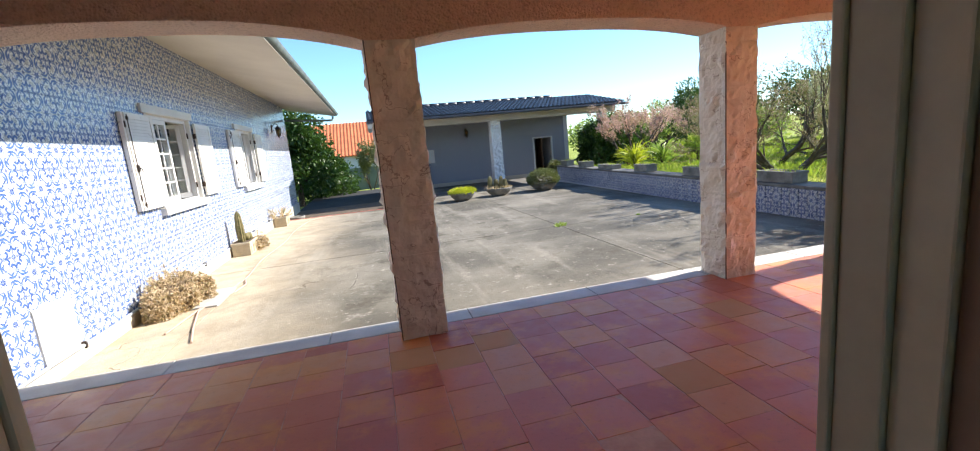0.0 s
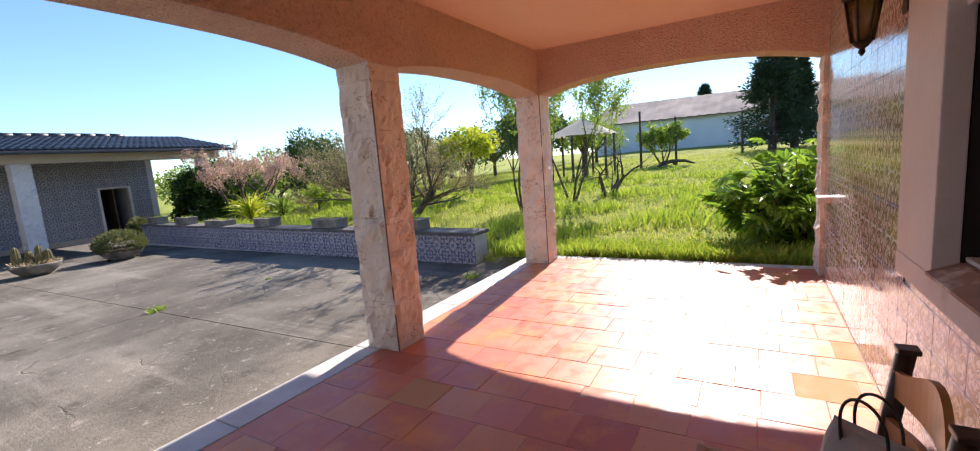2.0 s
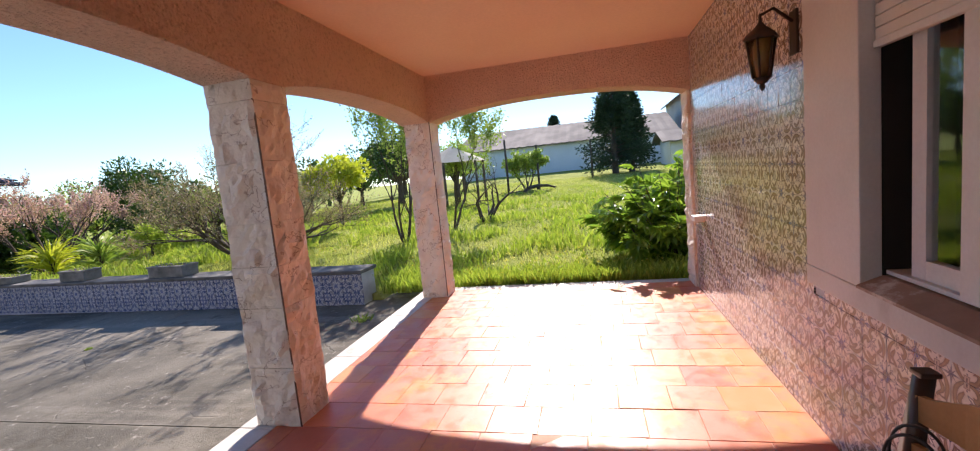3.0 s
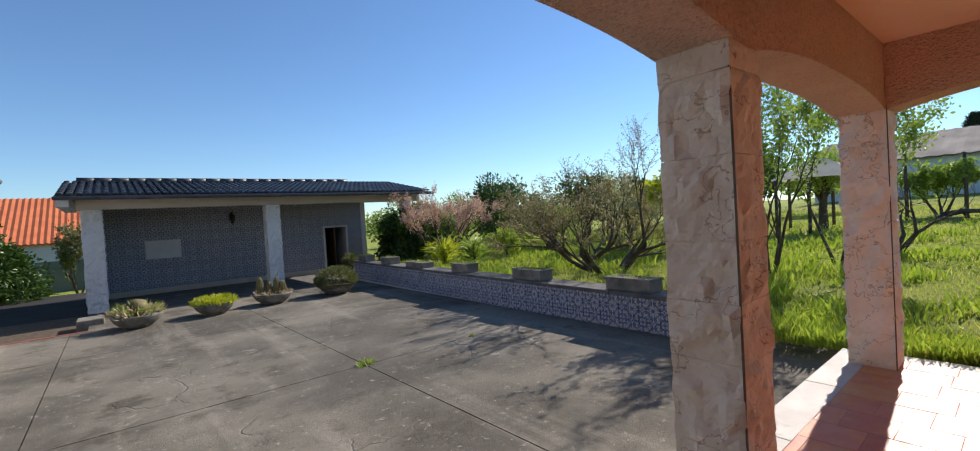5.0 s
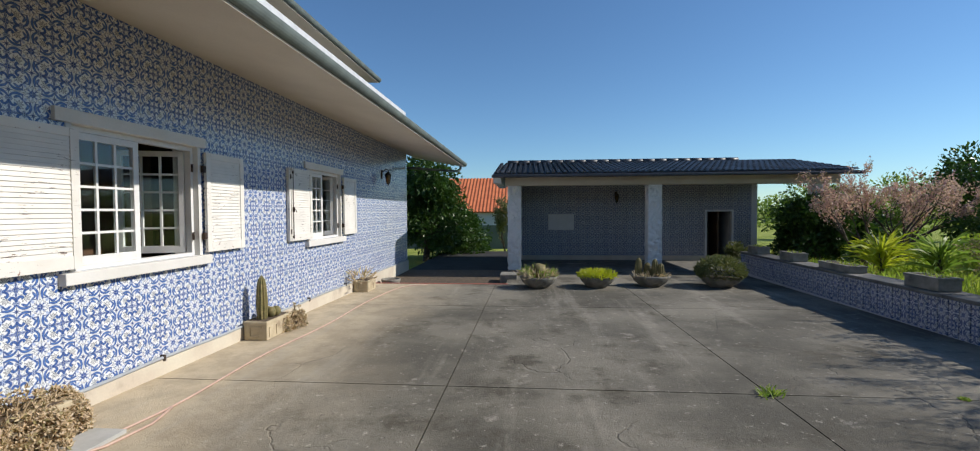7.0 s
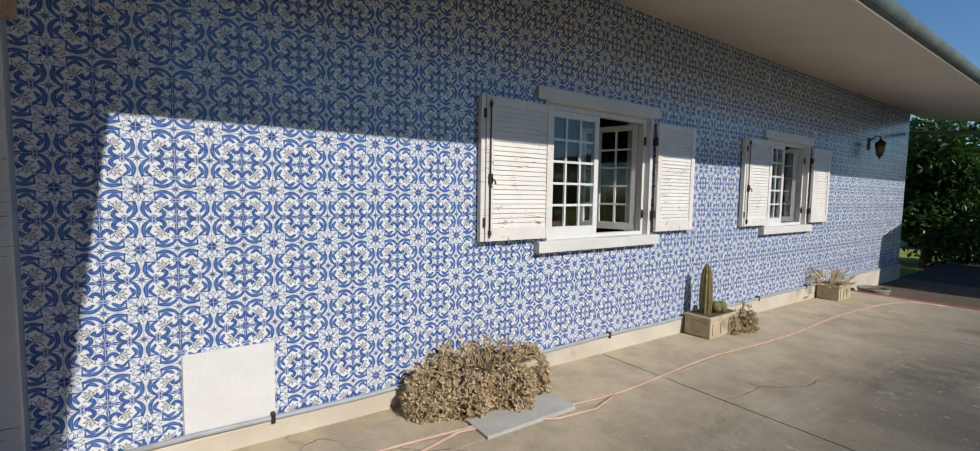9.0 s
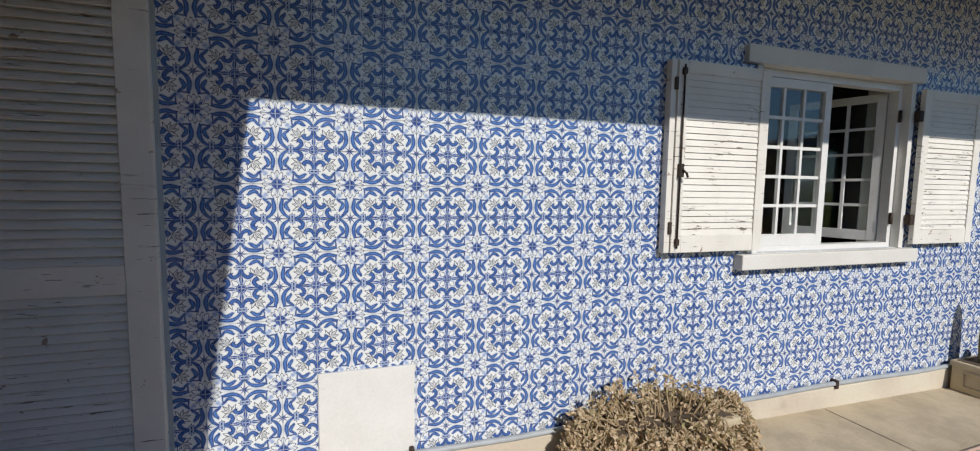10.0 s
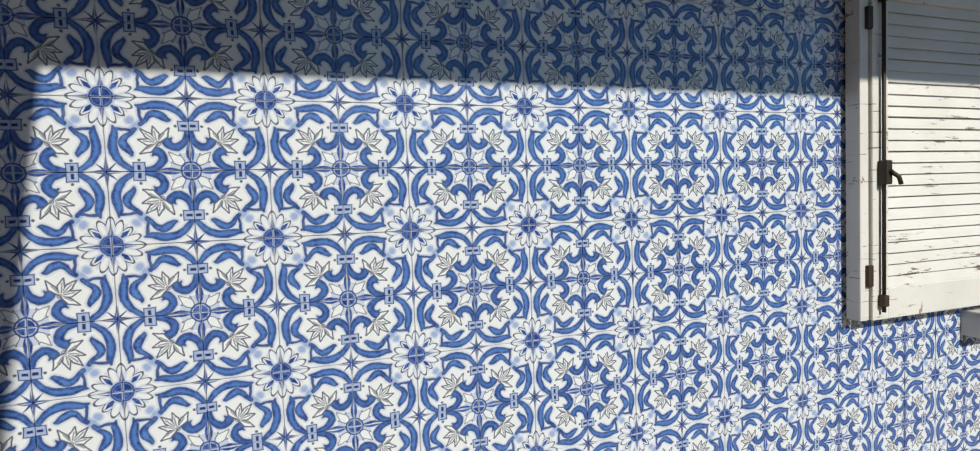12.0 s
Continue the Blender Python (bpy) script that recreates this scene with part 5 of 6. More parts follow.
tree("young_tree", gz(10.2, 5.8), 41, "slender many-stemmed young tree with fresh leaves", L_GREEN, 0.032, 4, 0.5, 1.45, 4, 0.6, 0.45, 6, (0.066, 0.036), 0.14, (2, 3), None, 0.72)
tree("young_tree", gz(11.6, 5.1), 43, "bushy young tree with bright green leaves", L_GREEN, 0.035, 3, 0.45, 1.35, 4, 0.6, 0.5, 8, (0.070, 0.040), 0.18, (2, 3), None, 0.72)
tree("bare_tree", gz(13.3, 4.62), 47, "small bare fruit tree with drooping twigs", L_BUD, 0.07, 3, 0.6, 0.75, 5, 0.8, -0.15, 0, (0.03, 0.02), 0.04, (2, 3))
tree("blossom_tree", gz(13.6, 11.2), 53, "fruit tree in white blossom", L_WHITE, 0.07, 4, 0.7, 0.85, 5, 0.65, 0.2, 4, (0.06, 0.045), 0.10, (2, 3))
tree("young_tree", gz(24.0, 4.9), 59, "thin tree with young leaves beside posts", L_GREEN, 0.06, 3, 0.5, 0.8, 4, 0.7, 0.3, 5, (0.13, 0.09), 0.2, (2, 3))
bushy("yellow_green_tree", gz(14.2, 9.75), 61, "small round tree with yellow-green leaves", L_YELLOW, (1.15, 1.15, 0.75), 1.65, 16, 2600, (0.13, 0.08), 0.08)
bushy("olive_tree", gz(15.5, 19.5), 67, "dark evergreen tree with a dense crown", L_DARK, (2.0, 2.0, 1.5), 2.0, 26, 6000, (0.14, 0.07), 0.18)
bushy("olive_tree", gz(20.5, 18.0), 71, "wide dark evergreen tree", L_DARK, (2.4, 2.4, 1.5), 2.0, 26, 5000, (0.16, 0.08), 0.18)
bushy("evergreen_tree", gz(22.0, 11.0), 73, "dense green tree in the meadow", L_DARK, (1.8, 1.8, 1.6), 2.1, 24, 4500, (0.15, 0.08), 0.16)
bushy("evergreen_tree", gz(19.5, 7.3), 79, "small leafy tree beside the pavilion", L_GREEN, (1.0, 1.0, 1.0), 1.7, 16, 1300, (0.14, 0.08), 0.16)
bushy("garden_shrub", gz(11.2, 14.2), 83, "leafy green shrub behind the garden wall", L_WEED, (0.9, 0.9, 0.6), 0.55, 14, 2200, (0.10, 0.06), 0.04, category="shrub", group="garden shrubs")
bushy("garden_shrub", gz(13.0, 16.3), 89, "dark green shrub in the meadow", L_DARK, (1.1, 1.0, 0.8), 0.8, 14, 2200, (0.11, 0.06), 0.05, category="shrub", group="garden shrubs")
# far row of trees
rnd = random.Random(9)
for k, (x, y, s) in enumerate(((30, 34, 1.3), (24, 40, 1.2), (38, 27, 1.5), (17, 46, 1.3), (46, 20, 1.6), (33, 15.5, 1.3), (12, 50, 1.2), (52, 34, 1.6), (28, 22, 0.9))):
    bushy("far_tree", gz(x, y), 100 + k, "distant dark green tree beyond the meadow", L_DARK, (2.6 * s, 2.6 * s, 1.5 * s), 1.7 * s, 18, 2200, (0.34, 0.2), 0.2, group="far trees")


for k, (x, y, s) in enumerate(((14.5, 15.0, 0.55), (18.5, 14.2, 0.7), (12.5, 20.5, 0.6), (24.5, 14.5, 0.9), (28.5, 9.5, 0.8), (11.6, 21.5, 0.75), (13.5, 25.5, 0.9), (10.9, 19.0, 0.5), (16.5, 23.5, 0.9))):
    bushy("meadow_tree", gz(x, y), 140 + k, "leafy green tree at the meadow's edge", L_DARK if k % 2 else L_GREEN, (2.4 * s, 2.4 * s, 1.6 * s), 1.9 * s, 20, 3200, (0.15, 0.08), 0.12, group="meadow trees")
r = random.Random(12)
cl = Cloud(12)
for k in range(1500):
    x, y = 6.6 + 12 * r.random() ** 1.4, r.uniform(-3, 16)
    if 4.7 < y and x < 7.8:
        continue
    q = Vector((x, y, garden_z(x, y) + r.uniform(0.08, 0.24)))
    for m in range(3):
        cl.leaf(q, 0.022, 0.018)
L_FLOWER = leaf_material("yellow_petals", (0.62, 0.50, 0.05), (0.70, 0.58, 0.10), (0.75, 0.72, 0.55))
tagged(new("wild_flowers", cl.mesh("wild_flowers", L_FLOWER)), "tiny yellow wild flowers in the meadow", "flowers", kind="stuff")


# conifers
def conifer(place, seed, height, radius, label):
    r = random.Random(seed)
    tr = holder("conifer", place, label, "tree", "conifers")
    bm, cl = bmesh.new(), Cloud(seed)
    tube(bm, [(0, 0, -0.2), (0, 0, height * 0.5), (0, 0, height)], [0.22, 0.13, 0.02], 8, cap=False)
    for k in range(190):
        f = r.random() ** 0.8
        z = height * (0.06 + 0.92 * f)
        reach = radius * (1 - f) ** 0.8 * r.uniform(0.7, 1.1) + 0.12
        a = r.uniform(0, 2 * math.pi)
        end = Vector((math.cos(a) * reach, math.sin(a) * reach, z + reach * r.uniform(-0.05, 0.25)))
        tube(bm, [(0, 0, z), end], [0.03, 0.008], 4, cap=False)
        for m in range(60):
            t = r.uniform(0.25, 1.0)
            q = Vector((0, 0, z)).lerp(end, t) + cl.way() * 0.22
            cl.leaf(q, r.uniform(0.14, 0.28), 0.09, (end - Vector((0, 0, z))).normalized() + cl.way() * 0.8)
    part("trunk", bm, M_BARK, tr)
    cloud_part("crown", cl, L_CONIFER, tr)


conifer(gz(30, 0.2), 5, 5.9, 2.3, "tall dark conifer standing in the meadow")
conifer(gz(31.6, -0.9), 6, 5.0, 1.7, "dark conifer beside a taller one")
conifer((60, 6.0, 1.5), 7, 6.6, 2.6, "distant dark conifer behind the shed")


# strap-leaved clumps
def strap_plant(place, seed, label, leaves, length, leaf, width=0.05):
    r = random.Random(seed)
    cl = Cloud(seed)
    st = holder("strap_leaf_plant", place, label, "plant", "strap plants")
    for k in range(leaves):
        a, e = r.uniform(0, 2 * math.pi), r.uniform(0.15, 1.2)
        h = Vector((0.05 * math.cos(a), 0.05 * math.sin(a), r.uniform(0, 0.45)))
        tip = h + Vector((math.cos(a) * math.cos(e), math.sin(a) * math.cos(e), math.sin(e) * 0.9 - 0.2)) * length * r.uniform(0.7, 1.1)
        cl.blade(h, tip, width)
    bm = bmesh.new()
    tube(bm, [(0, 0, -0.1), (0, 0, 0.45)], [0.06, 0.04], 8)
    part("stem", bm, M_BARK, st)
    cloud_part("leaves", cl, leaf, st)


strap_plant(gz(8.7, 14.2, 0.1), 3, "yellow-green strap-leaved plant behind the wall", 110, 0.85, L_YELLOW)
strap_plant(gz(9.3, 13.5, 0.1), 4, "green strap-leaved plant behind the wall", 110, 0.80, L_GREEN)
strap_plant((-1.4, 27.0, -0.78), 8, "spiky agave at the edge of the drive", 40, 0.8, L_DARK, 0.09)


# large lobed leaves at the end of the veranda
def fig_bush(place, seed, count, label, spread):
    r = random.Random(seed)
    fb = holder("lobed_leaf_shrub", place, label, "shrub")
    cl, bm = Cloud(seed), bmesh.new()
    for k in range(60):
        a, rr = r.uniform(0, 2 * math.pi), r.random() ** 0.5
        tip = Vector((spread[0] * rr * math.cos(a), spread[1] * rr * math.sin(a), spread[2] * (1.05 - 0.55 * rr * rr) * r.uniform(0.55, 1.0)))
        tube(bm, [(tip.x * 0.3, tip.y * 0.3, -0.1), (tip.x * 0.6, tip.y * 0.6, tip.z * 0.6), tip], [0.016, 0.011, 0.005], 5, cap=False)
        for q in range(count // 60):
            f = r.uniform(0.35, 1.0)
            c = Vector((tip.x * (0.3 + 0.7 * f), tip.y * (0.3 + 0.7 * f), tip.z * f)) + cl.way() * 0.12
            out = Vector((c.x, c.y, 0)).normalized() if c.length > 0.05 else Vector((1, 0, 0))
            d0 = (out + cl.way() * 0.8 + Vector((0, 0, 0.1))).normalized()
            nrm = (Vector((0, 0, 1)) + cl.way() * 0.5).normalized()
            side = d0.cross(nrm).normalized()
            L = r.uniform(0.17, 0.32)
            for m in range(-3, 4):
                ang = m * 0.42
                d1 = d0 * math.cos(ang) + side * math.sin(ang)
                ll = L * (1 - 0.10 * abs(m))
                i = len(cl.v)
                w = ll * 0.17
                s1 = d1.cross(nrm).normalized() * w
                dr = Vector((0, 0, -0.18 * ll))
                cl.v += [c, c + d1 * ll * 0.55 + s1, c + d1 * ll + dr, c + d1 * ll * 0.55 - s1]
                cl.f.append((i, i + 1, i + 2, i + 3))
    part("stem", bm, M_BARK, fb)
    cloud_part("foliage", cl, L_FIG, fb)


fig_bush(gz(7.85, 0.45), 17, 660, "dense shrub with large glossy lobed leaves", (1.05, 1.3, 1.45))
fig_bush(gz(9.3, -0.6), 18, 540, "tall shrub with large glossy lobed leaves", (1.3, 1.3, 1.75))


# meadow grass and weeds, nobody could count them
def meadow(name, seed, count, region, height, width, leaf, label, patch=0.0):
    r = random.Random(seed)
    cl = Cloud(seed)
    x0, x1, y0, y1 = region
    made = 0
    while made < count:
        f = r.random() ** 1.7
        x, y = x0 + (x1 - x0) * f, r.uniform(y0, y1)
        if 4.7 < y < 17.2 and x < 6.98 + 0.047 * (y - 4.7):
            continue
        if y > 16.6 and x < 10.4:
            continue
        if patch and noise.noise((x * 0.7, y * 0.7, seed)) < patch:
            continue
        z = garden_z(x, y) - 0.02
        h = height * r.uniform(0.4, 1.25) * (1 + 0.5 * noise.noise((x * 0.5, y * 0.5, 3.0)))
        a = r.uniform(0, 2 * math.pi)
        lean = r.uniform(0.1, 0.8) * h
        cl.blade((x, y, z), (x + math.cos(a) * lean, y + math.sin(a) * lean, z + h), width * r.uniform(0.6, 1.4) * (1 + 0.06 * (x - x0)))
        made += 1
    tagged(new(name, cl.mesh(name, leaf)), label, "grass", kind="stuff")


meadow("grass", 1, 120000, (6.52, 30, -6, 24), 0.105, 0.008, L_GRASS, "tall bright green meadow grass")
meadow("weeds", 2, 16000, (6.52, 18, -3, 18), 0.22, 0.024, L_WEED, "broad-leaved weeds among the meadow grass", 0.05)
meadow("edge_weeds", 3, 5000, (6.50, 7.4, 0.5, 4.6), 0.20, 0.016, L_WEED, "weeds along the veranda edge")

rw_ = random.Random(44)
cl = Cloud(44)
for k in range(260):
    x, y = 6.7 + 15 * rw_.random() ** 1.3, rw_.uniform(-3, 17)
    if y > 4.6 and x < 7.9:
        continue
    if y > 16 and x < 10.6:
        continue
    R = rw_.uniform(0.10, 0.30)
    for m in range(46):
        d = cl.way()
        q = Vector((x, y, garden_z(x, y))) + Vector((d.x * R, d.y * R, abs(d.z) * R * 0.9))
        cl.leaf(q, rw_.uniform(0.05, 0.11), 0.035, d + Vector((0, 0, 0.6)))
tagged(new("weed_clumps", cl.mesh("weed_clumps", L_WEED)), "leafy weed clumps scattered over the meadow", "weeds", kind="stuff")

# weeds in the joints of the yard
for k, (x, y, s) in enumerate(((3.25, 7.95, 0.9), (5.7, 4.5, 0.9), (4.9, 7.95, 0.35))):
    r = random.Random(k)
    cl = Cloud(k + 500)
    for m in range(60):
        a = r.uniform(0, 2 * math.pi)
        q = Vector((r.gauss(0, 0.05) * s, r.gauss(0, 0.05) * s, 0.0))
        cl.blade(q, q + Vector((math.cos(a) * 0.07 * s, math.sin(a) * 0.07 * s, r.uniform(0.02, 0.10) * s)), 0.014)
    wd = new("weed_tuft", cl.mesh("weed_tuft", L_GREEN))
    wd.location = (x, y, yard_z(x, y) - 0.005)
    tagged(wd, "small green weed growing in a concrete joint", "weed", "joint weeds")


# stone bowls with plants along the yard's end
def bowl(place, seed, radius, label):
    bw = holder("planter_bowl", place, label, "planter", "planter bowls")
    bm = bmesh.new()
    R = radius
    lathe(bm, [(R * 0.50, 0.0), (R * 0.62, 0.04), (R * 0.86, 0.12), (R, 0.22), (R * 1.02, 0.25), (R * 0.98, 0.265), (R * 0.92, 0.25), (R * 0.88, 0.22)], 28)
    part("bowl", bm, M_TROUGH, bw)
    bm = bmesh.new()
    lathe(bm, [(R * 0.86, 0.20), (R * 0.5, 0.235), (0.02, 0.24)], 20)
    part("soil", bm, M_SOIL, bw)
    return bw


def filler(parent, seed, n_leaf, radius, height, z0, leaf, size, name="foliage"):
    r = random.Random(seed)
    cl = Cloud(seed)
    for k in range(n_leaf):
        a, q = r.uniform(0, 2 * math.pi), radius * r.random() ** 0.5
        c = Vector((q * math.cos(a), q * math.sin(a), z0 + height * r.random() * (1 - 0.5 * (q / radius) ** 2)))
        cl.leaf(c, size[0] * r.uniform(0.6, 1.3), size[1], Vector((math.cos(a), math.sin(a), 0.8)) + cl.way() * 0.7)
    cloud_part(name, cl, leaf, parent)


def cactus_column(bm, x, y, z, h, r0, ribs=11):
    rings = []
    for k in range(12):
        f = k / 11
        rr = r0 * (0.80 + 0.25 * math.sin(math.pi * min(1, f * 1.1 + 0.12))) * (1.0 if f < 0.9 else max(0.15, (1 - f) * 8))
        rings.append([bm.verts.new((x + rr * (1 + 0.10 * (-1) ** q) * math.cos(math.pi * q / ribs), y + rr * (1 + 0.10 * (-1) ** q) * math.sin(math.pi * q / ribs), z + h * f)) for q in range(2 * ribs)])
    for a, b in zip(rings, rings[1:]):
        for q in range(2 * ribs):
            bm.faces.new((a[q], a[(q + 1) % (2 * ribs)], b[(q + 1) % (2 * ribs)], b[q]))
    bm.faces.new(rings[-1])


def yz(x, y):
    return (x, y, yard_z(x, y))


b1 = bowl(yz(1.27, 14.15), 1, 0.42, "weathered stone bowl with a round cactus")
bm = bmesh.new()
lathe(bm, [(0.05, 0.2), (0.16, 0.28), (0.19, 0.40), (0.15, 0.52), (0.03, 0.56)], 22)
part("round_cactus", bm, L_CACTUS, b1)
filler(b1, 2, 260, 0.42, 0.18, 0.22, L_DRY, (0.18, 0.02))
filler(b1, 12, 120, 0.36, 0.2, 0.22, L_GREEN, (0.22, 0.025), "grass_tuft")
b2 = bowl(yz(2.62, 14.28), 3, 0.40, "weathered stone bowl full of low yellow-green succulents")
filler(b2, 4, 900, 0.42, 0.20, 0.21, L_YELLOW, (0.09, 0.03))
b3 = bowl(yz(3.88, 14.5), 5, 0.43, "weathered stone bowl with four column cacti")
for x, y, h in ((-0.26, 0.05, 0.46), (-0.04, 0.12, 0.34), (0.10, 0.0, 0.44), (0.22, -0.05, 0.34)):
    bm = bmesh.new()
    cactus_column(bm, x, y, 0.2, h, 0.075)
    part("cactus", bm, L_CACTUS, b3)
filler(b3, 6, 260, 0.42, 0.10, 0.21, L_DRY, (0.10, 0.025))
b4 = bowl(yz(5.45, 14.5), 7, 0.45, "weathered stone bowl with an overflowing green bush")
cl = Cloud(8)
for k in range(3200):
    d = cl.way()
    cl.leaf(Vector((d.x * 0.5, d.y * 0.5, 0.36 + d.z * (0.32 if d.z > 0 else 0.2))) * cl.r.uniform(0.75, 1.04), 0.085, 0.03, d + cl.way() * 0.7)
cloud_part("foliage", cl, L_OLIVE, b4, "muted olive-green round bush")

# cream planters at the foot of the house wall
M_PLANTER = paint("cream_cast_planter", (0.58, 0.49, 0.33), (0.47, 0.38, 0.25), 6, 0.85, 60, 0.5, 0.005, (0.30, 0.23, 0.15), (0.58, 0.7), local=True)


def planter(x, y, length, label, rot=0):
    pl = holder("planter_box", yz(x, y), label, "planter", "wall planters")
    part("box", boxes((-0.16, 0.16, 0, length, 0.0, 0.235), bevel=0.012), M_PLANTER, pl)
    part("rim", boxes((-0.17, 0.17, -0.012, length + 0.012, 0.205, 0.252), bevel=0.012), M_PLANTER, pl)
    for a, b, c, d in ((-0.09, 0.09, 0.165, 0.185), (-0.09, -0.07, 0.06, 0.165), (-0.07, 0.04, 0.04, 0.06)):
        part("relief", boxes((a, b, -0.012, 0.002, c, d), bevel=0.003), M_PLANTER, pl)
    nb = max(2, int(length / 0.16))
    for k in range(nb):
        yy = 0.05 + k * (length - 0.1) / nb
        part("relief", boxes((0.158, 0.170, yy, yy + 0.02, 0.04, 0.17), bevel=0.003), M_PLANTER, pl)
        part("relief", boxes((0.158, 0.170, yy + 0.02, yy + 0.09, 0.15, 0.17), bevel=0.003), M_PLANTER, pl)
    part("soil", boxes((-0.14, 0.14, 0.02, length - 0.02, 0.23, 0.256)), M_SOIL, pl)
    return pl


def dry_clump(name, place, seed, radii, count, label, leaf=None):
    """A tangle of dry curling stems ending in rosettes."""
    r = random.Random(seed)
    dc = holder(name, place, label, "succulent", "dry succulents")
    bm, cl = bmesh.new(), Cloud(seed)
    for k in range(count):
        a, e = r.uniform(0, 2 * math.pi), r.random()
        q = Vector((radii[0] * math.cos(a) * r.random() ** 0.4, radii[1] * math.sin(a) * r.random() ** 0.4, radii[2] * r.uniform(0.0, 1.0)))
        q.z = max(0.02, q.z * (1.1 - 0.7 * ((q.x / radii[0]) ** 2 + (q.y / radii[1]) ** 2)))
        lump = 0.78 + 0.55 * noise.noise((q.x * 5 + seed, q.y * 5, 1.0))
        q = Vector((q.x * lump, q.y * (0.9 + 0.2 * lump), max(0.02, q.z * lump)))
        root = Vector((q.x * 0.35, q.y * 0.7, radii[2] * 0.55 * r.random()))
        mid = root.lerp(q, 0.6) + Vector((0, 0, 0.06)) + cl.way() * 0.03
        if k % 2 == 0:
            tube(bm, [root, mid, q], [0.006, 0.005, 0.004], 4, cap=False)
        for m in range(8):
            d = cl.way()
            d.z += 0.4
            cl.leaf(q, r.uniform(0.024, 0.050), 0.018, d)
    part("stem_tangle", bm, M_DRYSTEM, dc, "curling dry stems")
    cloud_part("foliage", cl, leaf or L_DRY, dc)
    return dc


M_DRYSTEM = paint("dry_stem", (0.40, 0.30, 0.18), (0.28, 0.20, 0.11), 30, 0.9)
tr0 = planter(-2.60, 5.92, 0.85, "cream cast planter overgrown by dry succulents")
dry_clump("dry_succulent", yz(-2.55, 6.34), 21, (0.36, 0.62, 0.47), 3300, "large tangle of dry brown succulents hanging over a planter")
p1 = planter(-2.59, 9.38, 0.62, "cream relief planter with a tall cactus")
bm = bmesh.new()
cactus_column(bm, 0.0, 0.16, 0.25, 0.60, 0.066)
part("cactus", bm, L_CACTUS, p1, "tall brown-green column cactus")
for k, (x, y) in enumerate(((0.05, 0.30), (-0.04, 0.34), (0.08, 0.37))):
    bm = bmesh.new()
    lathe(bm, [(0.02, 0.24), (0.06, 0.29), (0.065, 0.34), (0.04, 0.385), (0.008, 0.395)], 14, (x, y, 0))
    part("small_cactus", bm, L_CACTUS, p1)
dry_clump("dry_succulent", yz(-2.50, 10.05), 22, (0.24, 0.28, 0.36), 380, "dry brown succulents spilling out of a planter")
p2 = planter(-2.60, 13.25, 0.52, "cream relief planter with dry aloes")
filler(p2, 31, 90, 0.24, 0.2, 0.24, L_DRY, (0.26, 0.03))
bowl((-2.45, 14.95, -0.5), 9, 0.24, "small dark stone pot on the lower drive")

# stone troughs on the garden wall
def trough(v, length, seed, label, height=0.19, depth=0.30):
    q = GW_M @ Vector((0.17, v, 0.318))
    th = holder("stone_trough", q, label, "planter", "wall troughs")
    th.rotation_euler = (0, 0, math.atan2(gw_dir.y, gw_dir.x) - math.pi / 2)
    bm = bmesh.new()
    box(bm, -depth / 2, depth / 2, 0, length, 0, height - 0.03, bevel=0.015)
    for row in ((-depth / 2 - 0.01, -depth / 2 + 0.04, -0.01, length + 0.01), (depth / 2 - 0.04, depth / 2 + 0.01, -0.01, length + 0.01), (-depth / 2 + 0.04, depth / 2 - 0.04, -0.01, 0.04), (-depth / 2 + 0.04, depth / 2 - 0.04, length - 0.04, length + 0.01)):
        box(bm, *row, height - 0.035, height, bevel=0.006)
    part("trough", bm, M_TROUGH, th)
    part("soil", boxes((-depth / 2 + 0.04, depth / 2 - 0.04, 0.04, length - 0.04, height - 0.03, height - 0.012)), M_SOIL, th)
    r = random.Random(seed)
    cl = Cloud(seed)
    for k in range(40):
        c = Vector((r.uniform(-0.1, 0.1), r.uniform(0.06, length - 0.06), height - 0.02))
        cl.blade(c, c + Vector((r.uniform(-0.06, 0.06), r.uniform(-0.06, 0.06), r.uniform(0.02, 0.09))), 0.012)
    tagged(cloud_part("weeds", cl, L_WEED, th), kind="stuff")


for k, (v, ln) in enumerate(((1.15, 0.75), (3.3, 0.75), (5.55, 0.62), (7.45, 0.95), (9.35, 0.62), (11.1, 0.6))):
    trough(v, ln, 60 + k, "mossy grey stone trough standing on the garden wall", 0.13 if k == 3 else 0.19)

# vine on the garage's end column
bushy("vine", (9.2, 17.45, -0.4), 91, "dense dark green vine covering the garage's end column", L_DARK, (0.95, 0.65, 1.85), 0.95, 50, 11000, (0.12, 0.08), 0.06, category="vine", group="vines")
bushy("shrub", (8.0, 19.6, -0.33), 93, "green shrub beside the garage door", L_OLIVE, (0.45, 0.4, 0.35), 0.4, 10, 900, (0.10, 0.06), 0.03, category="shrub", group="garden shrubs")
# big tree and bush beside the drive
bushy("orange_tree", (-3.6, 24.0, -0.75), 97, "large dense dark green orange tree", L_DARK, (1.75, 1.75, 3.0), 1.95, 80, 17000, (0.21, 0.10), 0.16)
bushy("orange_tree", (-2.6, 25.8, -0.75), 98, "dense dark green orange tree beside the drive", L_DARK, (1.6, 1.5, 1.9), 0.9, 45, 9000, (0.20, 0.10), 0.14)
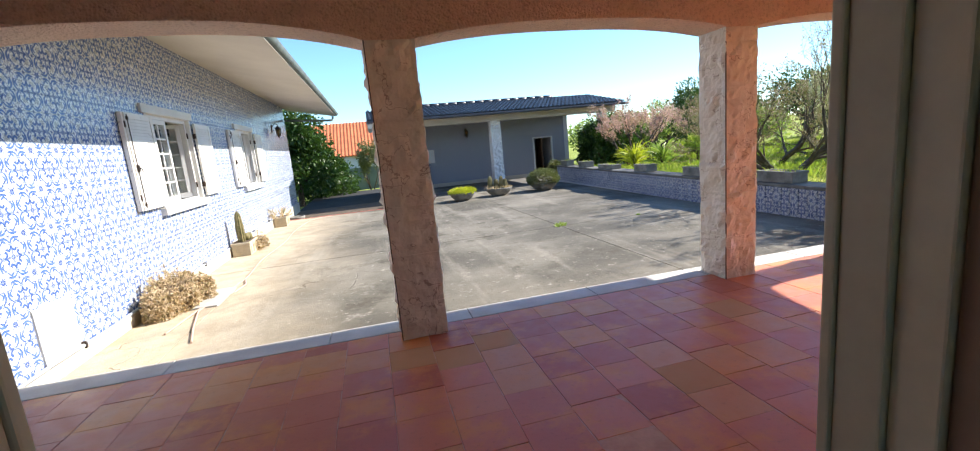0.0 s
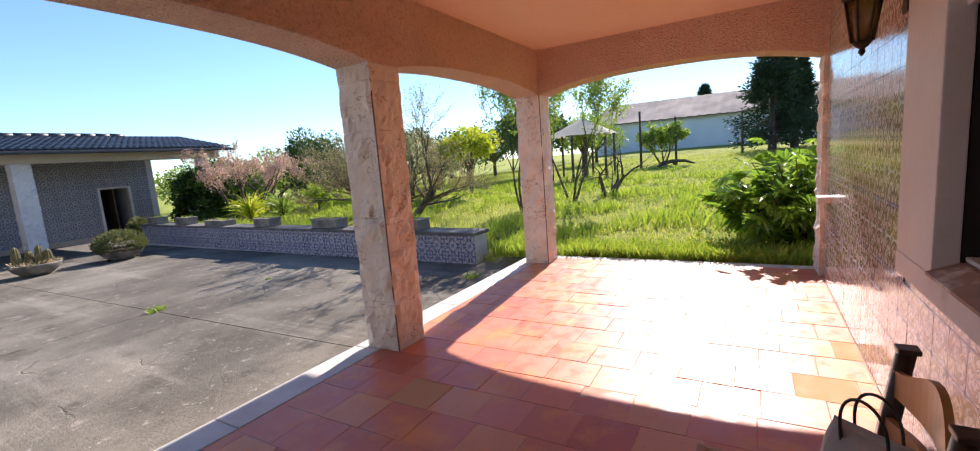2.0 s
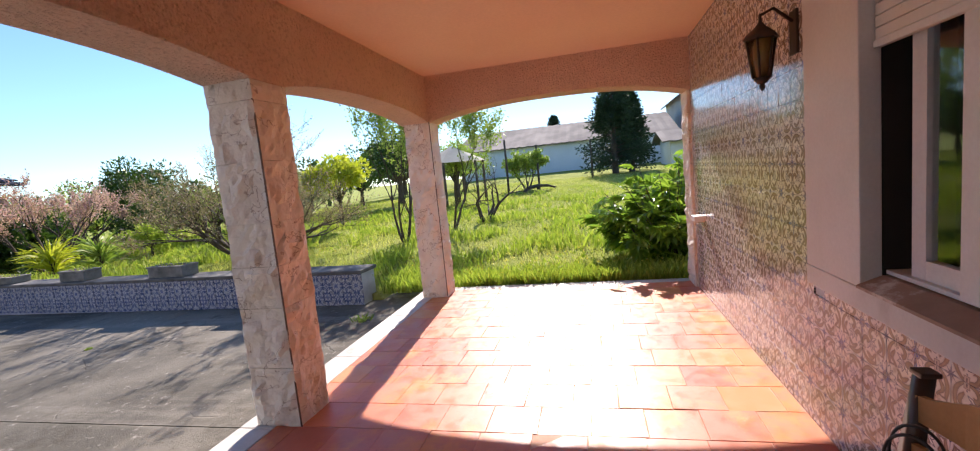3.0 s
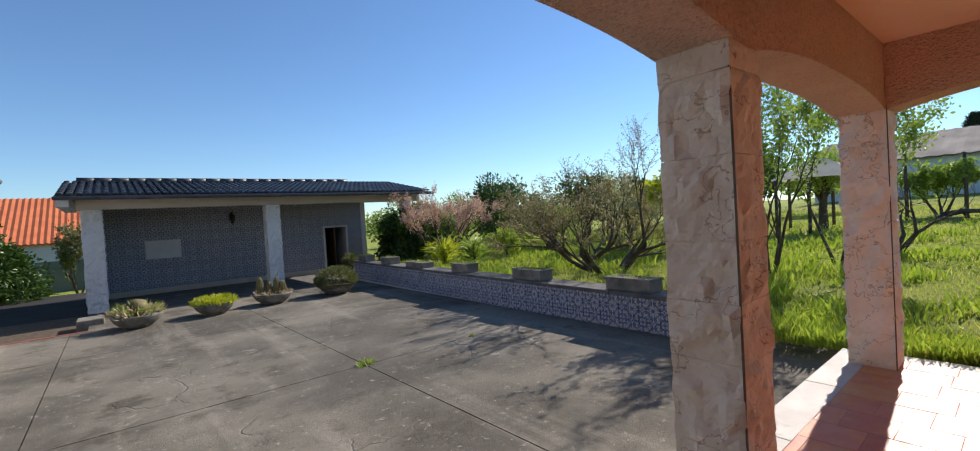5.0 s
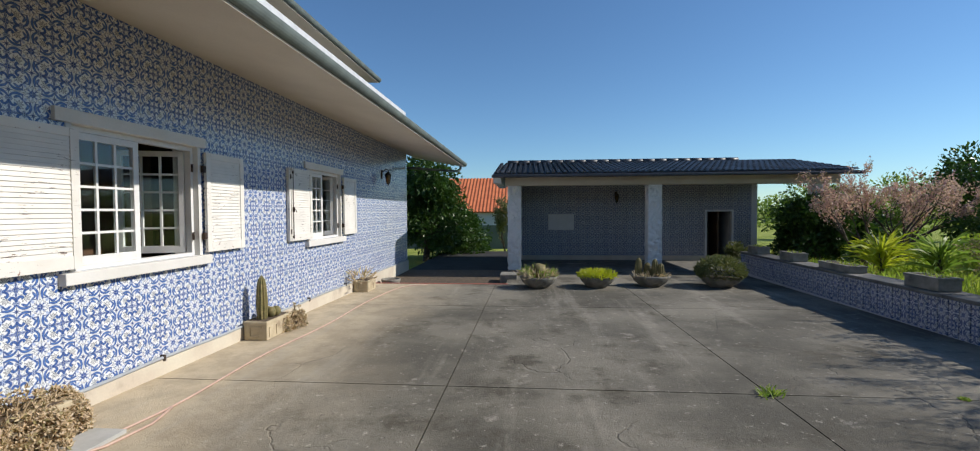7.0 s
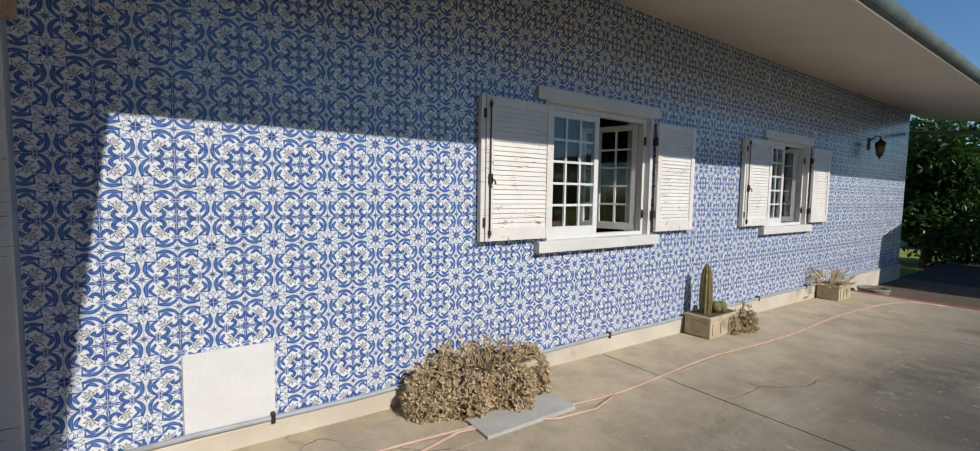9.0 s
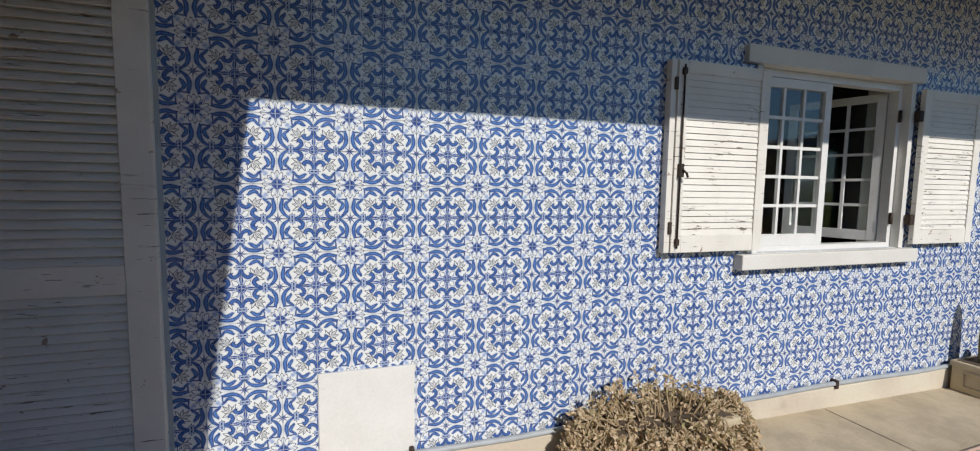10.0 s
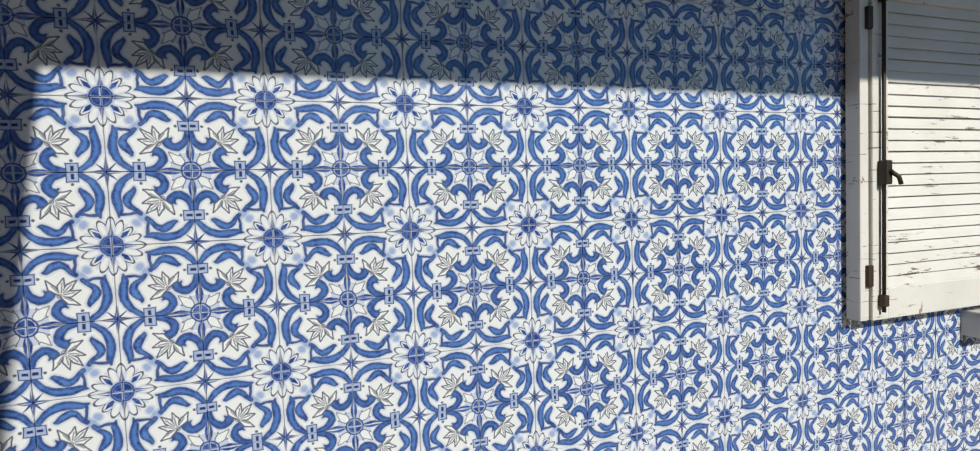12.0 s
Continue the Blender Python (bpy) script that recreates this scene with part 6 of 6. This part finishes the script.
tree("young_tree", (-0.2, 29.0, -0.85), 99, "thin tree with brownish young leaves beside the boundary fence", L_OLIVE, 0.05, 3, 0.4, 1.1, 4, 0.6, 0.4, 6, (0.12, 0.06), 0.16, (2, 3))

# ---- hose, cover, garage details ----
M_HOSE = paint("salmon_hose", (0.60, 0.42, 0.33), (0.50, 0.34, 0.27), 8, 0.5)
hose_pts = [(-2.28, 5.2), (-2.22, 6.0), (-2.10, 6.7), (-2.02, 7.3), (-2.06, 7.9), (-2.12, 8.8), (-2.04, 9.6), (-2.0, 10.6), (-2.08, 11.8), (-2.02, 13.0), (-1.9, 14.2), (-1.2, 14.45)]
bm = bmesh.new()
smooth = []
for a, b in zip(hose_pts, hose_pts[1:]):
    smooth += [(a[0] + (b[0] - a[0]) * t, a[1] + (b[1] - a[1]) * t) for t in (0, 0.25, 0.5, 0.75)]
for it in range(4):
    smooth = [smooth[0]] + [((p0[0] + 2 * p1[0] + p2_[0]) / 4, (p0[1] + 2 * p1[1] + p2_[1]) / 4) for p0, p1, p2_ in zip(smooth, smooth[1:], smooth[2:])] + [smooth[-1]]
tube(bm, [(x, y, yard_z(x, y) + 0.011) for x, y in smooth], 0.011, 8)
hose = solid("garden_hose", bm, M_HOSE, "thin salmon garden hose lying on the concrete", "hose")
bm = bmesh.new()
loop = [(-2.02, 7.25), (-1.94, 6.95), (-1.98, 6.6), (-2.12, 6.35), (-2.2, 5.9), (-2.05, 5.3), (-1.9, 4.8)]
tube(bm, [(x, y, yard_z(x, y) + 0.011) for x, y in loop], 0.011, 8)
solid("garden_hose", bm, M_HOSE, "slack bight of the salmon garden hose on concrete", "hose")
M_COVER = paint("pale_cover_slab", (0.52, 0.51, 0.48), (0.44, 0.43, 0.40), 5, 0.85)
solid("access_cover", boxes((-2.32, -2.03, 6.02, 6.82, -0.26, yard_z(0, 6.3) + 0.024), bevel=0.004), M_COVER, "pale rectangular access cover in the yard", "cover")

# plaque and lantern on the garage wall
part("sign", boxes((1.80, 2.68, GB - 0.03, GB - 0.001, 0.80, 1.32), bevel=0.004), M_FRAME, garage, "white rectangular plaque")
part("sign_border", boxes((1.77, 1.80, GB - 0.04, GB - 0.001, 0.77, 1.35), (2.68, 2.71, GB - 0.04, GB - 0.001, 0.77, 1.35), (1.80, 2.68, GB - 0.04, GB - 0.001, 1.32, 1.35), (1.80, 2.68, GB - 0.04, GB - 0.001, 0.77, 0.80)), M_TRIM, garage)
wall_lantern("wall_lantern", (4.22, GB - 0.02, 1.86), 0.95, -90, "dark iron lantern on the garage wall")
solid("interior_box", boxes((8.35, 8.95, 20.85, 23.2, GZ, 2.4)), M_WHITE, "pale partition inside the garage", "partition", "structure")

# ---- far buildings ----
def house(name, x0, x1, y0, y1, z0, eave_z, ridge_z, wall_mat, roof_mat, label, windows=(), along="y", over=0.35, rolls=0.0):
    hs = holder(name, ((x0 + x1) / 2, (y0 + y1) / 2, z0), label, "building")
    cx, cy = (x0 + x1) / 2, (y0 + y1) / 2
    a, b = (x1 - x0) / 2, (y1 - y0) / 2
    h, rz = eave_z - z0, ridge_z - z0
    bm = bmesh.new()
    if along == "y":
        pr = [(-a, 0), (a, 0), (a, h), (0, rz - 0.1), (-a, h)]
        f0 = [bm.verts.new((u, -b, w)) for u, w in pr]
        f1 = [bm.verts.new((u, b, w)) for u, w in pr]
    else:
        pr = [(-b, 0), (b, 0), (b, h), (0, rz - 0.1), (-b, h)]
        f0 = [bm.verts.new((-a, u, w)) for u, w in pr]
        f1 = [bm.verts.new((a, u, w)) for u, w in pr]
    bm.faces.new(f0), bm.faces.new(f1[::-1])
    for q in range(5):
        bm.faces.new((f0[q], f1[q], f1[(q + 1) % 5], f0[(q + 1) % 5]))
    bmesh.ops.recalc_face_normals(bm, faces=bm.faces)
    part("wall", bm, wall_mat, hs)
    for side in (-1, 1):
        bm = bmesh.new()
        half, L = (a, b) if along == "y" else (b, a)
        s_e = half + over
        z_e = h - (rz - h) * over / half
        nrow = int(2 * (L + over) / rolls) if rolls else 1
        for k in range(nrow + 1 if rolls else 2):
            u = -(L + over) + 2 * (L + over) * k / (nrow if rolls else 1)
            lift = 0.05 * (k % 2) if rolls else 0
            vs = [(side * s_e, u, z_e + lift), (0, u, rz + lift)]
            new_pair = [bm.verts.new((p_[0], p_[1], p_[2]) if along == "y" else (p_[1], p_[0], p_[2])) for p_ in vs]
            if k:
                bm.faces.new((old[0], new_pair[0], new_pair[1], old[1]))
            old = new_pair
        bmesh.ops.recalc_face_normals(bm, faces=bm.faces)
        bmesh.ops.solidify(bm, geom=bm.faces[:], thickness=0.08)
        part("roof", bm, roof_mat, hs)
    for face, u, w, ww, hh in windows:
        wd = boxes(((-a - 0.05, -a + 0.1, u, u + ww, w, w + hh)) if face == "x" else ((u, u + ww, -b - 0.05, -b + 0.1, w, w + hh)))
        part("window", wd, M_SHADE, hs, "dark window")
    return hs


M_SHEDWALL = paint("pale_bluish_render", (0.80, 0.83, 0.86), (0.74, 0.77, 0.80), 0.5, 0.9, 10, 0.1, 0.005)
M_GREYHOUSE = paint("grey_render", (0.42, 0.41, 0.39), (0.36, 0.35, 0.33), 0.5, 0.9, 10, 0.1, 0.005)
house("shed", 41, 53, -5.0, 13.2, 0.3, 3.75, 5.7, M_SHEDWALL, M_SHEDROOF, "long white shed with a grey corrugated roof", (), "y", 0.5, 0.35)
house("outbuilding", 33.5, 38.5, -9.0, -3.6, 0.4, 2.7, 3.4, M_WHITE, M_SHEDROOF, "low white outbuilding behind the conifer", (("x", -1.6, 0.9, 0.8, 1.0), ("x", 0.6, 0.9, 0.8, 1.0)), "y", 0.6, 0.4)
house("far_house", 44, 54, -16, -6.5, 0.5, 7.0, 9.6, M_GREYHOUSE, M_SHEDROOF, "tall grey gabled house beyond the garden", (("x", -3.0, 3.6, 1.1, 1.4), ("x", 1.5, 3.6, 1.1, 1.4)), "x", 0.5, 0.5)
house("red_roof_house", -9.0, 0.9, 34.0, 41.0, -1.6, 1.62, 3.9, M_WHITE, M_ORANGE, "white house with an orange clay tile roof", (), "x", 0.3, 0.12)
M_FENCE = paint("green_grey_fence", (0.16, 0.20, 0.18), (0.12, 0.15, 0.14), 1, 0.8)
fence = holder("boundary_fence", (0, 32.0, -1.3), "green-grey solid boundary fence", "fence")
for k in range(6):
    part("panel", boxes((-9 + 1.7 * k, -9 + 1.7 * k + 1.66, 0, 0.06, 0, 1.9), bevel=0.01), M_FENCE, fence)
    part("post", boxes((-9.05 + 1.7 * k, -8.97 + 1.7 * k, -0.04, 0.1, -0.2, 2.0), bevel=0.01), M_FENCE, fence)

# pavilion in the meadow
M_PAVROOF = paint("pale_pavilion_roof", (0.82, 0.78, 0.70), (0.74, 0.69, 0.60), 2, 0.9)
px, py = 19.0, 7.2
pav = holder("garden_pavilion", gz(px, py), "small open pavilion with a pale tented roof", "pavilion")
bm = bmesh.new()
ap = bm.verts.new((0, 0, 2.45))
rim = [bm.verts.new((1.5 * math.cos(math.pi / 3 * k), 1.5 * math.sin(math.pi / 3 * k), 1.75)) for k in range(6)]
for k in range(6):
    bm.faces.new((rim[k], rim[(k + 1) % 6], ap))
bmesh.ops.solidify(bm, geom=bm.faces[:], thickness=0.06)
part("roof", bm, M_PAVROOF, pav)
for k in range(6):
    bm = bmesh.new()
    tube(bm, [(1.3 * math.cos(math.pi / 3 * k), 1.3 * math.sin(math.pi / 3 * k), -0.2), (1.3 * math.cos(math.pi / 3 * k), 1.3 * math.sin(math.pi / 3 * k), 1.8)], 0.05, 6)
    part("post", bm, M_BARK, pav)
# lean wooden posts and a fallen trunk
for x, y, h in ((22.5, 5.6, 2.6), (23.4, 4.2, 2.2), (14.2, 12.4, 1.3), (12.6, 13.6, 1.2), (28.5, 1.6, 2.2)):
    bm = bmesh.new()
    tube(bm, [(0, 0, -0.2), (0.02, 0, h * 0.5), (0.05, 0.02, h)], [0.06, 0.055, 0.05], 7)
    ps = solid("wooden_post", bm, M_BARK, "weathered wooden post standing in the meadow", "post", group="meadow posts")
    ps.location = gz(x, y)
bm = bmesh.new()
tube(bm, [(0, 0, 0.35), (0.4, -0.5, 0.5), (0.7, -1.1, 0.45), (0.8, -1.6, 0.2)], [0.16, 0.14, 0.12, 0.06], 8)
tube(bm, [(0.4, -0.5, 0.5), (0.6, -0.6, 0.1), (0.6, -0.7, -0.1)], [0.1, 0.08, 0.08], 7)
tube(bm, [(0, 0, 0.35), (-0.1, 0.2, 0.1), (-0.1, 0.25, -0.1)], [0.12, 0.1, 0.1], 7)
lg = solid("fallen_trunk", bm, M_BARK, "dark twisted trunk lying in the grass", "log")
lg.location = gz(22.0, 4.6)
lg.scale = (0.8, 0.8, 0.55)

# ---- the single tiles, last ----
def rect_tile(w, h, name, material, axis, lip=0.0007):
    """A thin glazed tile in the plane of its wall, with eased edges; its corner at the origin."""
    bm = bmesh.new()
    e, d = 0.0010, 0.009
    back = [(lip, lip), (w - lip, lip), (w - lip, h - lip), (lip, h - lip)]
    front = [(lip + e, lip + e), (w - lip - e, lip + e), (w - lip - e, h - lip - e), (lip + e, h - lip - e)]

    def at(u, v, out):
        return (out, u, v) if axis == "y" else (u, out, v)
    a = [bm.verts.new(at(u, v, 0)) for u, v in back]
    b = [bm.verts.new(at(u, v, d - 0.0012)) for u, v in back]
    c = [bm.verts.new(at(u, v, d)) for u, v in front]
    for lo_, hi_ in ((a, b), (b, c)):
        for k in range(4):
            bm.faces.new((lo_[k], lo_[(k + 1) % 4], hi_[(k + 1) % 4], hi_[k]))
    bm.faces.new(c)
    bmesh.ops.recalc_face_normals(bm, faces=bm.faces)
    return mesh_of(name, bm, material)


def lay_tiles(parent, material, axis, face, u0, u1, z0, z1, ou, oz, holes, near, sign=1):
    """Tiles over a wall: those in the stretch 'near' as single pieces, the rest joined."""
    full = rect_tile(TILE, TILE, "wall_tile", material, axis)
    cache = {}
    rv, rf = [], []
    i0, i1 = math.floor((u0 - ou) / TILE), math.ceil((u1 - ou) / TILE)
    j0, j1 = math.floor((z0 - oz) / TILE), math.ceil((z1 - oz) / TILE)
    for i in range(i0, i1):
        for j in range(j0, j1):
            a, b = max(u0, ou + i * TILE), min(u1, ou + (i + 1) * TILE)
            c, d = max(z0, oz + j * TILE), min(z1, oz + (j + 1) * TILE)
            skip = False
            for h0, h1, k0, k1 in holes:
                if a < h1 and b > h0 and c < k1 and d > k0:
                    if a >= h0 and b <= h1 and c >= k0 and d <= k1:
                        skip = True
                    elif c >= k0 - 0.09 and d <= k1 + 0.09:
                        if a < h0:
                            b = h0
                        elif b > h1:
                            a = h1
                        elif c < k0:
                            d = k0
                        else:
                            c = k1
                    elif c < k0:
                        d = k0
                    else:
                        c = k1
            if skip or b - a < 0.008 or d - c < 0.008:
                continue
            if near(0.5 * (a + b), 0.5 * (c + d)):
                key = (round(b - a, 3), round(d - c, 3))
                if key == (round(TILE, 3), round(TILE, 3)):
                    me = full
                else:
                    if key not in cache:
                        cache[key] = rect_tile(b - a, d - c, "wall_tile", material, axis)
                    me = cache[key]
                ob = new("wall_tile", me)
                ob.parent = parent
                ob.matrix_parent_inverse = Matrix()
                tilt = Euler((0, random.gauss(0, 0.0022), random.gauss(0, 0.0022)) if axis == "y" else (random.gauss(0, 0.0022), 0, random.gauss(0, 0.0022)))
                ob.matrix_basis = Matrix.LocRotScale((face - 0.009, a, c) if axis == "y" else (a, face - 0.009, c), tilt, None)
            else:
                n0 = len(rv)
                g = 0.0012
                dd = random.gauss(0, 0.0003)
                for out, s in ((face - 0.0085, 0.0), (face + dd, g)):
                    for u, w in ((a + g, c + g), (b - g, c + g), (b - g, d - g), (a + g, d - g)):
                        rv.append((out, u, w) if axis == "y" else (u, out, w))
                q = [(4, 5, 6, 7), (0, 1, 5, 4), (1, 2, 6, 5), (2, 3, 7, 6), (3, 0, 4, 7)]
                if axis != "y":
                    q = [f[::-1] for f in q]
                rf += [tuple(n0 + k for k in f) for f in q]
    if rv:
        me = bpy.data.meshes.new("wall_tiles")
        me.from_pydata(rv, [], rf)
        me.materials.append(material)
        ob = new("wall_tiles", me)
        ob.parent = parent
        tagged(ob, kind="stuff")


PANEL = (4.392, 4.88, -0.08, 0.432)
lay_tiles(wall_house, M_TILE_HOUSE, "y", WALL_X, 3.75, 17.9, -0.073, 3.33, 4.221, 1.393, (W1, W2, PANEL), lambda u, z: 3.7 < u < 6.75 and -0.1 < z < 2.25)
lay_tiles(wall_house, M_TILE_HOUSE, "y", WALL_X, -3.5, 2.60, 0.0, 2.73, 4.221, 1.393, (), lambda u, z: False)
lay_tiles(wall_south, M_TILE_VERANDA, "x", BACK_Y, 0.56, 6.02, 0.0, 2.73, 3.25, 0.88, ((0.80, 3.185, 0.775, 2.72),), lambda u, z: 2.2 < u < 5.6 and z < 2.3)
lay_tiles(wall_south, M_TILE_VERANDA, "x", BACK_Y, WALL_X, -0.36, 0.0, 2.73, 3.25, 0.88, (), lambda u, z: False)
lay_tiles(garden_wall, M_TILE_GARDEN, "y", 0.0, 0.0, GW_LEN, -0.244, 0.258, 0.0, 0.258 - 3 * TILE, (), lambda u, z: True)

# terracotta floor in columns, with shifted joints
rnd = random.Random(77)
TC = 0.305
floor_holder = holder("floor", (0, 0, 0), "glossy terracotta tile floor with worn orange patches", "floor", kind="structure")
tile_cache = {}


def terra_mesh(w, h, kind):
    key = (round(w, 2), round(h, 2), kind)
    if key not in tile_cache:
        r = random.Random(str(key))
        bm = bmesh.new()
        d, e = 0.014, 0.0022
        pts = []
        for a, b in ((0, 0), (w, 0), (w, h), (0, h)):
            pts.append((a + r.uniform(-0.003, 0.003), b + r.uniform(-0.003, 0.003)))
        low = [bm.verts.new((a, b, -d)) for a, b in pts]
        mid_ = [bm.verts.new((a, b, -0.002)) for a, b in pts]
        top = [bm.verts.new((a + (e if a < w / 2 else -e), b + (e if b < h / 2 else -e), 0)) for a, b in pts]
        for p0, p1 in ((low, mid_), (mid_, top)):
            for k in range(4):
                bm.faces.new((p0[k], p0[(k + 1) % 4], p1[(k + 1) % 4], p1[k]))
        bm.faces.new(top)
        tile_cache[key] = mesh_of("floor_tile", bm, M_TERRA)
    return tile_cache[key]


x = -2.805
while x < 6.27:
    w = min(TC, 6.283 - x)
    y = BACK_Y + 0.003 if not (-0.3 < x < 0.5) else 0.13
    first = rnd.uniform(0.08, 0.30)
    while y < EDGE_Y - 0.01:
        h = min(first if first else rnd.choice((0.305, 0.305, 0.305, 0.28, 0.31)), EDGE_Y - y)
        first = 0
        if EDGE_Y - y - h < 0.05:
            h = EDGE_Y - y
        ob = new("floor_tile", terra_mesh(w - 0.003, h - 0.003, rnd.randrange(3)))
        ob.parent = floor_holder
        ob.location = (x + 0.0015, y + 0.0015, rnd.gauss(0, 0.0008))
        ob.rotation_euler = (rnd.gauss(0, 0.0025), rnd.gauss(0, 0.0025), rnd.gauss(0, 0.003))
        y += h
    x += TC
solid("floor_room", boxes((WALL_X, 3.5, -3.6, 0.12, -0.004, 0.0)), M_WOODDARK, "brown floor of the room behind", "floor", "structure")
